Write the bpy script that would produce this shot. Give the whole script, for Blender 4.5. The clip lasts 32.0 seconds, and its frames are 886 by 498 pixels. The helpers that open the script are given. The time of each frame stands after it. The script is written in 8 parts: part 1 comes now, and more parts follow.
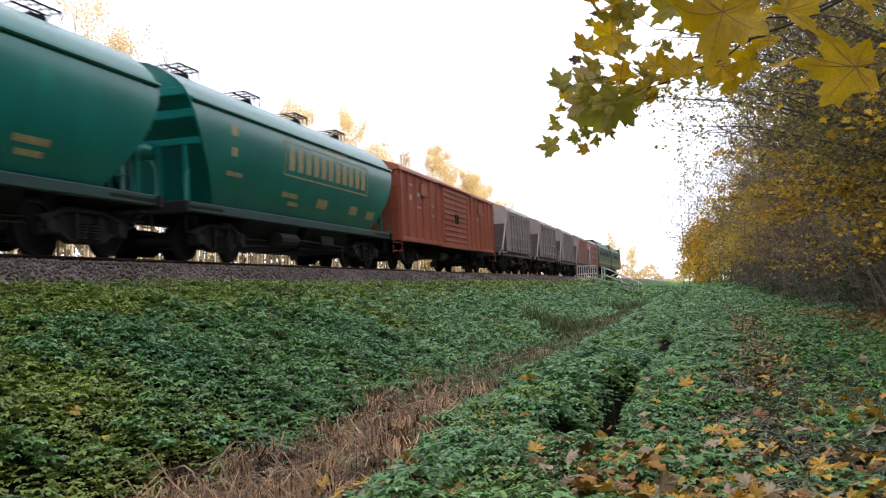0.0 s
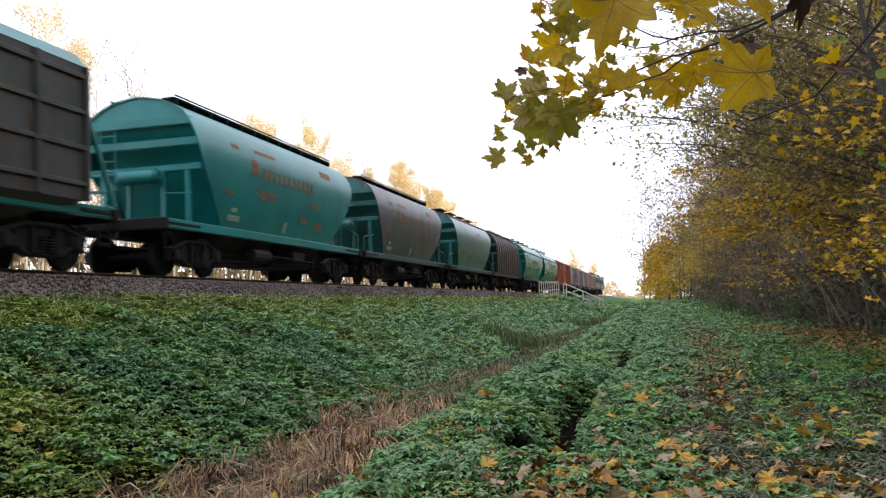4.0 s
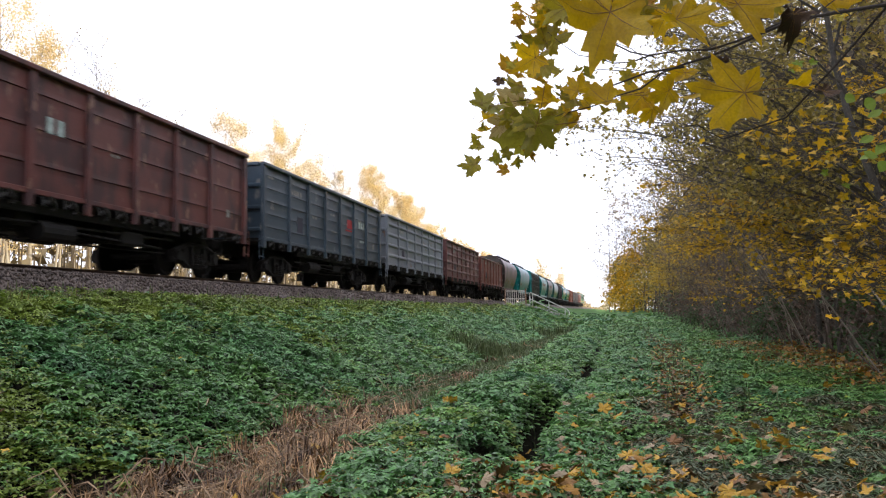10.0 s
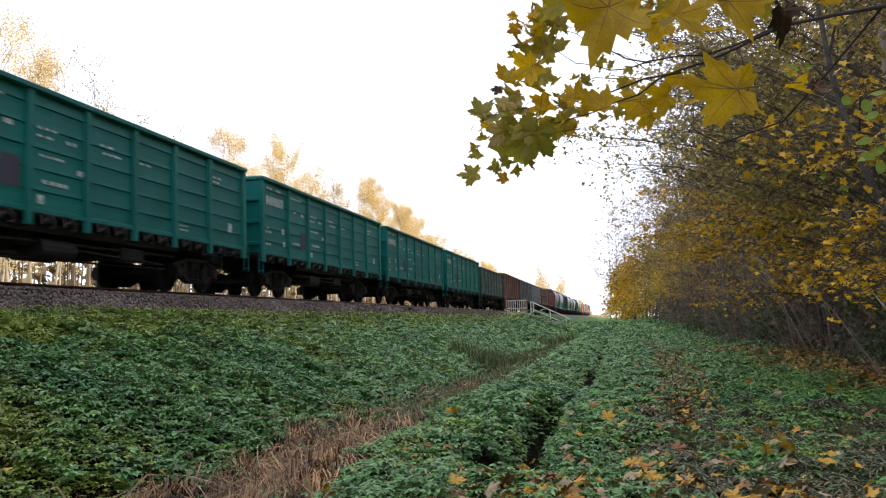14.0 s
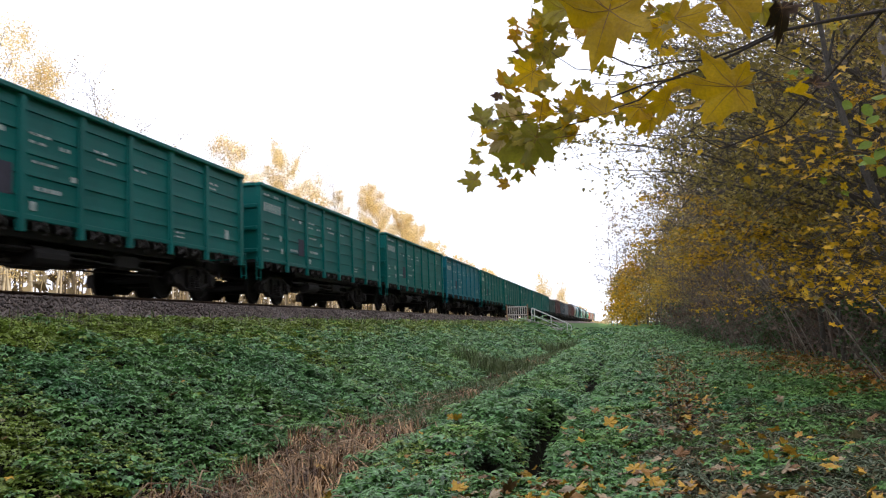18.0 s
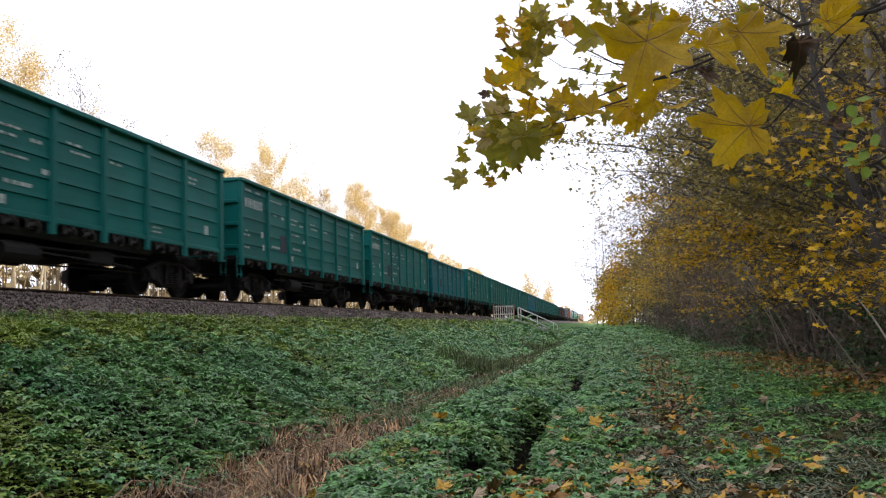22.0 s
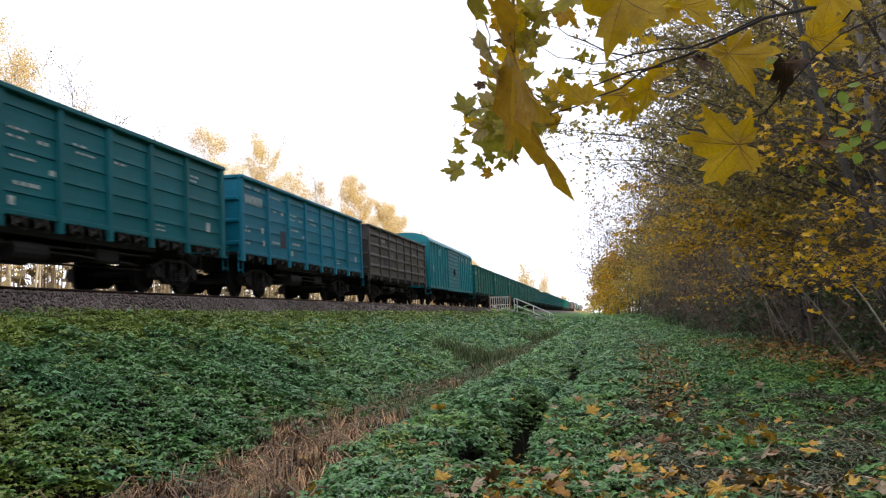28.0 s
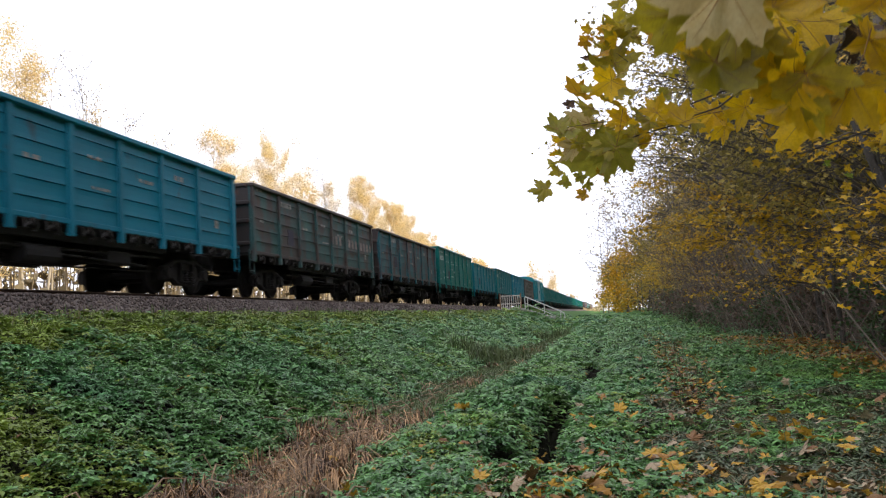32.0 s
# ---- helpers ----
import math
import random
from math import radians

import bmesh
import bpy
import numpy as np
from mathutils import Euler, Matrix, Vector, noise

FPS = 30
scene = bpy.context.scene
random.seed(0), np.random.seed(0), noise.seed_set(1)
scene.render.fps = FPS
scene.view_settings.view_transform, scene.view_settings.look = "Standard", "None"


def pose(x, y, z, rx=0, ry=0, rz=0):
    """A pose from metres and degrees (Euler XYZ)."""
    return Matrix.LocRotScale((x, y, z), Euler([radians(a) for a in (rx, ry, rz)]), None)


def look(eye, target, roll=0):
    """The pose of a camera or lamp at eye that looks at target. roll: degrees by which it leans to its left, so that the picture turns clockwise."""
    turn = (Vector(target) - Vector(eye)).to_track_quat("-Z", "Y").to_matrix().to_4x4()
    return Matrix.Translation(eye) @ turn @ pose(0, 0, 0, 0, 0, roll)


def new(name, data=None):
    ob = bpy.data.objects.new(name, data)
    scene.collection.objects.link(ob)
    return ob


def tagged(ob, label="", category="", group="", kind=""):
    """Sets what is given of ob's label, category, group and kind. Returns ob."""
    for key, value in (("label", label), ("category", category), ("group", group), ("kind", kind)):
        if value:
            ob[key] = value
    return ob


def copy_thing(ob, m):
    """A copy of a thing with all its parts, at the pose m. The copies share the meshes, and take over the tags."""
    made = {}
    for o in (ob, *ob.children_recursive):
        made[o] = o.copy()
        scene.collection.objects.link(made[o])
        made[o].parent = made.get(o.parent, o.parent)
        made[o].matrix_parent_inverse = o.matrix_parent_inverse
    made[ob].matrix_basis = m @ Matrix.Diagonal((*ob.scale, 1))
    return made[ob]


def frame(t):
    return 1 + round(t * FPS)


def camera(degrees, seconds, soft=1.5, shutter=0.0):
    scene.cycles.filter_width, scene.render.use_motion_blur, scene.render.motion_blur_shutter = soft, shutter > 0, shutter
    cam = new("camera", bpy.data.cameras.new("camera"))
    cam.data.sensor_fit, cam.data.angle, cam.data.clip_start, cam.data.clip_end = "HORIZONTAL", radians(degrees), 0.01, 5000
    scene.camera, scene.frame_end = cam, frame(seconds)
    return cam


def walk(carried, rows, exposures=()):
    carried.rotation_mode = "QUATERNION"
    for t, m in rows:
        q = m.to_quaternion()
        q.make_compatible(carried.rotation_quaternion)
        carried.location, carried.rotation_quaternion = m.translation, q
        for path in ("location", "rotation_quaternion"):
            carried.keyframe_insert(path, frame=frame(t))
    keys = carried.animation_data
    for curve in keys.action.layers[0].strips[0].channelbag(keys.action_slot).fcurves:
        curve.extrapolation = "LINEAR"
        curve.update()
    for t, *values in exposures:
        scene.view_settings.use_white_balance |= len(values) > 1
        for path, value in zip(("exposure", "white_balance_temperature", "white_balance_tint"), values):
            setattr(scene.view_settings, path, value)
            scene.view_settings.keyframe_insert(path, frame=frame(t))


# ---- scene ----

# ---------------------------------------------------------------- camera
# seconds, eye x y z, yaw to the left, pitch up, lean to the left
PATH = [
    (0, -0.033, -0.037, 1.228, 15.94, 2.85, -2.44),
    (0.5, -0.023, 0.009, 1.222, 15.69, 2.79, -2.81),
    (1, 0.020, 0.043, 1.228, 15.29, 2.60, -2.69),
    (1.5, 0.039, 0.040, 1.224, 15.07, 2.37, -2.06),
    (2, 0.042, 0.034, 1.223, 14.85, 2.46, -2.07),
    (2.5, 0.029, 0.014, 1.221, 14.38, 2.95, -2.25),
    (3, 0.024, 0.017, 1.215, 13.93, 3.63, -2.20),
    (3.5, 0.025, 0.016, 1.211, 13.67, 3.83, -2.26),
    (5.5, 0.017, 0.011, 1.208, 12.59, 3.70, -1.67),
    (6, 0.014, 0.014, 1.209, 12.34, 3.74, -1.28),
    (6.5, 0.009, 0.007, 1.208, 12.09, 3.79, -0.82),
    (7, 0.011, 0.007, 1.203, 11.91, 3.86, -0.61),
    (7.5, 0.008, 0.007, 1.208, 11.76, 3.90, -0.45),
    (8, 0.009, 0.007, 1.207, 11.62, 3.94, -0.28),
    (8.5, 0.005, 0.007, 1.204, 11.51, 3.93, -0.20),
    (9, 0.005, 0.005, 1.209, 11.37, 3.99, -0.41),
    (9.5, 0.010, 0.006, 1.207, 11.32, 4.11, -0.52),
    (10, 0.008, 0.002, 1.211, 11.25, 4.18, -0.54),
    (10.5, 0.007, 0.000, 1.211, 11.19, 4.43, -0.72),
    (11, 0.009, 0.009, 1.209, 11.18, 4.61, -0.92),
    (11.5, 0.010, 0.005, 1.210, 11.15, 4.76, -1.04),
    (12, 0.010, 0.003, 1.208, 11.16, 4.85, -1.18),
    (12.5, 0.010, -0.003, 1.213, 11.20, 4.86, -1.29),
    (13, 0.011, -0.003, 1.207, 11.24, 4.81, -1.43),
    (13.5, 0.010, -0.001, 1.207, 11.25, 4.83, -1.51),
    (14, 0.005, -0.004, 1.205, 11.23, 4.92, -1.61),
    (14.5, 0.006, -0.004, 1.205, 11.19, 4.91, -1.76),
    (16.5, -0.001, -0.001, 1.206, 11.14, 4.99, -1.95),
    (17, -0.001, 0.010, 1.207, 11.23, 5.16, -2.07),
    (17.5, -0.002, 0.006, 1.201, 11.30, 5.31, -1.96),
    (18, 0.002, -0.000, 1.204, 11.25, 5.37, -1.87),
    (18.5, -0.001, -0.003, 1.202, 11.18, 5.43, -1.85),
    (19, 0.000, 0.000, 1.200, 11.10, 5.50, -1.86),
    (19.5, 0.001, 0.003, 1.201, 11.04, 5.49, -1.83),
    (20, 0.001, -0.001, 1.205, 10.93, 5.51, -1.63),
    (20.5, -0.001, 0.003, 1.199, 10.79, 5.50, -1.57),
    (21, 0.000, 0.012, 1.200, 10.63, 5.44, -1.58),
    (21.5, 0.001, 0.006, 1.199, 10.50, 5.38, -1.58),
    (22, 0.004, 0.005, 1.199, 10.37, 5.28, -1.54),
    (22.5, 0.004, 0.008, 1.200, 10.25, 5.20, -1.62),
    (23, 0.003, 0.002, 1.198, 10.14, 5.13, -1.75),
    (23.5, 0.006, -0.002, 1.199, 10.08, 5.04, -1.85),
    (24, 0.004, 0.004, 1.198, 10.02, 4.98, -1.98),
    (24.5, 0.005, 0.004, 1.200, 9.96, 4.90, -2.07),
    (25, 0.004, 0.003, 1.199, 9.91, 4.87, -2.20),
    (25.5, 0.004, 0.002, 1.198, 9.91, 4.82, -2.23),
    (27.5, 0.010, -0.002, 1.198, 10.00, 4.73, -2.42),
    (28, 0.007, -0.006, 1.198, 10.08, 4.71, -2.45),
    (28.5, 0.006, -0.005, 1.199, 10.12, 4.73, -2.50),
    (29, 0.001, 0.002, 1.199, 10.15, 4.73, -2.55),
    (29.5, 0.002, 0.007, 1.197, 10.20, 4.77, -2.64),
    (30, -0.002, 0.017, 1.194, 10.25, 4.80, -2.64),
    (30.5, -0.014, 0.025, 1.197, 10.37, 4.83, -2.58),
    (31, -0.036, 0.012, 1.198, 10.54, 4.79, -2.54),
    (31.5, -0.102, -0.002, 1.201, 10.63, 4.75, -2.77),
    (32, -0.178, -0.013, 1.200, 10.60, 4.70, -2.98),
]
cam = camera(55.2, 32.0, soft=1.2, shutter=0.25)
walk(cam, [(t, pose(x, y, z, 90 + p, 0, w) @ pose(0, 0, 0, 0, 0, r)) for t, x, y, z, w, p, r in PATH],
     exposures=((0, 0.12), (1, 0.22), (2, 0.28), (3, 0.08), (6, 0.12), (8, 0.1), (10, 0.08), (11, -0.1), (12, 0.0), (14, -0.05), (20, -0.05), (24, -0.1), (28, -0.06), (32, -0.05)))

# ---------------------------------------------------------------- light
SUN_EL, SUN_AZ = 22.0, 92.0          # degrees; the azimuth counts from +y towards +x
world = bpy.data.worlds.new("world")
scene.world = world
world.use_nodes = True
wn = world.node_tree.nodes
sky = wn.new("ShaderNodeTexSky")
sky.sky_type, sky.sun_disc = "NISHITA", False
sky.sun_elevation, sky.sun_rotation = radians(SUN_EL), radians(SUN_AZ)
sky.dust_density, sky.air_density, sky.ozone_density = 2.0, 1.0, 1.0
# thin bright cloud over the sky
cloud_pos = wn.new("ShaderNodeTexCoord")
cloud = wn.new("ShaderNodeTexNoise")
cloud.inputs["Scale"].default_value, cloud.inputs["Detail"].default_value = 5.0, 5.0
ramp = wn.new("ShaderNodeValToRGB")
ramp.color_ramp.elements[0].position, ramp.color_ramp.elements[0].color = 0.16, (0, 0, 0, 1)
ramp.color_ramp.elements[1].position, ramp.color_ramp.elements[1].color = 0.3, (1, 1, 1, 1)
mixer = wn.new("ShaderNodeMix")
mixer.data_type = "RGBA"
mixer.inputs["B"].default_value = (10.7, 10.95, 12.5, 1)
wl = world.node_tree.links
wl.new(cloud_pos.outputs["Generated"], cloud.inputs["Vector"])
wl.new(cloud.outputs["Fac"], ramp.inputs["Fac"])
wl.new(ramp.outputs["Color"], mixer.inputs["Factor"])
wl.new(sky.outputs["Color"], mixer.inputs["A"])
wl.new(mixer.outputs["Result"], wn["Background"].inputs["Color"])
wn["Background"].inputs["Strength"].default_value = 0.132
sun = new("sun", bpy.data.lights.new("sun", "SUN"))
sun.data.energy, sun.data.angle, sun.data.color = 5.0, radians(0.6), (1.0, 0.86, 0.62)
_e, _a = radians(SUN_EL), radians(SUN_AZ)
sun.matrix_world = look((100 * math.sin(_a) * math.cos(_e), 100 * math.cos(_a) * math.cos(_e), 100 * math.sin(_e)), (0, 0, 0))

# ---------------------------------------------------------------- materials
def mat(name, base, rough=0.7, metal=0.0, dark=None, scale=4.0, amount=0.5, grain=60.0, bump=0.1, streak=0.0,
        rust=None, rust_at=0.62, glow_through=0.0, vary=0.0, island=0.0, gloss=0.5, crisp=0.0):
    """A surface with two scales of variation: patches of a second tone, and fine grain with relief.
    streak: stretches the patches downwards. rust: a third tone in flecks. vary, island: change of value from object to object or piece to piece."""
    m = bpy.data.materials.new(name)
    m.use_nodes = True
    n, l = m.node_tree.nodes, m.node_tree.links
    b = n["Principled BSDF"]
    b.inputs["Roughness"].default_value, b.inputs["Metallic"].default_value = rough, metal
    b.inputs["Specular IOR Level"].default_value = gloss
    pos = n.new("ShaderNodeTexCoord")
    mapping = n.new("ShaderNodeMapping")
    mapping.inputs["Scale"].default_value = (1, 1, 1 / (1 + streak * 6))
    l.new(pos.outputs["Object"], mapping.inputs["Vector"])
    if vary:
        info = n.new("ShaderNodeObjectInfo")
        shift = n.new("ShaderNodeVectorMath")
        shift.operation = "SCALE"
        shift.inputs[0].default_value = (37, 53, 71)
        l.new(info.outputs["Random"], shift.inputs["Scale"])
        l.new(shift.outputs[0], mapping.inputs["Location"])
    patch = n.new("ShaderNodeTexNoise")
    patch.inputs["Scale"].default_value, patch.inputs["Detail"].default_value = scale, 6.0
    fine = n.new("ShaderNodeTexNoise")
    fine.inputs["Scale"].default_value, fine.inputs["Detail"].default_value = grain, 3.0
    for t in (patch, fine):
        l.new(mapping.outputs[0], t.inputs["Vector"])
    dark = dark or tuple(c * 0.55 for c in base)

    def blend(fac, a, bb):
        x = n.new("ShaderNodeMix")
        x.data_type = "RGBA"
        l.new(fac, x.inputs["Factor"])
        for sock, v in ((x.inputs["A"], a), (x.inputs["B"], bb)):
            if isinstance(v, tuple):
                sock.default_value = (*v, 1)
            else:
                l.new(v, sock)
        return x.outputs["Result"]

    def step(sock, lo, hi, top=1.0):
        r = n.new("ShaderNodeMapRange")
        r.inputs["From Min"].default_value, r.inputs["From Max"].default_value = lo, hi
        r.inputs["To Max"].default_value = top
        l.new(sock, r.inputs["Value"])
        return r.outputs["Result"]
    colour = blend(step(patch.outputs["Fac"], 0.35 + 0.12 * crisp, 0.68 - 0.13 * crisp, amount), base, dark)
    colour = blend(step(fine.outputs["Fac"], 0.4, 0.75, 0.35), colour, tuple(c * 0.6 for c in dark))
    if rust:
        fleck = n.new("ShaderNodeTexNoise")
        fleck.inputs["Scale"].default_value, fleck.inputs["Detail"].default_value = scale * 2.3, 9.0
        l.new(mapping.outputs[0], fleck.inputs["Vector"])
        colour = blend(step(fleck.outputs["Fac"], rust_at, rust_at + 0.06), colour, rust)
    if vary or island:
        hsv = n.new("ShaderNodeHueSaturation")
        v = n.new("ShaderNodeMapRange")
        k = max(vary, island)
        v.inputs["To Min"].default_value, v.inputs["To Max"].default_value = 1 - k, 1 + k
        if island:
            geo = n.new("ShaderNodeNewGeometry")
            l.new(geo.outputs["Random Per Island"], v.inputs["Value"])
        else:
            l.new(info.outputs["Random"], v.inputs["Value"])
        l.new(v.outputs["Result"], hsv.inputs["Value"])
        l.new(colour, hsv.inputs["Color"])
        colour = hsv.outputs["Color"]
    l.new(colour, b.inputs["Base Color"])
    if bump:
        bp = n.new("ShaderNodeBump")
        bp.inputs["Strength"].default_value, bp.inputs["Distance"].default_value = bump, 0.02
        l.new(fine.outputs["Fac"], bp.inputs["Height"])
        l.new(bp.outputs["Normal"], b.inputs["Normal"])
    if glow_through:
        tr = n.new("ShaderNodeBsdfTranslucent")
        mx = n.new("ShaderNodeMixShader")
        mx.inputs[0].default_value = glow_through
        l.new(colour, tr.inputs["Color"])
        l.new(b.outputs[0], mx.inputs[1])
        l.new(tr.outputs[0], mx.inputs[2])
        l.new(mx.outputs[0], n["Material Output"].inputs["Surface"])
    return m


def paint(name, base, **k):
    a = dict(rough=0.5, scale=1.1, amount=0.55, streak=0.12, grain=45, bump=0.05, vary=0.08, dark=tuple(c * 0.66 for c in base), gloss=0.4)
    a.update(k)
    return mat(name, base, **a)


RUST = (0.16, 0.065, 0.03)
M = {
    "green": paint("green_paint", (0.001, 0.158, 0.142), gloss=0.22),
    "green_b": paint("bluish_green_paint", (0.001, 0.15, 0.178), gloss=0.22),
    "fresh_green": paint("fresh_green_paint", (0.006, 0.22, 0.185), rough=0.27, gloss=0.5, rust=(0.02, 0.1, 0.09), rust_at=0.68),
    "turquoise_b": paint("bluish_turquoise_paint", (0.008, 0.24, 0.31), crisp=0.3, amount=0.7, rough=0.3, gloss=0.5, rust=(0.1, 0.2, 0.22), rust_at=0.68),
    "turquoise": paint("turquoise_paint", (0.01, 0.25, 0.25), crisp=0.3, amount=0.7, rough=0.32, gloss=0.5, rust=(0.05, 0.11, 0.1), rust_at=0.66),
    "bright_turquoise": paint("bright_turquoise_paint", (0.005, 0.25, 0.3), rough=0.42),
    "teal": paint("teal_paint", (0.004, 0.175, 0.23), gloss=0.25, rust=(0.03, 0.1, 0.12), rust_at=0.66),
    "blue": paint("blue_paint", (0.004, 0.2, 0.3), gloss=0.25, rust=(0.03, 0.1, 0.14), rust_at=0.64),
    "hopper_green": paint("worn_green_paint", (0.035, 0.18, 0.205), crisp=0.25, amount=0.9, rough=0.3, gloss=0.6, dark=(0.025, 0.1, 0.065), rust=(0.24, 0.18, 0.175), rust_at=0.62),
    "brown_hopper": paint("sooty_slate_green_paint", (0.14, 0.11, 0.135), dark=(0.03, 0.1, 0.085), amount=0.9, crisp=0.5, rough=0.36, gloss=0.3, rust=(0.1, 0.065, 0.05), rust_at=0.56),
    "purple_hopper": paint("faded_purple_brown_paint", (0.21, 0.13, 0.165), rough=0.36, gloss=0.3, amount=0.9, crisp=0.4, dark=(0.05, 0.038, 0.035), rust=(0.13, 0.1, 0.05), rust_at=0.57),
    "plum_hopper": paint("sooty_purple_brown_paint", (0.09, 0.072, 0.07), rough=0.4, gloss=0.3, amount=0.9, crisp=0.5, streak=0.2, dark=(0.06, 0.058, 0.065), rust=(0.16, 0.08, 0.05), rust_at=0.64),
    "sill_mix": paint("patchy_red_brown_sill_paint", (0.11, 0.055, 0.055), dark=(0.05, 0.03, 0.03), rust=(0.05, 0.1, 0.08), rust_at=0.62),
    "dark_rib": paint("sooty_dark_paint", (0.075, 0.075, 0.07), crisp=0.6, amount=0.8, dark=(0.04, 0.048, 0.042), rust=(0.08, 0.05, 0.035), rust_at=0.6),
    "red": paint("red_brown_paint", (0.22, 0.068, 0.055), dark=(0.11, 0.038, 0.035), amount=0.9, crisp=0.6, scale=1.6, rust=(0.32, 0.19, 0.15), rust_at=0.635),
    "maroon": paint("maroon_paint", (0.175, 0.062, 0.058), dark=(0.095, 0.042, 0.042), amount=0.9, crisp=0.6, scale=1.6, rust=(0.26, 0.16, 0.14), rust_at=0.63),
    "rust_red": paint("rusty_red_paint", (0.17, 0.052, 0.045), dark=(0.075, 0.03, 0.032), amount=1.0, crisp=0.7, scale=1.6, rust=(0.27, 0.14, 0.1), rust_at=0.62),
    "orange": paint("orange_red_paint", (0.41, 0.1, 0.052), dark=(0.28, 0.07, 0.04)),
    "grey": paint("steel_grey_paint", (0.22, 0.24, 0.275), dark=(0.14, 0.15, 0.17), rust=(0.2, 0.12, 0.09), rust_at=0.64),
    "slate": paint("slate_blue_paint", (0.055, 0.085, 0.12), dark=(0.03, 0.046, 0.062), rough=0.36, rust=(0.2, 0.2, 0.2), rust_at=0.645),
    "dark_green": paint("dirty_dark_green_paint", (0.03, 0.085, 0.08), crisp=0.6, amount=0.8, dark=(0.025, 0.055, 0.055), rust=(0.06, 0.05, 0.04), rust_at=0.64),
    "dirty_green": paint("brownish_green_paint", (0.04, 0.11, 0.11), crisp=0.7, amount=1.0, scale=1.5, gloss=0.25, dark=(0.07, 0.055, 0.052), rust=(0.075, 0.05, 0.042), rust_at=0.62),
    "dirty_grey": paint("dirty_brown_grey_paint", (0.09, 0.085, 0.08), crisp=0.7, amount=0.9, scale=1.5, gloss=0.25, dark=(0.06, 0.05, 0.045), rust=(0.1, 0.065, 0.05), rust_at=0.6),
    "dirty_teal": paint("dirt_covered_teal_paint", (0.02, 0.115, 0.14), crisp=0.7, amount=1.0, scale=1.5, gloss=0.25, dark=(0.075, 0.045, 0.045), rust=(0.05, 0.05, 0.06), rust_at=0.58),
    "cement": paint("dusty_grey_paint", (0.34, 0.28, 0.27), dark=(0.22, 0.18, 0.175)),
    "dusty_red": paint("dusty_red_paint", (0.42, 0.21, 0.18), dark=(0.32, 0.18, 0.16)),
    "loco": paint("locomotive_green_paint", (0.06, 0.14, 0.09), dark=(0.05, 0.08, 0.06)),
    "yellow": paint("yellow_paint", (0.6, 0.42, 0.08)),
    # running gear near black: the shade under the wagons is put into the colour
    "iron": mat("near_black_iron", (0.007, 0.0065, 0.0065), rough=0.85, metal=0.0, dark=(0.014, 0.01, 0.009), scale=6, grain=70, bump=0.25),
    "iron_b": mat("near_black_steel", (0.006, 0.0052, 0.005), rough=0.85, metal=0.0, dark=(0.016, 0.0095, 0.007), scale=8, grain=60, bump=0.25),
    "latch": mat("worn_steel_latch", (0.03, 0.026, 0.024), rough=0.65, metal=0.2, dark=(0.012, 0.01, 0.009), scale=9),
    "white": mat("white_lettering", (0.6, 0.65, 0.63), rough=0.7, scale=9, amount=0.8, dark=(0.22, 0.32, 0.3), bump=0.0),
    "dusty_mark": mat("dusty_pink_lettering", (0.36, 0.29, 0.27), rough=0.8, scale=7, amount=0.9, dark=(0.14, 0.12, 0.115), bump=0.0),
    "pale_mark": mat("faded_lettering", (0.42, 0.41, 0.38), rough=0.8, scale=9, amount=0.8, dark=(0.14, 0.13, 0.12), bump=0.0),
    "gold": mat("yellow_lettering", (0.5, 0.4, 0.2), rough=0.7, scale=9, amount=0.7, dark=(0.2, 0.22, 0.13), bump=0.0),
    "orange_mark": mat("orange_lettering", (0.38, 0.17, 0.075), rough=0.7, scale=9, amount=0.9, dark=(0.1, 0.075, 0.055), bump=0.0),
    "red_mark": mat("red_lettering", (0.5, 0.03, 0.03), rough=0.7, scale=9, amount=0.5, bump=0.0),
    "plum": mat("dark_plum_primer", (0.05, 0.045, 0.075), rough=0.7, scale=9, bump=0.0),
    "fence_paint": mat("peeling_white_paint", (0.7, 0.66, 0.6), rough=0.7, scale=7, amount=0.5, rust=RUST, rust_at=0.6),
    "rail": mat("rusty_rail", (0.09, 0.055, 0.04), rough=0.6, metal=0.5, scale=6, bump=0.1),
    "railhead": mat("worn_rail_head", (0.3, 0.29, 0.28), rough=0.3, metal=0.9, scale=6, bump=0.03),
    "concrete": mat("weathered_concrete", (0.46, 0.44, 0.41), rough=0.9, scale=3, grain=50, bump=0.3, vary=0.12),
    "ballast": mat("crushed_granite", (0.155, 0.118, 0.1), rough=0.9, scale=7, grain=30, bump=0.9, dark=(0.055, 0.047, 0.048), island=0.45),
    # soils near black: shade under herbs, stalks and in the rut painted in
    "soil": mat("shade_dark_soil", (0.018, 0.015, 0.01), rough=0.95, scale=1.2, grain=18, bump=0.8, dark=(0.011, 0.014, 0.007), gloss=0.1),
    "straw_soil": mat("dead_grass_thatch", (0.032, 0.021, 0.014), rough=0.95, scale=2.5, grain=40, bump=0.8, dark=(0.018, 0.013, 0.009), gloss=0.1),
    "herb": mat("ground_elder_leaf", (0.18, 0.335, 0.075), rough=0.42, scale=0.5, amount=0.9, grain=40, bump=0.12, dark=(0.085, 0.24, 0.1), glow_through=0.22, island=0.55),
    "herb_light": mat("yellow_green_leaf", (0.29, 0.38, 0.055), rough=0.5, scale=0.7, amount=0.6, grain=40, bump=0.12, dark=(0.07, 0.14, 0.03), glow_through=0.25, island=0.35),
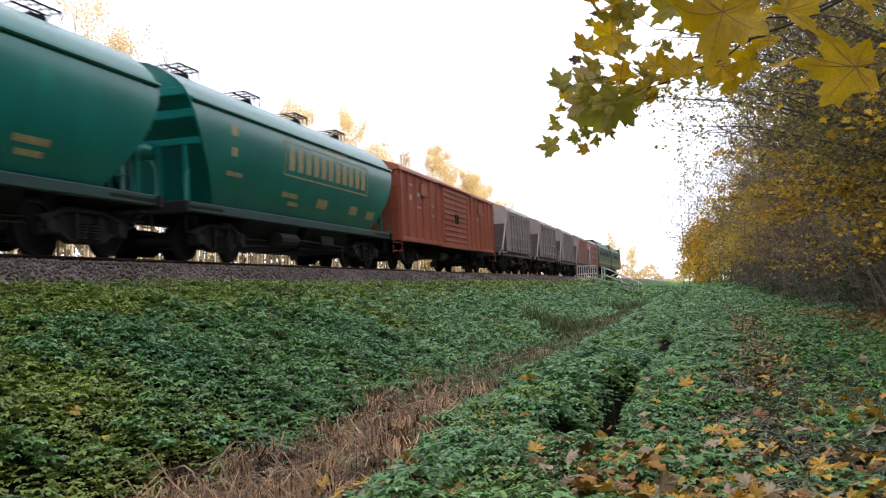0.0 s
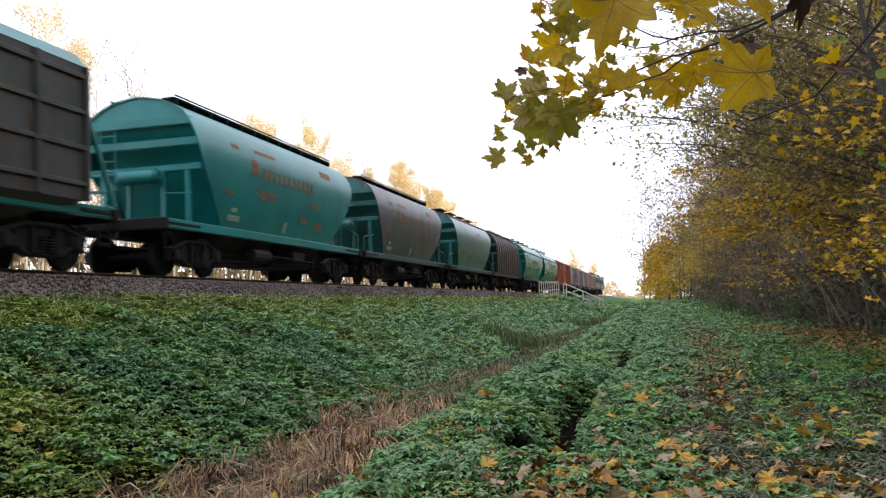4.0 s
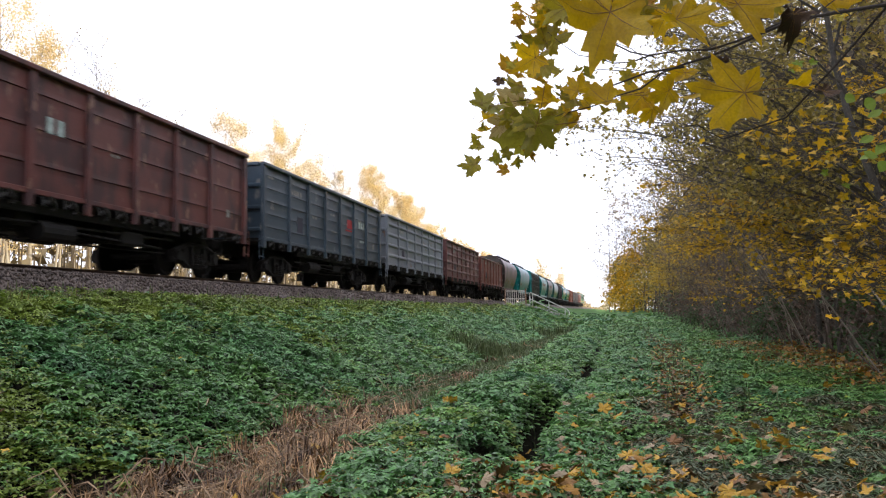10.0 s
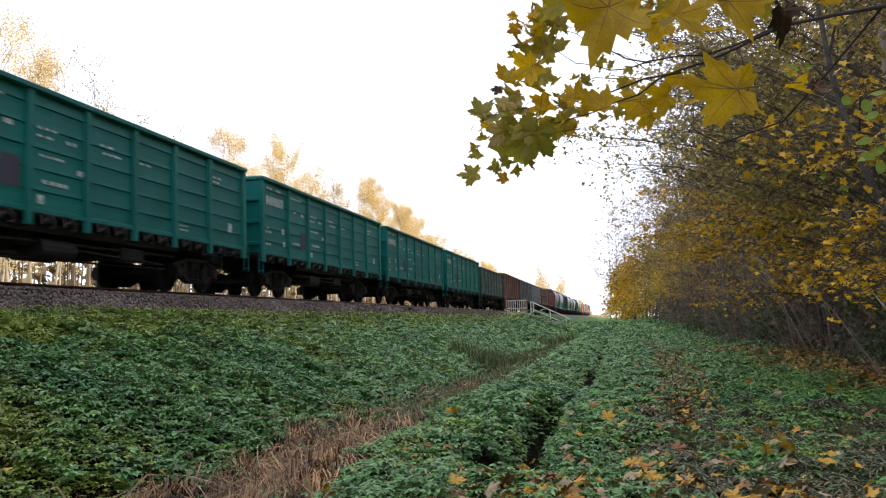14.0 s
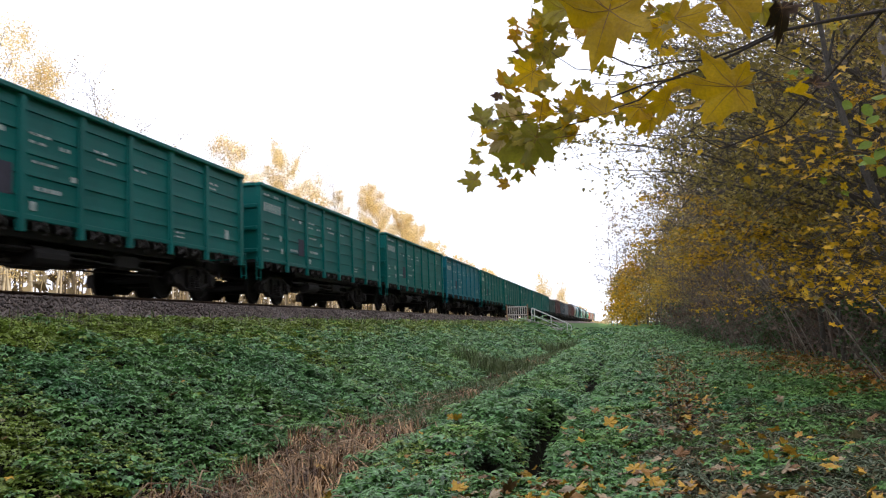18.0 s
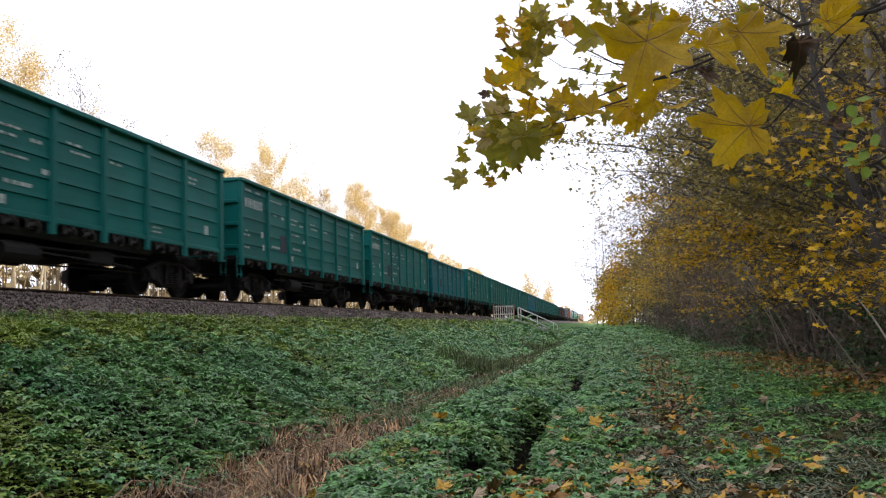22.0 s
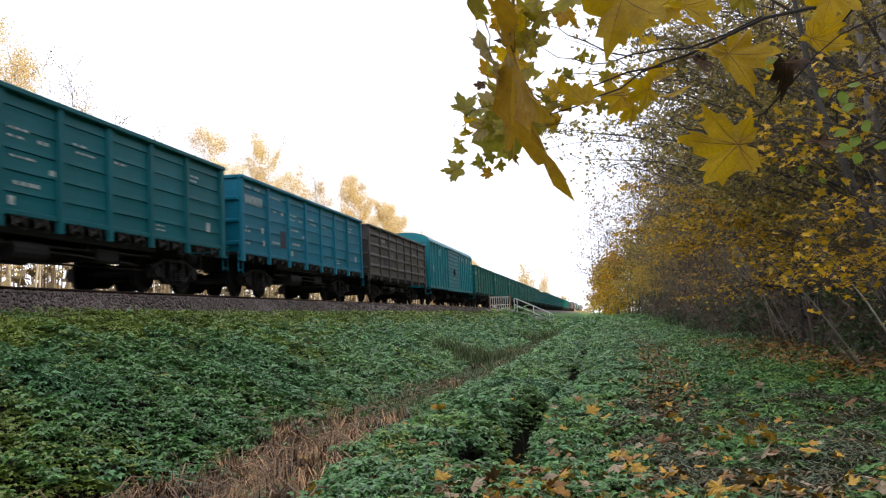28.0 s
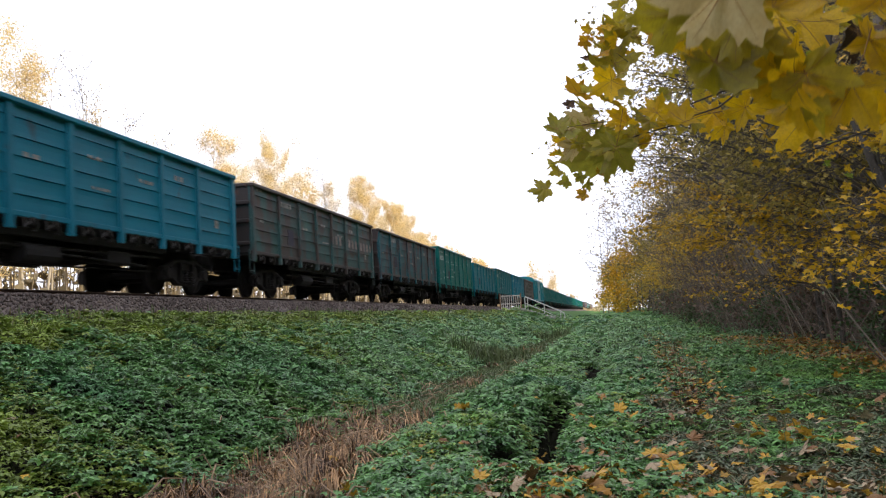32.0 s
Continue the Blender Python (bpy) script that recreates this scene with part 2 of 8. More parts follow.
    "herb_grey": mat("silvery_withered_leaf", (0.16, 0.2, 0.11), rough=0.5, scale=3, amount=0.8, grain=40, bump=0.15, dark=(0.08, 0.1, 0.05), glow_through=0.15, island=0.35),
    "herb_tan": mat("dry_tan_leaf", (0.27, 0.2, 0.11), rough=0.7, scale=3, amount=0.8, grain=40, bump=0.15, dark=(0.13, 0.095, 0.055), glow_through=0.15, island=0.5),
    "grass": mat("green_grass_blade", (0.125, 0.18, 0.065), rough=0.6, scale=2, dark=(0.16, 0.15, 0.075), glow_through=0.25, island=0.35),
    "straw": mat("dead_grass_blade", (0.4, 0.24, 0.115), rough=0.8, scale=2.5, amount=1.0, crisp=0.4, dark=(0.065, 0.034, 0.019), island=0.75),
    "dry_blade": mat("yellowed_grass_blade", (0.3, 0.26, 0.1), rough=0.75, scale=2, amount=0.8, dark=(0.15, 0.16, 0.05), island=0.45),
    "tan_stem": mat("sunlit_tan_stem", (0.3, 0.24, 0.15), rough=0.85, scale=1.5, amount=0.8, dark=(0.17, 0.12, 0.07), island=0.6),
    "stalk": mat("dry_reed_stalk", (0.42, 0.3, 0.19), rough=0.75, scale=5, amount=0.7, dark=(0.22, 0.14, 0.08), island=0.4),
    "fence_post": mat("rusty_brown_post_paint", (0.3, 0.17, 0.1), rough=0.8, scale=7, amount=0.6),
    "rail_paint": mat("dull_white_rail_paint", (0.75, 0.74, 0.7), rough=0.55, scale=6, amount=0.4, rust=RUST, rust_at=0.68),
    "grime": paint("rusty_brown_grime", (0.06, 0.045, 0.042), dark=(0.035, 0.028, 0.028), rust=(0.1, 0.05, 0.035), rust_at=0.6),
    "fallen_orange": mat("fallen_orange_maple_leaf", (0.38, 0.195, 0.03), rough=0.65, scale=7, amount=0.7, dark=(0.25, 0.105, 0.025), bump=0.15, island=0.35),
    "bare_wood": mat("grey_brown_bare_twigs", (0.21, 0.185, 0.155), rough=0.85, scale=0.6, amount=0.7, dark=(0.12, 0.105, 0.085), glow_through=0.3, island=0.45, bump=0),
    # far foliage paled: the sunlit haze of distance is put into the colour
    "pale_far": mat("haze_paled_far_foliage", (0.7, 0.55, 0.32), rough=0.8, scale=0.3, amount=0.7, dark=(0.45, 0.34, 0.2), glow_through=0.4, island=0.3, bump=0),
    "stem": mat("dry_pale_cane", (0.42, 0.36, 0.3), rough=0.85, scale=6, dark=(0.16, 0.12, 0.09), island=0.3),
    "fallen": mat("fallen_yellow_maple_leaf", (0.6, 0.38, 0.04), rough=0.6, scale=7, amount=0.7, dark=(0.42, 0.18, 0.03), bump=0.15, glow_through=0.15, island=0.35),
    "fallen_brown": mat("fallen_brown_maple_leaf", (0.26, 0.13, 0.045), rough=0.7, scale=7, amount=0.7, dark=(0.15, 0.07, 0.035), bump=0.15, island=0.4),
    "fallen_pale": mat("fallen_pale_leaf_underside", (0.4, 0.31, 0.19), rough=0.7, scale=7, amount=0.7, dark=(0.22, 0.15, 0.09), bump=0.15, island=0.3),
    "maple": mat("yellow_maple_leaf", (0.8, 0.52, 0.006), rough=0.5, scale=3, amount=0.8, dark=(0.52, 0.31, 0.008), grain=30, bump=0.25, rust=(0.2, 0.09, 0.02), rust_at=0.72, glow_through=0.5, vary=0.14),
    "maple_olive": mat("olive_yellow_maple_leaf", (0.52, 0.41, 0.02), rough=0.5, scale=3, amount=0.8, dark=(0.26, 0.22, 0.025), grain=30, bump=0.1, rust=(0.12, 0.06, 0.02), rust_at=0.7, glow_through=0.45, vary=0.15),
    "maple_dull": mat("dull_green_maple_leaf", (0.38, 0.345, 0.03), rough=0.5, scale=3, amount=0.8, dark=(0.25, 0.21, 0.03), grain=30, bump=0.1, rust=(0.14, 0.07, 0.02), rust_at=0.68, glow_through=0.45, vary=0.12),
    "maple_pale": mat("pale_maple_leaf_underside", (0.56, 0.45, 0.2), rough=0.6, scale=3, amount=0.8, dark=(0.46, 0.31, 0.08), grain=30, bump=0.1, glow_through=0.4, vary=0.1),
    "maple_aged": mat("browned_maple_leaf", (0.66, 0.39, 0.012), rough=0.55, scale=3, amount=0.9, dark=(0.46, 0.22, 0.015), grain=30, bump=0.25, rust=(0.2, 0.075, 0.02), rust_at=0.64, glow_through=0.5),
    "maple_green": mat("green_maple_leaf", (0.25, 0.35, 0.03), rough=0.5, scale=9, dark=(0.16, 0.25, 0.025), bump=0.1, glow_through=0.45),
    "maple_dead": mat("withered_brown_leaf", (0.09, 0.05, 0.03), rough=0.8, scale=20, bump=0.3),
    "tree_yellow": mat("autumn_yellow_foliage", (0.8, 0.48, 0.02), rough=0.5, scale=0.6, amount=0.7, dark=(0.42, 0.27, 0.03), glow_through=0.45, island=0.35, bump=0),
    "tree_olive": mat("autumn_olive_foliage", (0.5, 0.38, 0.09), rough=0.6, scale=0.6, amount=0.7, dark=(0.2, 0.165, 0.06), glow_through=0.35, island=0.4, bump=0),
    "tree_brown": mat("autumn_brown_foliage", (0.34, 0.25, 0.13), rough=0.7, scale=0.6, amount=0.7, dark=(0.2, 0.145, 0.085), glow_through=0.3, island=0.4, bump=0),
    # golden leaves made paler, so the sun's glare sits in the colour
    "birch_leaf": mat("sun_paled_birch_foliage", (0.87, 0.71, 0.37), rough=0.6, scale=0.4, amount=0.6, dark=(0.76, 0.64, 0.42), glow_through=0.5, island=0.3, bump=0),
    "bark": mat("grey_brown_bark", (0.2, 0.17, 0.14), rough=0.9, scale=3, grain=25, bump=0.8, streak=0.5, dark=(0.1, 0.085, 0.07)),
    "dark_bark": mat("mottled_grey_bark", (0.085, 0.073, 0.062), rough=0.9, scale=14, grain=40, bump=0.6, amount=0.9, dark=(0.04, 0.036, 0.03)),
    "bough_bark": mat("dark_grey_bough_bark", (0.105, 0.09, 0.077), rough=0.9, scale=5, grain=40, bump=0.4, dark=(0.06, 0.05, 0.043)),
    "twig": mat("dark_twig_bark", (0.05, 0.035, 0.028), rough=0.85, scale=8, grain=60, bump=0.3),
    "birch_bark": mat("white_birch_bark", (0.5, 0.45, 0.37), rough=0.8, scale=2, grain=18, amount=0.5, bump=0.3, dark=(0.35, 0.28, 0.2), rust=(0.04, 0.035, 0.03), rust_at=0.66),
    "shrub_bark": mat("reddish_grey_twig_bark", (0.19, 0.14, 0.115), rough=0.85, scale=4, grain=40, bump=0.3, dark=(0.08, 0.058, 0.048), island=0.4),
    "shrub_green": mat("dull_green_shrub_leaf", (0.065, 0.125, 0.04), rough=0.5, scale=1, amount=0.7, dark=(0.06, 0.07, 0.03), glow_through=0.3, island=0.4, bump=0),
    "shrub_brown": mat("dark_brown_dead_shrub_leaf", (0.17, 0.105, 0.07), rough=0.75, scale=1, amount=0.7, dark=(0.075, 0.05, 0.038), glow_through=0.2, island=0.5, bump=0),
    "meadow": mat("far_meadow_grass", (0.1, 0.19, 0.05), rough=0.9, scale=0.4, grain=9, amount=0.8, dark=(0.07, 0.15, 0.05), bump=0.5, gloss=0.1),
    "dry_field": mat("pale_dry_grass", (0.28, 0.22, 0.115), rough=0.95, scale=0.5, grain=12, bump=0.6, dark=(0.18, 0.145, 0.07)),
    "scrub": mat("dry_sunlit_scrub", (0.26, 0.2, 0.105), rough=0.9, scale=0.4, amount=0.8, dark=(0.13, 0.1, 0.05), island=0.5, bump=0),
}

# ---------------------------------------------------------------- small geometry kit
def from_arrays(name, verts, faces, material, smooth=False):
    me = bpy.data.meshes.new(name)
    me.from_pydata(verts, [], faces)
    me.materials.append(material)
    if smooth:
        me.polygons.foreach_set("use_smooth", [True] * len(me.polygons))
    me.update()
    return me


def quads(name, v, per, material, tri_pattern):
    """One mesh out of n equal pieces: v has the shape (n, per, 3), tri_pattern lists each piece's faces."""
    n = len(v)
    flat = np.asarray(v, np.float32).reshape(-1, 3)
    me = bpy.data.meshes.new(name)
    me.vertices.add(len(flat))
    me.vertices.foreach_set("co", flat.ravel())
    sizes = np.array([len(f) for f in tri_pattern])
    loops = np.concatenate([np.array(f) for f in tri_pattern])
    allv = (np.arange(n)[:, None] * per + loops[None]).ravel().astype(np.int32)
    me.loops.add(len(allv))
    me.loops.foreach_set("vertex_index", allv)
    me.polygons.add(n * len(sizes))
    starts = (np.arange(n)[:, None] * sizes.sum() + np.concatenate([[0], np.cumsum(sizes)[:-1]])[None]).ravel().astype(np.int32)
    me.polygons.foreach_set("loop_start", starts)
    me.update(calc_edges=True)
    me.validate()
    me.materials.append(material)
    return me


class Shape:
    """Collects boxes, tubes and plates into one mesh."""

    def __init__(self):
        self.v, self.f = [], []

    def add(self, verts, faces):
        k = len(self.v)
        self.v += [tuple(p) for p in verts]
        self.f += [tuple(i + k for i in f) for f in faces]
        return self

    def box(self, c, s, bev=0.0, rot=None):
        """A box with its centre, its size and chamfered long edges."""
        hx, hy, hz = (a / 2 for a in s)
        b = min(bev, hx * 0.9, hy * 0.9, hz * 0.9)
        if b <= 0:
            vs = [(x * hx, y * hy, z * hz) for z in (-1, 1) for x, y in ((-1, -1), (1, -1), (1, 1), (-1, 1))]
            fs = [(3, 2, 1, 0), (4, 5, 6, 7), (0, 1, 5, 4), (1, 2, 6, 5), (2, 3, 7, 6), (3, 0, 4, 7)]
        else:
            vs, fs = [], []
            ring = [(-hx + b, -hy), (hx - b, -hy), (hx, -hy + b), (hx, hy - b), (hx - b, hy), (-hx + b, hy), (-hx, hy - b), (-hx, -hy + b)]
            inner = [(x * (hx - b) / hx, y * (hy - b) / hy) for x, y in ring]
            for z, r in ((-hz, inner), (-hz + b, ring), (hz - b, ring), (hz, inner)):
                vs += [(x, y, z) for x, y in r]
            fs.append(tuple(range(7, -1, -1)))
            fs.append(tuple(range(24, 32)))
            for k in range(3):
                fs += [(k * 8 + i, k * 8 + (i + 1) % 8, k * 8 + 8 + (i + 1) % 8, k * 8 + 8 + i) for i in range(8)]
        m = Matrix.Translation(c) @ (rot.to_4x4() if rot else Matrix.Identity(4))
        return self.add([m @ Vector(p) for p in vs], fs)

    def tube(self, pts, r, n=8, cap=True):
        """A round bar along points; r is one radius or one for each point."""
        pts = [Vector(p) for p in pts]
        rs = r if isinstance(r, (list, tuple)) else [r] * len(pts)
        vs, fs = [], []
        for i, p in enumerate(pts):
            d = (pts[min(i + 1, len(pts) - 1)] - pts[max(i - 1, 0)]).normalized()
            a = d.orthogonal().normalized() if i == 0 else (a - d * a.dot(d)).normalized()
            bb = d.cross(a)
            vs += [p + (a * math.cos(2 * math.pi * k / n) + bb * math.sin(2 * math.pi * k / n)) * rs[i] for k in range(n)]
        for i in range(len(pts) - 1):
            fs += [(i * n + k, i * n + (k + 1) % n, (i + 1) * n + (k + 1) % n, (i + 1) * n + k) for k in range(n)]
        if cap:
            fs += [tuple(range(n - 1, -1, -1)), tuple(range((len(pts) - 1) * n, len(pts) * n))]
        return self.add(vs, fs)

    def lathe_x(self, prof, c, n=24):
        """A body of revolution round the x axis: prof lists (x, radius)."""
        vs, fs = [], []
        for x, r in prof:
            vs += [(c[0] + x, c[1] + r * math.cos(2 * math.pi * k / n), c[2] + r * math.sin(2 * math.pi * k / n)) for k in range(n)]
        for i in range(len(prof) - 1):
            fs += [(i * n + k, i * n + (k + 1) % n, (i + 1) * n + (k + 1) % n, (i + 1) * n + k) for k in range(n)]
        fs += [tuple(range(n - 1, -1, -1)), tuple(range((len(prof) - 1) * n, len(prof) * n))]
        return self.add(vs, fs)

    def prism(self, outline, y0, y1, axis="y"):
        """An outline of (x, z) drawn out along y, or of (y, z) along x."""
        n = len(outline)
        put = (lambda a, b, t: (a, t, b)) if axis == "y" else (lambda a, b, t: (t, a, b))
        vs = [put(a, b, y0) for a, b in outline] + [put(a, b, y1) for a, b in outline]
        fs = [tuple(range(n)), tuple(range(2 * n - 1, n - 1, -1))] + [(i, i + n, (i + 1) % n + n, (i + 1) % n) for i in range(n)]
        return self.add(vs, fs)

    def mesh(self, name, material, smooth=False):
        me = from_arrays(name, self.v, self.f, material)
        bm = bmesh.new()
        bm.from_mesh(me)
        bmesh.ops.recalc_face_normals(bm, faces=bm.faces)
        if smooth:
            for f in bm.faces:
                f.smooth = True
            for e in bm.edges:
                if len(e.link_faces) == 2 and e.calc_face_angle(0) > 0.6:
                    e.smooth = False
        bm.to_mesh(me)
        bm.free()
        return me


def part(name, shape, material, parent, label="", at=None, smooth=False):
    """One mesh object under a thing or under a part; shape may be a mesh that is shared."""
    me = shape if isinstance(shape, bpy.types.Mesh) else shape.mesh(name, material, smooth)
    ob = new(name, me)
    ob.parent = parent
    if at is not None:
        ob.matrix_basis = at
    return tagged(ob, label)


def thing(name, label, category, group="", kind="", at=None):
    ob = new(name)
    ob.empty_display_size = 0.2
    if at is not None:
        ob.matrix_basis = at
    return tagged(ob, label, category, group, kind)

# ---------------------------------------------------------------- ground and track
RAIL, TRACK = 2.141, -11.44            # height of the rail head, middle of the track
PROFILE_X = (-400, -60, -30, -17.5, -14.6, -8.6, -8.0, -7, -5, -3.9, -3.2, -2.5, -1.8, 0, 3, 6, 40, 400)
PROFILE_Z = (3.0, 0.6, 0.6, 0.7, 1.5, 1.5, 1.42, 1.08, 0.33, -0.22, -0.38, -0.2, -0.05, -0.06, 0.0, 0.2, 0.5, 3.0)


def wave(x, y, s, k=0.0):
    """A smooth uneven swell between about -1 and 1; takes numbers or arrays."""
    x, y = x * s, y * s
    return (np.sin(2.1 * x + 1.3 * y + k) + np.sin(-1.7 * x + 2.4 * y + 2.3 * k) + np.sin(3.9 * x - 0.9 * y + 1.1 * k) * 0.7 + np.sin(1.1 * x + 4.6 * y - k) * 0.7) / 3


def rut_mid(y):
    return np.interp(y, (5, 6, 7, 8, 10, 12, 14, 19, 28, 40), (-0.66, -0.72, -0.84, -0.93, -0.84, -0.68, -0.62, -0.52, -0.5, -0.5)) + 0.03 * np.sin(y * 1.7)


def rut(x, y):
    """The wheel rut that is pressed into the meadow, washed out to a pit at its near end: how far down."""
    deep = np.interp(y, (5.6, 6.6, 8.5, 9.6, 10.6, 12, 13.5, 16.5, 18, 20, 22, 26, 28, 31, 34), (0.0, 0.12, 0.35, 0.55, 0.5, 0.2, 0.15, 0.3, 0.8, 0.75, 0.2, 0.3, 0.75, 0.4, 0.2))
    groove = deep * np.exp(-((x - rut_mid(y)) / np.interp(y, (8, 16, 20, 40), (0.2, 0.22, 0.22, 0.3))) ** 2)
    pit = 0.95 * np.exp(-((x - rut_mid(y) + 0.04) / 0.31) ** 4 - ((y - 7.2) / 0.85) ** 4)
    return np.maximum(groove, pit) * ((y > 4) & (y < 60))


def ground_z(x, y):
    z = np.interp(x, PROFILE_X, PROFILE_Z)
    rough = np.interp(x, (-30, -18, -16, -8.3, -7.8, 8, 12), (0.15, 0.1, 0.01, 0.01, 0.05, 0.05, 0.1))
    z = z + rough * (wave(x, y, 0.9, 3) + 0.6 * wave(x, y, 0.3, 8)) * 1.4
    z = z + np.clip((y - 45) / 80, 0, 1) * np.clip((x + 8) / 3, 0, 1) * 0.75
    mound = np.interp(x, (-8.2, -7.2, -6.3, -3.4, -1.5, 1.5, 4), (0, 0.5, 0.72, 0.78, 0.5, 0.25, 0)) * np.exp(-((y - 68.5) / 5.0) ** 2)
    return z + mound - rut(x, y)


def axis_steps(edges):
    out = []
    for a, b, s in edges:
        out += list(np.arange(a, b, s))
    return out + [edges[-1][1]]


gx = axis_steps([(-600, -60, 60), (-60, -18, 3), (-18, -8.5, 1.2), (-8.5, -2.2, 0.25), (-2.2, 0.4, 0.08), (0.4, 7, 0.3), (7, 40, 3), (40, 600, 80)])
gy = axis_steps([(-700, -60, 80), (-60, -4, 7), (-4, 26, 0.25), (26, 60, 0.7), (60, 140, 3), (140, 400, 15), (400, 2000, 200)])
GX, GY = np.meshgrid(np.array(gx), np.array(gy))
gv = np.stack([GX, GY, ground_z(GX, GY)], -1).reshape(-1, 3).tolist()
nx = len(gx)
gf = [(j * nx + i, j * nx + i + 1, (j + 1) * nx + i + 1, (j + 1) * nx + i) for j in range(len(gy) - 1) for i in range(nx - 1)]
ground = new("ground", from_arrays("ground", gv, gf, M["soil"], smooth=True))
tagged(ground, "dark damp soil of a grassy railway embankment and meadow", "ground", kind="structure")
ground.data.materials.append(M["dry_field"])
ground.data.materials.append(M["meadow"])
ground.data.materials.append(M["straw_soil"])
for p in ground.data.polygons:
    cx, cy = p.center.x, p.center.y
    if cx < -16:
        p.material_index = 1
    elif cx > -8.2 and cy > 55:
        p.material_index = 2
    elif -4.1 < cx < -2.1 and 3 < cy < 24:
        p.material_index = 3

# ballast shoulder: one long heap with stones lying on it
bal = Shape()
prof = [(-14.8, 1.35), (-13.6, 1.92), (-12.9, 1.96), (-9.95, 1.96), (-9.3, 1.92), (-8.35, 1.42), (-8.3, 1.2), (-14.8, 1.2)]
ys = [-700.0, -300.0, -100.0] + list(np.arange(-40, 60, 2.0)) + list(np.arange(60, 500, 20.0)) + [1500.0]
for i, y in enumerate(ys):
    bal.v += [(x + 0.05 * wave(x, y, 0.7, 2), y, z + 0.04 * wave(x, y, 0.9, 4)) for x, z in prof]
k = len(prof)
for i in range(len(ys) - 1):
    bal.f += [(i * k + j, i * k + (j + 1) % k, (i + 1) * k + (j + 1) % k, (i + 1) * k + j) for j in range(k)]
ballast = thing("ballast_bed", "grey crushed-stone ballast under the railway track", "ballast", kind="structure")
part("ballast_core", bal, M["ballast"], ballast)
rng = np.random.default_rng(4)


def stones(n, y0, y1, size):
    pts = np.stack([rng.uniform(-9.7, -8.1, n), rng.uniform(y0, y1, n)], 1)
    base = np.array([(0, 0, 0.6), (0.5, 0, 0), (0, 0.55, 0.05), (-0.5, 0.05, 0), (0, -0.5, -0.05), (0.05, 0, -0.5)])
    c = np.stack([pts[:, 0], pts[:, 1], np.interp(pts[:, 0], [-9.95, -9.3, -8.35, -8.0], [1.96, 1.92, 1.42, 1.44]) + 0.01], 1)
    ang = rng.uniform(0, 6.28, n)
    sc = size * rng.uniform(0.6, 1.4, (n, 1, 3))
    v = base[None] * sc + rng.normal(0, 0.12, (n, 6, 3)) * size
    x, y = v[..., 0] * np.cos(ang)[:, None] - v[..., 1] * np.sin(ang)[:, None], v[..., 0] * np.sin(ang)[:, None] + v[..., 1] * np.cos(ang)[:, None]
    return np.stack([x, y, v[..., 2]], -1) + c[:, None]


OCTA = [(0, 1, 2), (0, 2, 3), (0, 3, 4), (0, 4, 1), (5, 2, 1), (5, 3, 2), (5, 4, 3), (5, 1, 4)]
sv = np.concatenate([stones(9000, 6, 28, 0.06), stones(4000, 28, 70, 0.09)])
tagged(part("ballast_stones", quads("ballast_stones", sv, 6, M["ballast"], OCTA), None, ballast), kind="stuff")

# rails and sleepers
track = thing("railway_track", "rusty steel rails on concrete sleepers", "railway track", kind="structure")
for sx in (-1, 1):
    x = TRACK + sx * 0.76
    rail_shape = Shape().prism([(x - 0.066, RAIL - 0.18), (x + 0.066, RAIL - 0.18), (x + 0.066, RAIL - 0.165), (x + 0.01, RAIL - 0.14), (x + 0.01, RAIL - 0.045),
                                (x + 0.036, RAIL - 0.03), (x + 0.036, RAIL - 0.005), (x - 0.036, RAIL - 0.005), (x - 0.036, RAIL - 0.03), (x - 0.01, RAIL - 0.045),
                                (x - 0.01, RAIL - 0.14), (x - 0.066, RAIL - 0.165)], -700, 1500)
    rail = part("rail", rail_shape, M["rail"], track)
    part("rail_head", Shape().box((x, 400, RAIL - 0.0025), (0.05, 2200, 0.005)), M["railhead"], rail, "bright worn running surface")
sleeper_mesh = Shape().box((0, 0, 0), (2.7, 0.25, 0.2), 0.02).mesh("sleeper", M["concrete"])
for i in range(150):
    part("sleeper", sleeper_mesh, None, track, at=pose(TRACK, -2 + i * 0.6, RAIL - 0.28))

# ---------------------------------------------------------------- rolling stock: everything is built round the middle of the wagon, at rail height
def wheelset_mesh():
    s = Shape()
    prof = [(-0.06, 0.47), (-0.045, 0.505), (-0.025, 0.505), (-0.02, 0.478), (0.065, 0.472), (0.07, 0.41), (0.03, 0.39), (0.015, 0.17), (0.06, 0.15), (0.08, 0.1)]
    for sx in (-1, 1):
        s.lathe_x([(sx * a, r) for a, r in prof], (sx * 0.76, 0, 0), 24)
    s.tube([(-1.1, 0, 0), (1.1, 0, 0)], 0.085, 10)
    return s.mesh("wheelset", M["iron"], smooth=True)


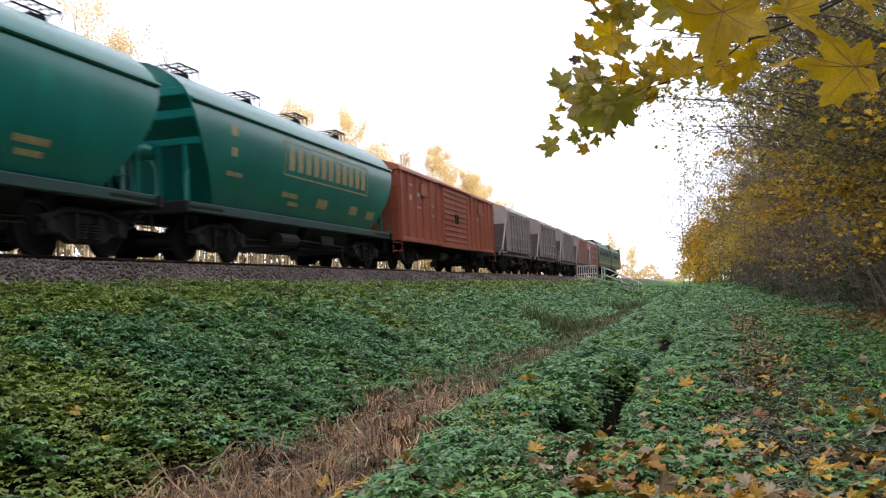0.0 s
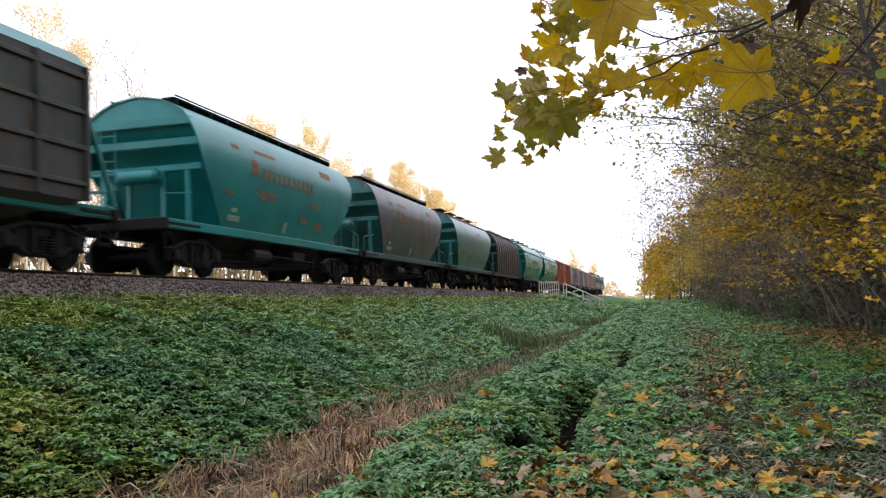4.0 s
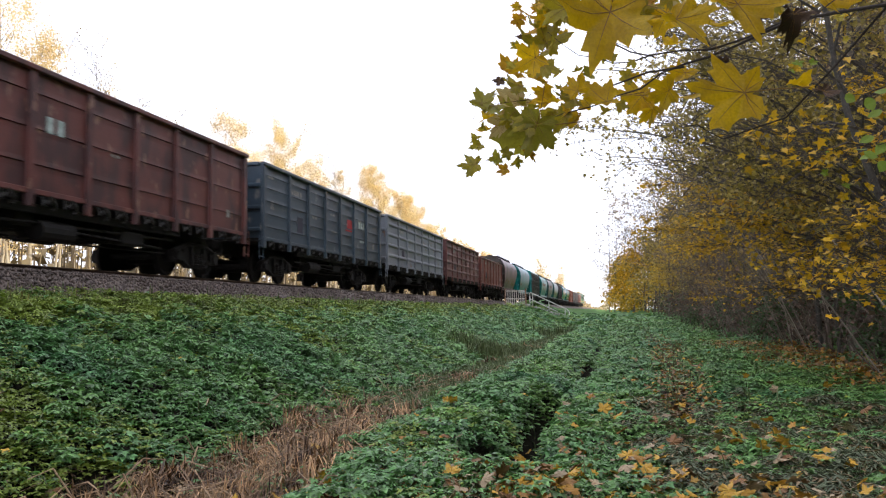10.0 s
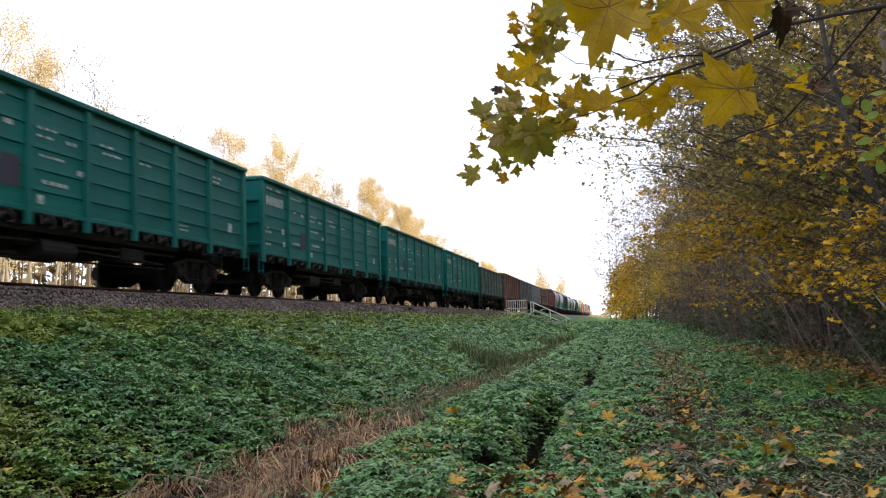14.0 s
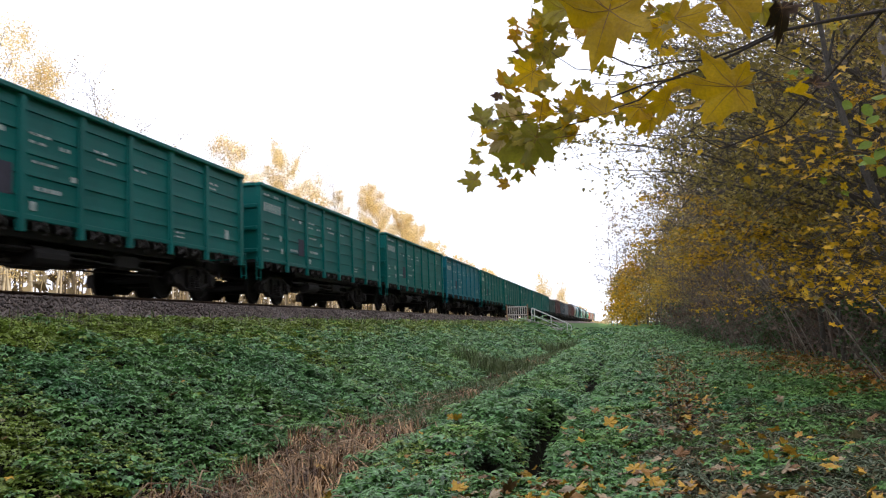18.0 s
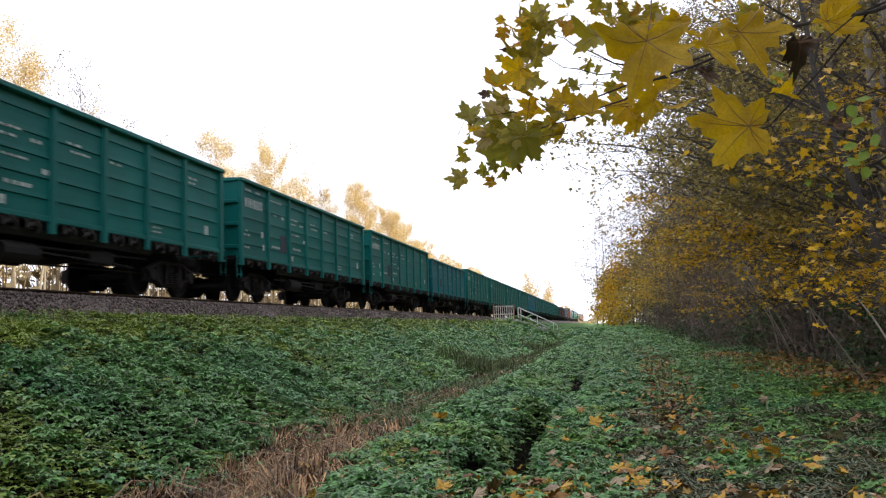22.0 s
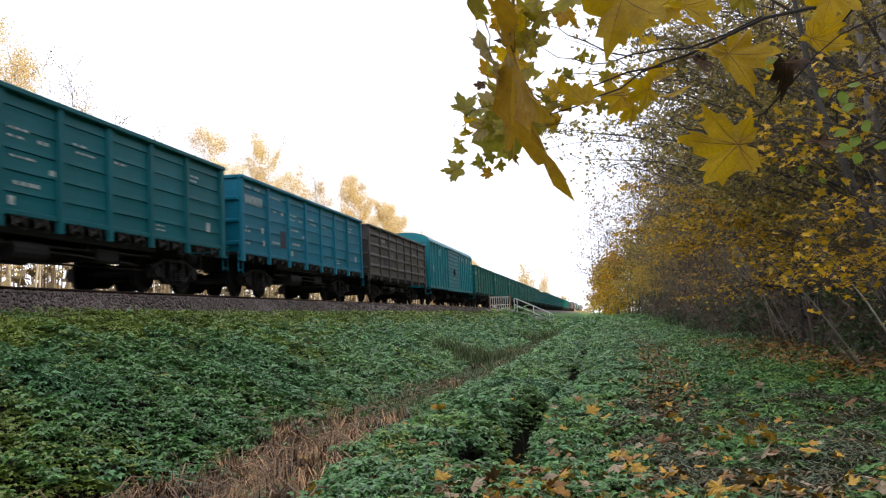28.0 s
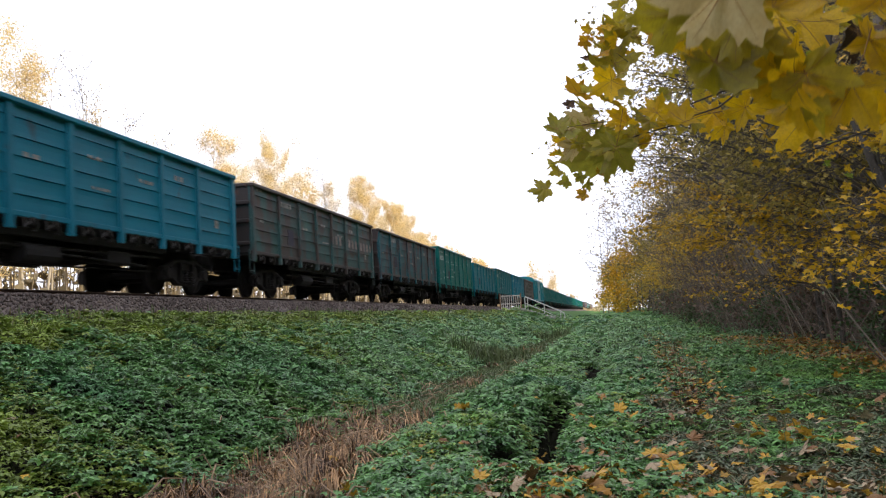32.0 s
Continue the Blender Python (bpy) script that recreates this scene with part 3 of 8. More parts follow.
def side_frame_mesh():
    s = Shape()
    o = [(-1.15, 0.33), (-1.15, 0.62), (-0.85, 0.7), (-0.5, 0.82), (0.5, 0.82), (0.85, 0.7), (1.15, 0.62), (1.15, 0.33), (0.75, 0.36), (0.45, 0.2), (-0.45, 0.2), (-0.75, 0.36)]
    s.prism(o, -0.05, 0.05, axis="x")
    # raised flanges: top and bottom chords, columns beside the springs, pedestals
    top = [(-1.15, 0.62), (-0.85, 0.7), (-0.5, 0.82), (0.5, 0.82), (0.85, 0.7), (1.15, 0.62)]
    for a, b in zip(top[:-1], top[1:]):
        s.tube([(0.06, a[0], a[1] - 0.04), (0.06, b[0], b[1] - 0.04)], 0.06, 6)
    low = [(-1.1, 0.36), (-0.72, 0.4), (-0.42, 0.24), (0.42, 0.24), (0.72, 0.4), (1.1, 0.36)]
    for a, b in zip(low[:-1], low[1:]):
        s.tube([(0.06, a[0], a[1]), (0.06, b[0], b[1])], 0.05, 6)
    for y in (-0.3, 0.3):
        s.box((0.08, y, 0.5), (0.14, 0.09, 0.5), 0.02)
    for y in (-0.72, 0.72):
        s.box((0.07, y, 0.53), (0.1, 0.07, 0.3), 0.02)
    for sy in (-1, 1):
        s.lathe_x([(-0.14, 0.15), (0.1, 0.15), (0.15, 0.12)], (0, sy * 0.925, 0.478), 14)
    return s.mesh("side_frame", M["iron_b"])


def spring_mesh():
    prof, vs, fs, n = [], [], [], 12
    for z in range(6):
        prof += [(0.26 + z * 0.055, 0.05), (0.275 + z * 0.055, 0.075), (0.295 + z * 0.055, 0.075)]
    for z, r in prof:
        vs += [(0.13 + r * math.cos(6.2832 * k / n), r * math.sin(6.2832 * k / n), z) for k in range(n)]
    for i in range(len(prof) - 1):
        fs += [(i * n + k, i * n + (k + 1) % n, (i + 1) * n + (k + 1) % n, (i + 1) * n + k) for k in range(n)]
    return Shape().add(vs, fs).mesh("spring", M["iron_b"])


WHEELSET, SIDE_FRAME, SPRINGS = wheelset_mesh(), side_frame_mesh(), spring_mesh()


def bogie(parent, y):
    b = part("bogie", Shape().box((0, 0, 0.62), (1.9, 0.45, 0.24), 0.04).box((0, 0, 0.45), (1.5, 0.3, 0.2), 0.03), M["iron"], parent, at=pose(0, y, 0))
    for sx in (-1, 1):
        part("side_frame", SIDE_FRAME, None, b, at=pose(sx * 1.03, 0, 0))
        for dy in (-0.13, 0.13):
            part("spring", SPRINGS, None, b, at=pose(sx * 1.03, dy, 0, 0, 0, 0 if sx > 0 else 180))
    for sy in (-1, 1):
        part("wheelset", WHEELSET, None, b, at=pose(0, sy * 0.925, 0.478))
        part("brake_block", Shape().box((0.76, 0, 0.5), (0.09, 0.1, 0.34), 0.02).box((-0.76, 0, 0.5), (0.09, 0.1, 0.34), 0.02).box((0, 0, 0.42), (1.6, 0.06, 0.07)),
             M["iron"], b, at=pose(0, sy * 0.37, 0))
    return b


def underframe(t, length, axle, width=1.45, sill_z=1.12, m="iron"):
    """Frame, couplers, brake gear and bogies of one wagon."""
    half = length / 2 - 0.6
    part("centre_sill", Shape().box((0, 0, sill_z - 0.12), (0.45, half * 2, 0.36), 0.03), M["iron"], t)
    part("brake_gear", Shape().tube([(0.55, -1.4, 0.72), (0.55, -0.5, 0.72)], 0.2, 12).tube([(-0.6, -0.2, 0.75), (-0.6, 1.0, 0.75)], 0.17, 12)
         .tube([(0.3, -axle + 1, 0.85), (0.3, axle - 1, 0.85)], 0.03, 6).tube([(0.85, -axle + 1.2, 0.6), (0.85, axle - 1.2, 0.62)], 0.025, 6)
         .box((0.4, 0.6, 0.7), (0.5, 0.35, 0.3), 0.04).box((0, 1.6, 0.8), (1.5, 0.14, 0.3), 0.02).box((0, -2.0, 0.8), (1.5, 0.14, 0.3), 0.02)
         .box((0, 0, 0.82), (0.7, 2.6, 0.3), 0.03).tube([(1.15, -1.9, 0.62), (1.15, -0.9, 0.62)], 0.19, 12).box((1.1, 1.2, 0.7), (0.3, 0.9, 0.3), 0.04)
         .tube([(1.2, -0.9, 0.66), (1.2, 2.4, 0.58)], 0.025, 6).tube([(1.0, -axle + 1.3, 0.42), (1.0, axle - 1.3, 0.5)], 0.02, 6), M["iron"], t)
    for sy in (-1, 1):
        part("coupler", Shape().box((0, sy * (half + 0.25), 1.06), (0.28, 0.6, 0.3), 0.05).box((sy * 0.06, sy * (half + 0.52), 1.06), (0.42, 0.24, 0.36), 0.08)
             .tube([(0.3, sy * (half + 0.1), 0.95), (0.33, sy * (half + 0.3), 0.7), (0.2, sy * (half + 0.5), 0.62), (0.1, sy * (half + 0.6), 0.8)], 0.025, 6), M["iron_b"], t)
        bogie(t, sy * axle)


def ladder_shape(x, y, z0, z1, w=0.36, along="y", r=0.016, step=0.3):
    s = Shape()
    d = (lambda k: (x, y + k, 0)) if along == "y" else (lambda k: (x + k, y, 0))
    for k in (-w / 2, w / 2):
        a = d(k)
        s.tube([(a[0], a[1], z0), (a[0], a[1], z1)], r, 6)
    z = z0 + 0.08
    while z < z1:
        a, b = d(-w / 2), d(w / 2)
        s.tube([(a[0], a[1], z), (b[0], b[1], z)], r * 0.9, 5)
        z += step
    return s


def bars(t, rows, m, x=1.5, label="white stencilled markings"):
    """Small unreadable lettering as plain bars: rows of (y, z, width, height)."""
    for y, z, w, h in rows:
        if w > 2.5 * h:                  # a line of small figures: words with gaps between them
            n = max(2, int(w / 0.17))
            top, foot, line = z + h * 0.36, z - h * 0.36, []
            for i in range(n):
                a, b = y + w * (i / n - 0.5), y + w * ((i + 0.55 + 0.15 * ((i * 7) % 3)) / n - 0.5)
                line += [(a, foot + h * 0.08), (a, top), (b, top), (b, foot + h * 0.08)]
            part("marking", Shape().prism([(line[0][0], foot)] + line + [(line[-1][0], foot)], x - 0.003, x + 0.003, axis="x"), M[m], t, label)
        else:
            part("marking", Shape().box((x, y, z), (0.006, w, h)), M[m], t, label)


LATCH = Shape().box((0, 0, 0.04), (0.07, 0.06, 0.2), 0.02).tube([(0.02, 0.03, 0.1), (0.05, 0.1, -0.02), (0.03, 0.12, -0.13), (0.0, 0.05, -0.14)], 0.028, 6).tube([(0, -0.2, 0.1), (0.04, -0.2, -0.1)], 0.024, 6).tube([(0.03, -0.24, -0.08), (0.03, -0.06, 0.02)], 0.02, 5).mesh("hatch_latch", M["latch"])


def gondola(paint_key, label, style="new", low=False):
    """Open high-sided wagon: seven bays between outside posts, pressed ribs in the panels."""
    p = M[paint_key]
    t = thing("gondola_wagon", label, "wagon", "wagons of the freight train")
    drop = 0.24 if low else 0.0
    half, zb, zt, xs = 6.4, 1.26, 3.48 - drop, 1.49
    underframe(t, 13.92, 4.325)
    part("floor", Shape().box((0, 0, 1.22), (2.94, 12.7, 0.1)), M["iron"], t)
    ys = [-6.4, -4.28, -2.53, -0.84, 0.84, 2.53, 4.28, 6.4]
    for sx in (-1, 1):
        for i in range(7):
            nrib = {"new": 5, "pressed": 4, "old": 3}[style]
            line = [(xs - 0.06, zb + 0.02), (xs - 0.005, zb + 0.02)]
            for r in range(nrib):
                z = zb + 0.14 + (zt - zb - 0.3) * (r + 0.5) / nrib
                if style == "pressed":
                    line += [(xs - 0.005, z - 0.1), (xs + 0.045, z - 0.035), (xs + 0.045, z + 0.03), (xs - 0.005, z + 0.08)]
                else:                     # a creased seam between the pressed planks
                    line += [(xs - 0.005, z - 0.1), (xs + 0.002, z - 0.016), (xs - 0.035, z - 0.012), (xs - 0.035, z + 0.01), (xs + 0.002, z + 0.014), (xs - 0.005, z + 0.1)]
            line += [(xs - 0.005, zt - 0.05), (xs - 0.06, zt - 0.05)]
            s = Shape().prism([(sx * x, z) for x, z in line], ys[i], ys[i + 1])
            part("side_panel", s, p, t)
        for i, y in enumerate(ys):
            w = 0.2 if 0 < i < 7 else 0.24
            yy = y if 0 < i < 7 else y - math.copysign(0.12, y)
            s = Shape()
            s.prism([(sx * (xs - 0.02), yy - w / 2), (sx * (xs + 0.06), yy - w / 2 + 0.03), (sx * (xs + 0.06), yy + w / 2 - 0.03), (sx * (xs - 0.02), yy + w / 2)], 0.97, 3.41 - drop)
            # the outline lies in x and y, so turn y and z over
            s.v = [(vx, vz, vy) for vx, vy, vz in s.v]
            part("post", s, p, t)
        part("top_chord", Shape().box((sx * (xs + 0.01), 0, 3.43 - drop), (0.17, 12.84, 0.11), 0.02), p, t)
        part("side_sill", Shape().box((sx * (xs - 0.02), 0, 1.24), (0.1, 12.8, 0.1), 0.01), p, t)
        part("hatch_frame", Shape().box((sx * 1.25, 0, 0.98), (0.09, 6.2, 0.16), 0.01).box((sx * 1.1, -2.2, 0.82), (0.12, 0.5, 0.3), 0.02).box((sx * 1.1, 0.9, 0.84), (0.14, 0.7, 0.24), 0.02)
             .tube([(sx * 1.2, -3.1, 0.72), (sx * 1.2, 3.0, 0.8)], 0.03, 6), M["iron"], t)
        for i in range(7):
            for k in (0.33, 0.7):
                part("hatch_latch", LATCH, None, t, at=pose(sx * (xs + 0.0), ys[i] + (ys[i + 1] - ys[i]) * k, 1.1))
    for sy in (-1, 1):
        part("end_wall", Shape().box((0, sy * 6.33, 2.35 - drop / 2), (2.9, 0.06, 2.2 - drop)), p, t)
        for z in (1.5, 2.15, 2.8 - drop / 2):
            part("end_beam", Shape().box((0, sy * 6.4, z), (2.9, 0.08, 0.12), 0.02), p, t)
        part("end_chord", Shape().box((0, sy * 6.36, 3.43 - drop), (2.8, 0.17, 0.11), 0.02), p, t)
        part("ladder", ladder_shape(1.5, sy * 6.45, 0.62, 1.35 if sy > 0 else 1.3, 0.3), p, t)
    return t, ys


def gondola_marks(t, ys, kind):
    x = 1.493
    if kind == "new":
        bars(t, [(-5.75, 3.2, 0.45, 0.07), (-5.05, 3.2, 0.35, 0.09)], "white", x)
        for i in range(8):
            bars(t, [(-5.95 + i * 0.165, 2.83, 0.1, 0.26)], "white", x)
        bars(t, [(-5.9, 2.0, 0.18, 0.06), (-5.85, 1.88, 0.5, 0.08), (-5.85, 1.52, 0.4, 0.08), (-4.75, 1.98, 0.16, 0.18), (-4.65, 1.6, 0.15, 0.16), (-6.2, 2.3, 0.1, 0.04)], "white", x)
        bars(t, [(-3.6, 3.13, 0.95, 0.06), (-3.7, 2.7, 0.22, 0.08), (-3.05, 2.68, 0.2, 0.09), (-3.6, 1.7, 0.7, 0.09)], "white", x)
        bars(t, [(-2.0, 2.75, 0.6, 0.06), (-2.05, 2.6, 0.5, 0.06), (-1.3, 2.62, 0.35, 0.09), (-1.85, 2.25, 0.75, 0.06), (-1.05, 2.1, 0.18, 0.1), (-1.75, 1.78, 0.8, 0.1), (-2.2, 1.45, 0.16, 0.16)], "white", x)
        bars(t, [(-0.15, 2.8, 0.5, 0.06), (0.05, 2.65, 0.7, 0.06), (1.3, 2.68, 0.5, 0.06), (4.75, 2.95, 0.5, 0.07), (4.7, 2.83, 0.4, 0.06), (2.9, 1.52, 0.6, 0.05), (2.9, 1.42, 0.6, 0.05), (5.45, 1.72, 0.22, 0.24)], "white", x)
        part("primer_patch", Shape().box((x - 0.001, -2.72 - 0.28, 1.85), (0.006, 0.5, 0.55)), M["plum"], t, "dark plum primer patch")
    elif kind == "old":
        bars(t, [(-5.7, 3.1, 0.5, 0.1), (-3.6, 2.9, 0.9, 0.22), (-5.6, 2.2, 0.3, 0.1), (-1.9, 2.3, 0.5, 0.12), (0.0, 2.6, 0.5, 0.1), (0.2, 2.0, 0.7, 0.08), (1.9, 2.4, 0.6, 0.1), (3.4, 2.7, 0.5, 0.16), (5.3, 1.8, 0.2, 0.2)], "pale_mark", x,
             "worn pale stencilled markings")
        part("primer_patch", Shape().box((x - 0.001, -3.3, 1.9), (0.006, 0.5, 0.5)), M["plum"], t, "dark plum primer patch")
    elif kind == "worn":
        bars(t, [(-5.6, 2.9, 0.4, 0.1), (-3.6, 2.4, 0.5, 0.08), (0.1, 2.3, 0.35, 0.08), (5.3, 1.7, 0.2, 0.2)], "pale_mark", x, "worn pale stencilled markings")
        bars(t, [(-2.0, 2.5, 0.2, 0.3), (-1.7, 2.5, 0.2, 0.3)], "white", x, "two large pale figures")
    elif kind == "letters":
        gondola_marks(t, ys, "old")
        for i in range(11):
            bars(t, [(1.0 + i * 0.46 + (0.25 if i > 2 else 0) + (0.25 if i > 6 else 0), 2.2, 0.24, 0.32)], "dusty_mark", x, "row of large pale letters")
    elif kind == "red_logo":
        gondola_marks(t, ys, "old")
        part("marking", Shape().box((x + 0.004, 2.0, 2.45), (0.006, 0.62, 0.34)).box((x + 0.004, 1.9, 2.2), (0.006, 0.8, 0.06)), M["red_mark"], t, "red painted emblem")
        bars(t, [(3.3, 2.55, 0.2, 0.26), (3.6, 2.55, 0.2, 0.26), (3.9, 2.55, 0.16, 0.26), (3.7, 1.9, 0.6, 0.1)], "white", x)


SECTION_Z = (1.22, 1.5, 1.8, 2.1, 2.4, 2.7, 3.0, 3.3, 3.5, 3.7, 3.85)


def barrel_half(z, full):
    """Half width of a round hopper body at a height."""
    pts = full
    return float(np.interp(z, [a for a, _ in pts], [b for _, b in pts]))


ROUND_FULL = ((1.2, 1.2), (1.6, 1.36), (2.1, 1.48), (2.6, 1.55), (3.0, 1.57), (3.3, 1.53), (3.6, 1.42), (3.85, 1.22), (4.05, 0.92), (4.2, 0.52), (4.26, 0.0))
STRAIGHT_FULL = ((1.2, 1.4), (1.6, 1.46), (2.1, 1.5), (2.6, 1.52), (3.0, 1.5), (3.4, 1.41), (3.7, 1.27), (3.95, 1.02), (4.1, 0.7), (4.2, 0.0))
WIDE_FULL = ((1.2, 1.1), (1.6, 1.32), (2.1, 1.49), (2.6, 1.57), (3.0, 1.57), (3.4, 1.52), (3.75, 1.3), (4.05, 0.95), (4.28, 0.5), (4.38, 0.0))


def hopper_round(shell_key, end_key, label, ribbed=False, roof="walk", deep=1.7, half=5.3, full=ROUND_FULL, sill_key=None):
    """Closed hopper wagon with bulging sides that run over into an arched roof; the ends slope in over open platforms."""
    t = thing("hopper_wagon", label, "wagon", "wagons of the freight train")
    p, pe = M[shell_key], M[end_key]
    underframe(t, 14.0, 4.6, sill_z=1.16)
    tall = full[-1][0]
    # section of the shell, from the near foot over the roof to the far foot
    prof = [(barrel_half(z, full), z) for z in SECTION_Z + (tall - 0.27, tall - 0.17, tall - 0.09, tall - 0.03)] + [(0, tall)]
    prof = prof + [(-x, z) for x, z in prof[-2::-1]]

    def end_y(z):
        # the shell's end edge sweeps inwards towards its foot
        return half - (0.0 if z > 3.4 else deep * ((3.4 - z) / 2.2) ** 1.5)
    ny = 15
    vs, fs, n = [], [], len(prof)
    for thick in (0.0, 0.035):
        for j in range(ny):
            for x, z in prof:
                y = end_y(z) * (2 * j / (ny - 1) - 1)
                sc = 1 - thick / 1.5
                vs.append((x * sc, y, 1.22 + (z - 1.22) * (1 - thick / 3.3)))
    off = ny * n
    for k in (0, off):
        fs += [(k + j * n + i, k + j * n + i + 1, k + (j + 1) * n + i + 1, k + (j + 1) * n + i) for j in range(ny - 1) for i in range(n - 1)]
    for j in (0, (ny - 1) * n):
        fs += [(j + i, j + i + 1, off + j + i + 1, off + j + i) for i in range(n - 1)]
    part("shell", Shape().add(vs, fs), p, t, smooth=True)
    if ribbed:
        for j in range(12):
            y = -half + 0.12 + (2 * half - 0.24) * j / 11
            rv = []
            for dy in (-0.05, 0.05):
                for grow in (-0.01, 0.06):
                    rv += [(x * (1 + grow / 1.5), max(-end_y(z), min(end_y(z), y)) + dy, z + (grow if z > 4 else 0)) for x, z in prof]
            rf = []
            for i in range(n - 1):
                rf += [(n + i, n + i + 1, 3 * n + i + 1, 3 * n + i), (i, i + 1, n + i + 1, n + i), (2 * n + i, 3 * n + i, 3 * n + i + 1, 2 * n + i + 1)]
            part("rib", Shape().add(rv, rf), p, t)
    sill = Shape()
    for sx in (-1, 1):
        sill.box((sx * 1.32, 0, 1.12), (0.14, 12.9, 0.22), 0.02)
    part("side_sill", sill, M[sill_key or end_key], t)
    part("outlet", Shape().prism([(-1.15, 1.2), (1.15, 1.2), (0.7, 0.42), (-0.7, 0.42)], -3.2, -0.3).prism([(-1.15, 1.2), (1.15, 1.2), (0.7, 0.42), (-0.7, 0.42)], 0.3, 3.2), M["iron"], t)
    for sy in (-1, 1):
        end_face(t, pe, sy, half, prof, full)
    if roof == "slabs":
        for sx in (-1, 1):
            xb = barrel_half(tall - 0.3, full) + 0.02
            part("roof_edge", Shape().tube([(sx * xb, -half, tall - 0.3), (sx * xb, half, tall - 0.3)], 0.075, 6), M["rust_red"], t, "rusty red roof edge")
        for j in range(4):
            part("roof_hatch", Shape().box((0, half * 0.46 * (j - 1.5), tall + 0.06), (0.8, 1.1, 0.2), 0.03).box((0, half * 0.46 * (j - 1.5), tall + 0.19), (1.15, 1.55, 0.05), 0.015), M["grime"], t, "flat rusty roof hatch")
    elif roof == "walk":
        w = Shape()
        for sx in (-1, 1):
            zw = tall - 0.03
            w.box((sx * 0.68, 0, zw), (0.34, half * 1.9, 0.045))
            w.tube([(sx * 0.86, -half * 0.95, zw + 0.06), (sx * 0.86, half * 0.95, zw + 0.06)], 0.02, 5)
            for j in range(13):
                w.box((sx * 0.72, half * 0.93 * (j / 6 - 1), zw - 0.08), (0.3, 0.05, 0.12))
        part("roof_walkway", w, M["iron"], t, "sooty walkway along the roof")
        for j in range(4):
            part("roof_hatch", Shape().box((0, half * 0.46 * (j - 1.5), tall + 0.05), (0.5, 1.2, 0.14), 0.04), M["iron"], t)
    else:
        xb = barrel_half(3.42, full) + 0.02
        part("roof_band", Shape().tube([(xb, -half, 3.42), (xb, half, 3.42)], 0.05, 6).tube([(-xb, -half, 3.42), (-xb, half, 3.42)], 0.05, 6), p, t)
        for j in range(4):
            h = Shape().tube([(0, 0, tall - 0.02), (0, 0, tall + 0.08)], 0.32, 14)
            for q in range(4):
                a = -0.42 + q * 0.28
                h.tube([(-0.36, a, tall), (-0.36, a, tall + 0.24)], 0.018, 5).tube([(0.36, a, tall), (0.36, a, tall + 0.24)], 0.018, 5).tube([(-0.36, a, tall + 0.24), (0.36, a, tall + 0.24)], 0.018, 5)
            for xx in (-0.36, 0.0, 0.36):
                h.tube([(xx, -0.45, tall + 0.25), (xx, 0.45, tall + 0.25)], 0.02, 5)
            h.box((0, 0.1, tall + 0.13), (0.5, 0.1, 0.06), 0.01)
            part("roof_hatch", h, M["iron"], t, "dark raised hatch on the roof", at=pose(0, half * 0.48 * (j - 1.5), 0))
    return t


def end_face(t, pe, sy, half, prof, full):
    """End of a hopper: arched head plate, sloping end wall, beams, posts, platform, ladder, railing and air tank."""
    arch = [(x * 0.985, z - 0.02) for x, z in prof if z >= 3.62]
    part("head_plate", Shape().prism(arch, sy * (half - 0.12), sy * (half - 0.06)), pe, t)
    top, low = 3.64, 1.25
    s = Shape()
    ya, yb = sy * (half - 0.12), sy * (half - 1.6)
    wa, wb = barrel_half(top, full) * 0.97, barrel_half(low, full) * 0.96
    wm, ym, zm = barrel_half(2.8, full) * 0.97, ya + (yb - ya) * 0.42, 2.8
    s.add([(-wa, ya, top), (wa, ya, top), (wm, ym, zm), (-wm, ym, zm), (wb, yb, low), (-wb, yb, low)], [(0, 1, 2, 3), (3, 2, 4, 5)])
    part("sloped_end_wall", s, pe, t)
    for z in (3.62, 3.15):
        k = barrel_half(z, full) * 0.97
        part("end_beam", Shape().box((0, sy * (half - 0.1 - (0.14 if z < 3.4 else 0)), z), (2 * k, 0.1, 0.2), 0.02), pe, t)
    part("end_beam", Shape().box((0, sy * (half - 0.3), 2.55), (3.0, 0.12, 0.16), 0.02), pe, t)
    for x in (-1.05, -0.4, 0.5, 1.15):
        part("end_post", Shape().box((x, sy * (half - 0.3), 1.85), (0.13, 0.1, 1.4), 0.02), pe, t)
    part("platform", Shape().box((0, sy * (5.65), 1.12), (2.8, 1.5, 0.07), 0.01).box((0, sy * 6.4, 1.1), (2.9, 0.14, 0.26), 0.02), M["iron_b"], t)
    part("ladder", ladder_shape(1.3, sy * 6.1, 0.5, 1.15, 0.36), M["iron_b"], t)
    part("ladder", ladder_shape(-0.8, sy * (half - 0.05), 1.2, 3.5, 0.4, along="x"), pe, t)
    part("handrail", Shape().tube([(1.35, sy * 6.35, 1.15), (1.35, sy * 6.35, 1.75), (1.35, sy * (half - 0.1), 1.9)], 0.02, 6), pe, t)
    part("handrail", Shape().tube([(-1.35, sy * 6.35, 1.15), (-1.35, sy * 6.35, 1.9), (0.2, sy * 6.35, 1.9)], 0.02, 6)
         .tube([(-1.35, sy * 6.35, 1.55), (0.2, sy * 6.35, 1.55)], 0.018, 6), pe, t)
    if sy < 0:
        part("air_tank", Shape().tube([(-0.5, sy * (half + 0.0), 2.35), (-0.42, sy * (half + 0.0), 2.35), (0.5, sy * (half + 0.0), 2.35), (0.58, sy * (half + 0.0), 2.35)], [0.1, 0.18, 0.18, 0.1], 14), pe, t, smooth=True)


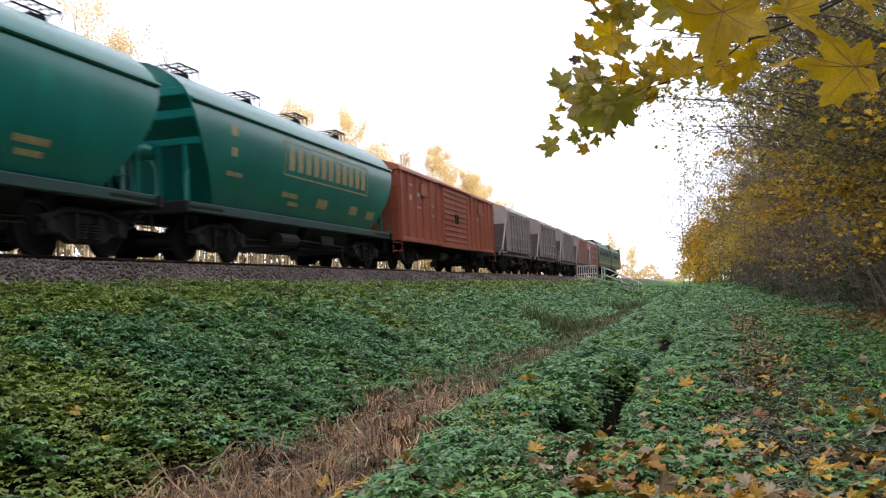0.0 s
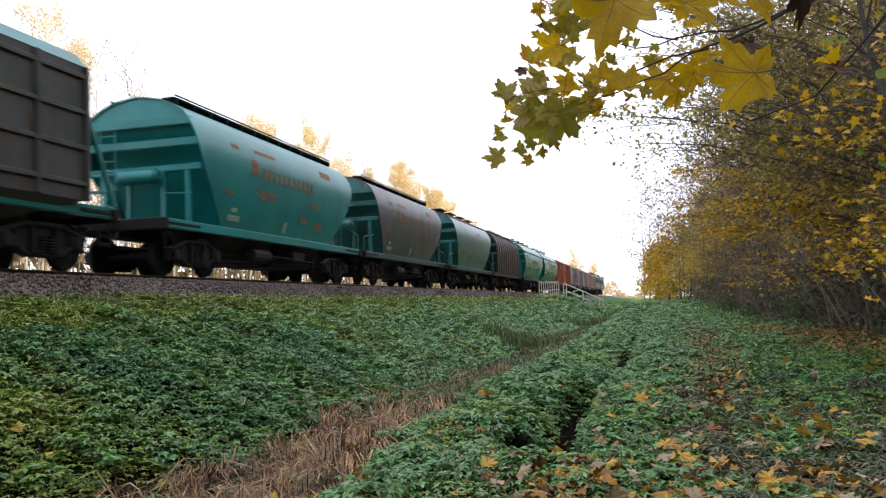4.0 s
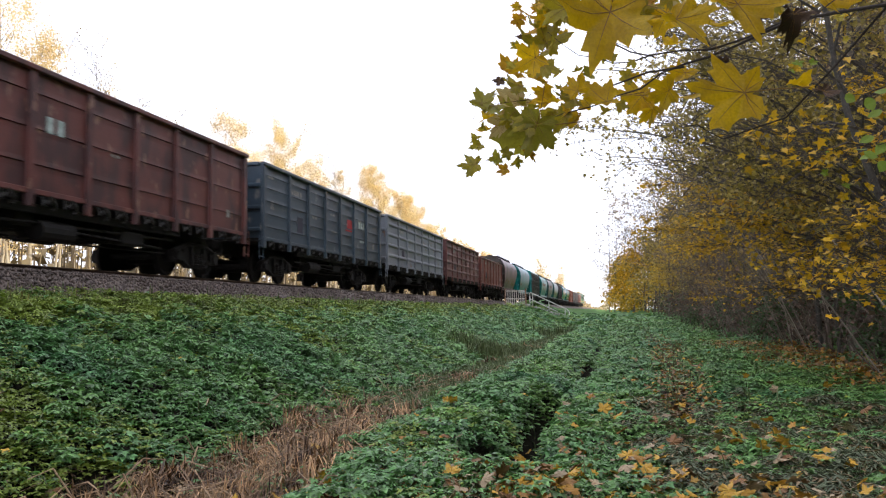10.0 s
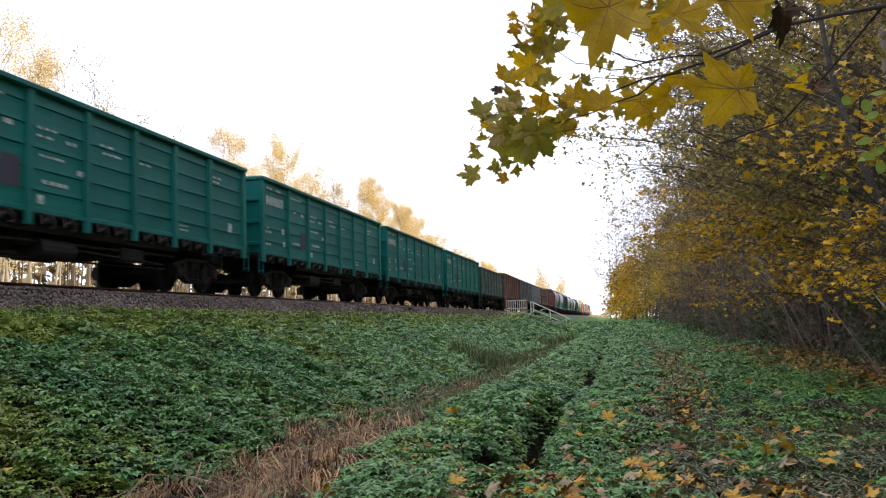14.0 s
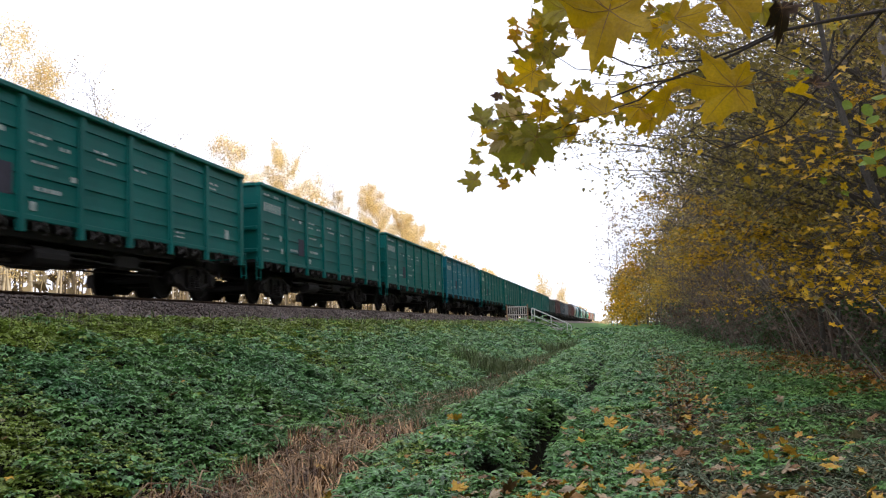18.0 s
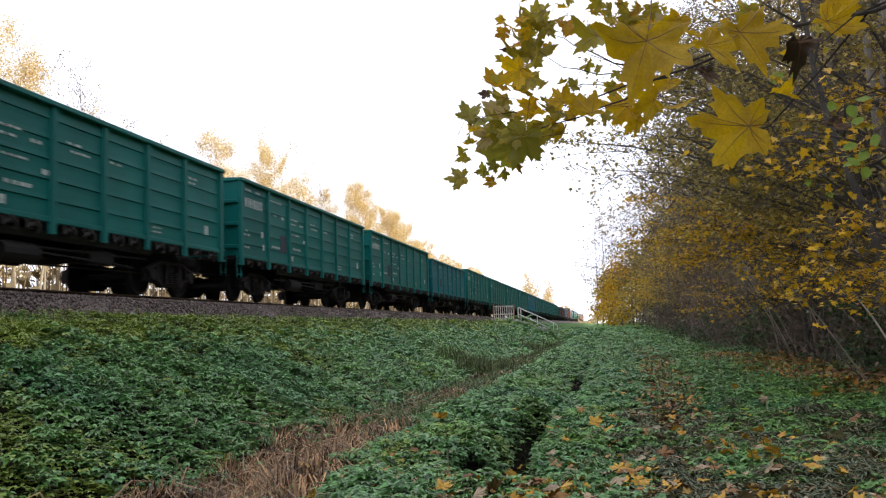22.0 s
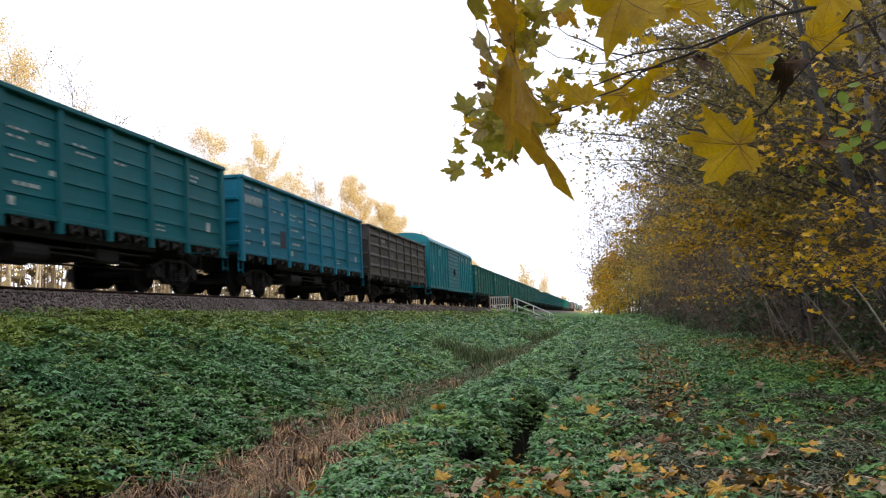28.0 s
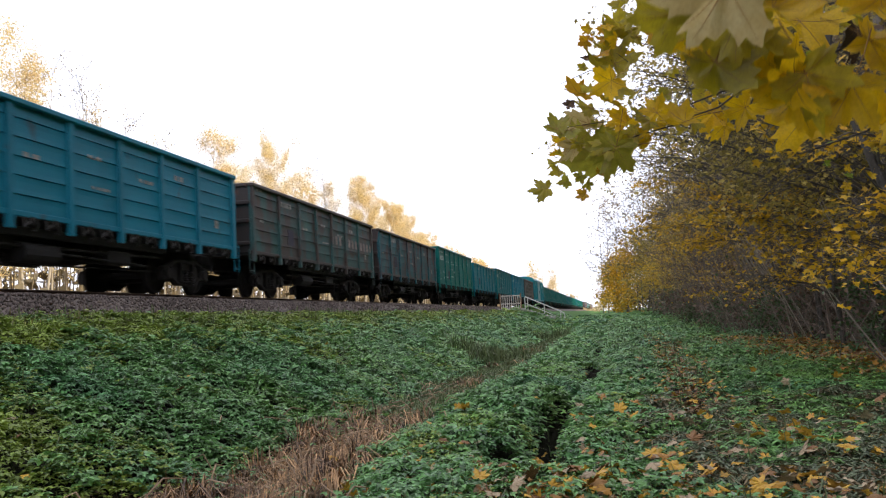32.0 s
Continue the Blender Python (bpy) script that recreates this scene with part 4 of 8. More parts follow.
def shell_bars(t, rows, m, label, full, k=1.0):
    """Lettering that lies on a bulging side and bends with its plates."""
    for y, z, w, h in rows:
        y, w, z = y * k, w * k, z - 0.1
        zs = [z - h / 2] + [q for q in SECTION_Z if z - h / 2 < q < z + h / 2] + [z + h / 2]
        xs = [float(np.interp(q, SECTION_Z, [barrel_half(a, full) for a in SECTION_Z])) + 0.006 for q in zs]
        n = len(zs)
        vs = [(x - d, y + e * w / 2, q) for d in (0.0, 0.012) for e in (-1, 1) for x, q in zip(xs, zs)]
        fs = []
        for i in range(n - 1):
            fs += [(i, n + i, n + i + 1, i + 1), (2 * n + i, 2 * n + i + 1, 3 * n + i + 1, 3 * n + i), (i, i + 1, 2 * n + i + 1, 2 * n + i), (n + i, 3 * n + i, 3 * n + i + 1, n + i + 1)]
        fs += [(0, 2 * n, 3 * n, n), (n - 1, 2 * n - 1, 4 * n - 1, 3 * n - 1)]
        part("marking", Shape().add(vs, fs), M[m], t, label)


def hopper_flat(shell_key, end_key, label, length=11.4, height=4.15, grid=True, half=3.5):
    """Hopper wagon with flat ribbed sides, its ends cut back under the body."""
    t = thing("hopper_wagon", label, "wagon", "wagons of the freight train")
    p, pe = M[shell_key], M[end_key]
    underframe(t, length, length / 2 - 2.4, sill_z=1.1)
    w, zb = 1.52, 1.25
    for sx in (-1, 1):
        s = Shape().box((sx * (w - 0.04), 0, (zb + height - 0.5) / 2), (0.06, half * 2, height - 0.5 - zb))
        part("side_panel", s, p, t)
        n = 9
        for i in range(n):
            part("rib", Shape().box((sx * (w + 0.02), -half + 0.06 + (2 * half - 0.12) * i / (n - 1), (zb + height - 0.5) / 2), (0.09, 0.1, height - 0.5 - zb), 0.015), p, t)
        if grid:
            for k in range(4):
                part("rib", Shape().box((sx * (w + 0.005), 0, zb + 0.3 + (height - 1.0 - zb) * k / 3), (0.07, 2 * half, 0.09), 0.012), p, t)
        part("side_sill", Shape().box((sx * 1.3, 0, 1.12), (0.14, length - 1.2, 0.22), 0.02), pe, t)
    roof = [(-w, height - 0.5), (w, height - 0.5), (w * 0.85, height - 0.22), (w * 0.45, height - 0.04), (0, height), (-w * 0.45, height - 0.04), (-w * 0.85, height - 0.22)]
    part("roof", Shape().prism(roof, -half, half), pe, t)
    part("roof_walkway", Shape().box((0, 0, height + 0.14), (0.7, half * 1.8, 0.05)).box((0, -half * 0.6, height + 0.06), (0.5, 0.8, 0.14), 0.03).box((0, half * 0.6, height + 0.06), (0.5, 0.8, 0.14), 0.03), M["iron"], t)
    hop = Shape()
    for c in (-half * 0.5, half * 0.5):
        hop.add([(-w, c - half * 0.48, zb), (w, c - half * 0.48, zb), (w, c + half * 0.48, zb), (-w, c + half * 0.48, zb),
                 (-0.8, c - 0.4, 0.6), (0.8, c - 0.4, 0.6), (0.8, c + 0.4, 0.6), (-0.8, c + 0.4, 0.6)],
                [(0, 1, 5, 4), (1, 2, 6, 5), (2, 3, 7, 6), (3, 0, 4, 7), (4, 5, 6, 7), (3, 2, 1, 0)])
    part("outlet", hop, M["dark_rib"], t)
    for sy in (-1, 1):
        y0 = sy * (half - 0.05)
        part("head_plate", Shape().prism([(-w * 0.97, 2.9), (w * 0.97, 2.9)] + [(x * 0.98, z) for x, z in roof[1:] + roof[:1]], y0 - 0.03, y0 + 0.03), pe, t)
        part("sloped_end_wall", Shape().add([(-w * 0.97, y0, 2.9), (w * 0.97, y0, 2.9), (w * 0.9, y0 - sy * 1.6, 1.25), (-w * 0.9, y0 - sy * 1.6, 1.25)], [(0, 1, 2, 3)]), pe, t)
        for sx in (-1, 1):
            part("end_brace", Shape().tube([(sx * 1.42, y0 + sy * 0.02, 3.2), (sx * 1.42, sy * (length / 2 - 0.8), 1.25)], 0.05, 6).box((sx * 1.45, y0 - sy * 0.02, 2.2), (0.12, 0.12, 1.9), 0.02), pe, t)
        part("platform", Shape().box((0, (y0 + sy * (length / 2 - 0.7)) / 2, 1.12), (2.8, length / 2 - 0.7 - half, 0.07), 0.01).box((0, sy * (length / 2 - 0.7), 1.08), (2.9, 0.14, 0.26), 0.02), M["iron_b"], t)
        part("handrail", Shape().tube([(1.35, sy * (length / 2 - 0.75), 1.15), (1.35, sy * (length / 2 - 0.75), 1.95), (0.3, sy * (length / 2 - 0.75), 1.95), (0.3, sy * (length / 2 - 0.75), 1.15)], 0.022, 6)
             .tube([(1.35, sy * (length / 2 - 0.75), 1.55), (0.3, sy * (length / 2 - 0.75), 1.55)], 0.018, 6), pe, t)
        part("ladder", ladder_shape(1.32, sy * (length / 2 - 1.0), 0.45, 1.2, 0.36), M["iron_b"], t)
    return t


def boxcar(key, label, length, height, arched=True):
    """Covered wagon with ribbed sliding doors and pressed side panels."""
    t = thing("box_wagon", label, "wagon", "wagons of the freight train")
    p = M[key]
    half, w, zb = length / 2 - 0.62, 1.52, 1.02
    zt = height - (0.55 if arched else 0.45)
    underframe(t, length, half - 2.0, sill_z=1.08)
    part("floor", Shape().box((0, 0, 1.15), (2.96, half * 2 - 0.04, 0.12)), M["iron"], t)
    door = 1.95 if length < 17 else 2.31
    for sx in (-1, 1):
        for a, b in ((-half, -door), (door, half)):
            n = max(2, int(round((b - a) / 0.9)))
            line = [(w - 0.08, a), (w - 0.02, a)]
            for i in range(n + 1):
                y = min(max(a + (b - a) * i / n, a + 0.09), b - 0.09)
                line += [(w - 0.02, y - 0.07), (w + 0.05, y - 0.045), (w + 0.05, y + 0.045), (w - 0.02, y + 0.07)]
            line += [(w - 0.02, b), (w - 0.08, b)]
            s = Shape().prism([(sx * x, y) for x, y in line], zb, zt)
            s.v = [(vx, vz, vy) for vx, vy, vz in s.v]
            part("side_panel", s, p, t)
        for a, b in ((-door, -0.02), (0.02, door)):
            line = [(w - 0.03, zb + 0.05), (w + 0.03, zb + 0.05)]
            for k in range(10):
                z = zb + 0.25 + (zt - zb - 0.5) * k / 9
                line += [(w + 0.03, z - 0.05), (w + 0.075, z - 0.025), (w + 0.075, z + 0.025), (w + 0.03, z + 0.05)]
            line += [(w + 0.03, zt - 0.05), (w - 0.03, zt - 0.05)]
            d = Shape().prism([(sx * x, z) for x, z in line], a, b)
            dd = part("sliding_door", d, p, t)
            part("door_latch", Shape().box((sx * (w + 0.08), (b - 0.15) if a < -0.5 else (a + 0.15), 2.3), (0.05, 0.16, 0.4), 0.01), M["iron_b"], dd)
        part("door_rail", Shape().box((sx * (w + 0.06), 0, zb - 0.02), (0.08, door * 2 + 1.6, 0.06)).box((sx * (w + 0.06), 0, zt - 0.02), (0.08, door * 2 + 1.6, 0.06)), p, t)
        part("side_sill", Shape().box((sx * (w - 0.02), 0, 1.08), (0.12, half * 2, 0.16), 0.02), p, t)
        for y in (-half * 0.62, half * 0.62):
            part("side_hatch", Shape().box((sx * (w + 0.03), y, zt - 0.55), (0.05, 0.75, 0.5), 0.01), p, t)
    n = 12
    if arched:
        arc = [(1.58 * math.cos(a) ** 1.0, zt + 0.55 * math.sin(a)) for a in np.linspace(0, math.pi, n)]
    else:
        arc = [(1.58, zt), (1.5, zt + 0.12), (0.8, zt + 0.36), (0, height), (-0.8, zt + 0.36), (-1.5, zt + 0.12), (-1.58, zt)]
    part("roof", Shape().prism(arc + [(-1.58, zt - 0.06), (1.58, zt - 0.06)], -half - 0.05, half + 0.05), p, t, smooth=True)
    for sy in (-1, 1):
        part("end_wall", Shape().box((0, sy * (half - 0.03), (zb + zt) / 2), (2.98, 0.06, zt - zb)), p, t)
        for x in (-1.42, -0.5, 0.5, 1.42):
            part("end_post", Shape().box((x, sy * (half + 0.03), (zb + zt) / 2), (0.14, 0.06, zt - zb), 0.02), p, t)
        for k in range(6):
            part("end_beam", Shape().box((0, sy * (half + 0.012), zb + 0.3 + k * (zt - zb) / 6.2), (2.7, 0.03, 0.08), 0.01), p, t)
        part("ladder", ladder_shape(1.4, sy * (half + 0.1), 0.55, zt, 0.34, along="x"), p, t)
    return t


def locomotive():
    """Two coupled diesel sections, far down the line at the head of the train."""
    made = []
    for k in range(2):
        t = thing("diesel_locomotive", "dark green diesel locomotive section with yellow trim and grey roof", "locomotive", "locomotive sections")
        underframe(t, 17.0, 5.6)
        part("body", Shape().prism([(-1.5, 1.3), (1.5, 1.3), (1.52, 3.6), (1.2, 4.2), (0.6, 4.45), (-0.6, 4.45), (-1.2, 4.2), (-1.52, 3.6)], -8.0, 7.4), M["loco"], t)
        part("cab", Shape().prism([(-8.0 + 15.3, 1.3), (8.5, 1.3), (8.6, 2.3), (8.1, 3.0), (7.9, 4.2), (7.3, 4.4)], -1.5, 1.5, axis="x"), M["loco"], t)
        part("trim_band", Shape().box((1.53, -0.3, 1.75), (0.03, 15.2, 0.16)).box((1.53, -0.3, 2.0), (0.03, 15.2, 0.06)), M["yellow"], t, "yellow band along the side")
        for i in range(6):
            part("window", Shape().box((1.53, -6 + i * 2.3, 2.9), (0.03, 0.7, 0.5), 0.01), M["iron"], t)
            part("side_grille", Shape().box((1.53, -5 + i * 2.3, 3.2), (0.04, 1.1, 0.8), 0.02), M["dark_rib"], t)
        for i in range(4):
            part("roof_fan", Shape().tube([(0, -5 + i * 3, 4.4), (0, -5 + i * 3, 4.62)], 0.7, 14), M["iron"], t)
        part("fuel_tank", Shape().box((0, 0, 0.75), (2.6, 4.5, 0.9), 0.15), M["iron"], t)
        made.append(t)
    return made

# how far the train has run, second by second, and where the wagons' fronts stood at 0 s
RUN = [(0, 0.0), (2, 34.57), (4, 69.27), (6, 104.04), (8, 138.86), (10, 173.68), (12, 208.49), (14, 243.26), (16, 277.98), (18, 312.65), (20, 347.28), (22, 381.86), (24, 416.41), (26, 450.97), (28, 485.55), (30, 520.19), (32, 554.94)]
HEADS = {'b': -416.91, 'g': -96.05, 'h': -435.97, 'v1': -14.01, 'v2': -27.81, 'v3': -41.18, 'v4': -55.63, 'v5': -69.8, 'v6': -83.68, 'w0': -0.96, 'w1': 14.39, 'w2': 28.14, 'w3': 44.5, 'w4': 55.61, 'w5': 67.21, 'w6': 78.35, 'w7': 89.24, 'w8': 100.14, 'loco1': 136.34, 'loco2': 118.74}

# ---------------------------------------------------------------- the train, in running order from the locomotive back
# each wagon: the thing, its length over couplers, its body's front overhang, and where its front stood at 0 s
TRAIN = []


def shell_lettering(t, style, full, k):
    if style == "plate":
        shell_bars(t, [(0.9, 3.28, 5.9, 0.04), (0.9, 2.4, 5.9, 0.04), (-2.05, 2.84, 0.04, 0.9), (3.85, 2.84, 0.04, 0.9)], "gold", "pale yellow frame line round the lettering", full, k)
        shell_bars(t, [(-1.65 + i * 0.51, 2.84, 0.32, 0.6) for i in range(11)], "gold", "large pale yellow letter", full, k)
        shell_bars(t, [(1.5, 3.45, 1.6, 0.08), (-4.6, 3.1, 0.3, 0.25), (-4.6, 2.6, 0.25, 0.2), (-4.5, 2.1, 0.7, 0.1), (-1.5, 1.9, 0.9, 0.12), (-1.2, 1.7, 0.6, 0.1), (0.6, 1.85, 0.7, 0.25), (3.0, 1.85, 0.6, 0.25), (4.5, 1.8, 0.7, 0.25)], "gold", "small pale yellow markings", full, k)
    elif style == "word":
        shell_bars(t, [(-2.0 + i * 0.34, 2.75, 0.24, 0.32) for i in range(12)], "gold", "pale yellow letter", full, k)
        shell_bars(t, [(-2.9, 2.9, 0.7, 0.9)], "white", "pale emblem plate", full, k)
        shell_bars(t, [(-1.6, 2.35, 1.4, 0.1), (-4.6, 3.0, 0.3, 0.2), (-4.5, 2.2, 0.7, 0.1), (0.8, 2.1, 0.5, 0.2), (3.0, 1.9, 0.8, 0.12), (3.0, 1.7, 0.6, 0.1), (-3.6, 1.75, 0.8, 0.1), (-1.0, 1.7, 0.5, 0.25)], "gold", "small pale yellow markings", full, k)
    elif style == "orange":
        shell_bars(t, [(-2.2 + i * 0.42, 2.9, 0.2, 0.3) for i in range(11)], "orange_mark", "faded orange letter", full, k)
        shell_bars(t, [(-2.9, 3.0, 0.45, 0.4), (-4.2, 3.4, 0.5, 0.12), (-2.0, 3.45, 1.6, 0.1), (3.6, 3.5, 1.1, 0.2), (-1.9, 2.4, 1.5, 0.1), (-1.8, 2.25, 1.2, 0.08), (2.4, 2.4, 0.8, 0.12), (-4.5, 2.2, 0.5, 0.1), (1.6, 1.9, 0.6, 0.15), (3.0, 1.8, 0.7, 0.2)], "orange_mark", "small faded orange markings", full, k)
        shell_bars(t, [(-3.9, 1.6, 0.8, 0.14), (-4.0, 1.8, 0.4, 0.1), (0.0, 1.6, 0.25, 0.3)], "white", "small white markings", full, k)
    elif style == "patches":
        shell_bars(t, [(-1.6, 3.1, 0.75, 0.26), (-1.5, 2.75, 0.8, 0.3), (-3.0, 3.2, 0.7, 0.28), (-2.9, 2.7, 0.75, 0.34), (-4.2, 2.6, 0.5, 0.4), (3.3, 2.4, 0.6, 0.3), (0.6, 2.2, 0.5, 0.2), (-1.6, 2.3, 0.5, 0.2), (4.4, 3.0, 0.3, 0.2)], "orange_mark",
                   "worn orange lettering patch", full, k)
        shell_bars(t, [(0.2, 2.6, 0.6, 0.3), (-2.8, 1.8, 0.5, 0.4), (1.8, 2.9, 0.5, 0.3)], "pale_mark", "faded grey patch", full, k)
    elif style == "few":
        shell_bars(t, [(-3.6, 3.5, 0.9, 0.1), (-4.4, 3.6, 0.3, 0.12)], "pale_mark", "small faded markings", full, k)
        rows = []
        for y, z, w in ((1.5, 3.4, 1.3), (4.6, 3.2, 0.6), (-1.5, 1.9, 0.7), (1.5, 1.8, 0.6), (3.3, 1.75, 0.7), (4.6, 1.75, 0.6), (-3.8, 2.1, 0.9)):
            rows += [(y, z + 0.09, w, 0.06), (y - 0.1, z - 0.05, w * 0.8, 0.07)]
        shell_bars(t, rows, "orange_mark", "small faded orange markings", full, k)


def place(t, front, overhang):
    """front: where the foremost face of the body stood on the line at 0 s; overhang: from the middle to that face."""
    TRAIN.append((t, front - overhang))


def hop(*a, **k):
    style = k.pop("style", "")
    t = hopper_round(*a, **k)
    full = k.get("full", ROUND_FULL)
    if style:
        shell_lettering(t, style, full, 1.0 if full is WIDE_FULL else 0.8)
    return t


# head of the train
locos = locomotive()
place(locos[0], HEADS["loco1"], 8.5)
place(locos[1], HEADS["loco2"], 8.5)
place(hopper_flat("dusty_red", "cement", "dusty pale red hopper wagon with cut-back ends"), HEADS["w8"], 3.5)
place(hopper_flat("dusty_red", "cement", "dusty pale red hopper wagon with cut-back ends", grid=False), HEADS["w7"], 3.5)
place(hopper_flat("cement", "cement", "dusty grey hopper wagon with flat ribbed sides", grid=False), HEADS["w6"], 3.5)
place(hopper_flat("cement", "cement", "dusty grey hopper wagon with gridded sides"), HEADS["w5"], 3.5)
place(hopper_flat("cement", "cement", "dusty grey hopper wagon with gridded sides"), HEADS["w4"], 3.5)
t3 = boxcar("orange", "orange-red covered wagon with ribbed sliding doors", 16.6, 4.12, arched=False)
bars(t3, [(-6.3, 3.2, 0.5, 0.12), (-6.4, 2.7, 0.3, 0.2), (-5.2, 2.9, 0.8, 0.2), (-5.3, 2.4, 0.6, 0.1), (-3.6, 2.6, 0.7, 0.14), (-3.6, 2.2, 0.6, 0.1), (4.2, 2.6, 0.8, 0.14), (5.6, 2.9, 0.6, 0.1)], "white", 1.507)
place(t3, HEADS["w3"], 7.68)
place(hop("fresh_green", "fresh_green", "glossy green closed hopper wagon with pale yellow lettering", roof="lids", style="plate", deep=1.4, half=6.3, full=WIDE_FULL, sill_key="dark_green"), HEADS["w2"] + 0.1, 6.3)
place(hop("fresh_green", "fresh_green", "glossy green closed hopper wagon with a pale emblem and lettering", roof="lids", style="word", deep=1.4, half=6.3, full=WIDE_FULL, sill_key="dark_green"), HEADS["w1"] + 0.1, 6.3)
place(hop("plum_hopper", "dark_green", "sooty purple-brown hopper wagon with curved ribs", ribbed=True, style="patches", sill_key="sill_mix", deep=0.3, full=STRAIGHT_FULL), HEADS["w0"], 5.3)
place(hop("hopper_green", "hopper_green", "worn green hopper wagon with rusty roof edge and hatches", roof="slabs", style="few", sill_key="dark_green"), HEADS["v1"], 5.3)
place(hop("brown_hopper", "hopper_green", "sooty slate-green hopper wagon with green ends and orange lettering", style="orange", sill_key="dark_green"), HEADS["v2"], 5.3)
place(hop("turquoise", "turquoise", "turquoise hopper wagon with faded orange lettering", style="orange"), HEADS["v3"], 5.3)
place(hopper_flat("dark_rib", "turquoise", "dark grid-ribbed hopper wagon with turquoise ends and roof", length=14.0, height=4.25, half=5.3), HEADS["v4"], 5.3)
place(hop("turquoise_b", "turquoise", "bluish turquoise hopper wagon with few faded markings", style="few"), HEADS["v5"], 5.3)
place(hop("purple_hopper", "dirty_grey", "faded purple-brown sooty hopper wagon", style="few", sill_key="sill_mix"), HEADS["v6"], 5.3)

GON = [("red", "old", "old", "red-brown open wagon with worn markings"), ("maroon", "old", "pressed", "maroon open wagon with worn markings"),
       ("grey", "old", "pressed", "steel-grey open wagon with pressed side panels"), ("slate", "red_logo", "new", "dark slate open wagon with a red emblem"),
       ("rust_red", "worn", "old", "rusty dark red open wagon"), ("dark_green", "letters", "new", "dirty dark green open wagon with a row of pale letters")]
GREEN = "green open wagon with white stencilled markings"
GON += [("green", "new", "new", GREEN)] * 5 + [("teal", "new", "new", "bluish teal open wagon with white markings")] + [("green", "new", "new", GREEN)] * 4 \
    + [("green_b", "old", "new", "bluish green open wagon with few white markings")] + [("green", "new", "new", GREEN)] * 6
TAIL = [("dirty_grey", "old", "pressed", "dirty brown-green open wagon"), ("blue", "new", "new", "blue open wagon with white markings"), ("green_b", "new", "new", GREEN),
        ("teal", "old", "new", "weathered turquoise open wagon"), ("green", "new", "new", GREEN), ("dirty_teal", "old", "new", "grime-covered teal open wagon"),
        ("dirty_green", "letters", "new", "dirty grey-green open wagon with a row of pale letters"), ("blue", "old", "new", "bright blue open wagon with pale markings")]
PAINTED = ("side_panel", "post", "top_chord", "side_sill", "end_wall", "end_beam", "end_chord", "ladder")
GRIMY, GRIMY_PARTS = ("dirty_green", "dirty_teal", "dark_green"), ("top_chord", "side_sill", "end_wall", "end_beam", "end_chord")
LOW = ("red", "dark_green", "dirty_green", "dirty_teal")     # the older, lower bodies
PATTERN = {}


def gondola_copy(key, marks, style, label):
    low = key in LOW or (marks, style) == ("old", "new")
    if (marks, style, low) not in PATTERN:
        t, ys = gondola(key, label, style, low)
        gondola_marks(t, ys, marks)
        PATTERN[(marks, style, low)] = t
        return t
    t = copy_thing(PATTERN[(marks, style, low)], pose(0, 0, 0))
    tagged(t, label)
    for o in t.children:
        if o.name.split(".")[0] in PAINTED:
            o.material_slots[0].link = "OBJECT"
            o.material_slots[0].material = M["grime" if key in GRIMY and o.name.split(".")[0] in GRIMY_PARTS else key]
    return t


for i, (key, marks, style, label) in enumerate(GON):
    place(gondola_copy(key, marks, style, label), HEADS["g"] - 13.92 * i, 6.42)
bx = boxcar("bright_turquoise", "bright turquoise covered wagon with ribbed sliding doors", 19.1, 4.45)
bars(bx, [(3.2 + i * 0.42 + (0.2 if i > 2 else 0) + (0.2 if i > 5 else 0), 3.5, 0.3, 0.34) for i in range(10)], "white", 1.507, "row of large white letters")
bars(bx, [(3.7, 3.24, 1.3, 0.05), (5.2, 3.24, 1.3, 0.05), (6.5, 3.24, 1.1, 0.05), (8.6, 3.5, 0.3, 0.3), (8.6, 3.0, 0.3, 0.2), (8.6, 2.4, 0.3, 0.12), (-7.6, 2.3, 0.4, 0.3), (-7.0, 2.2, 0.4, 0.3)], "white", 1.507)
place(bx, HEADS["b"], 8.93)
for i, (key, marks, style, label) in enumerate(TAIL):
    place(gondola_copy(key, marks, style, label), HEADS["h"] - 13.92 * i, 6.42)

# ---------------------------------------------------------------- trees
LEAF5 = np.array([(0, 0, 0), (0.44, 0.5, 0.09), (0, 1.0, -0.1), (-0.44, 0.5, 0.09)])
LEAF5_F = [(0, 1, 2), (0, 2, 3)]
STAR = np.array([(0, 0, 0), (0.36, 0.02, 0.06), (0.26, 0.32, 0.04), (0.62, 0.58, 0.08), (0.2, 0.6, 0.02), (0, 1.05, -0.1), (-0.2, 0.6, 0.02), (-0.62, 0.58, 0.08), (-0.26, 0.32, 0.04), (-0.36, 0.02, 0.06)])
STAR_F = [(0, 1, 2), (0, 2, 4), (2, 3, 4), (0, 4, 5), (0, 5, 6), (0, 6, 8), (6, 7, 8), (0, 8, 9)]


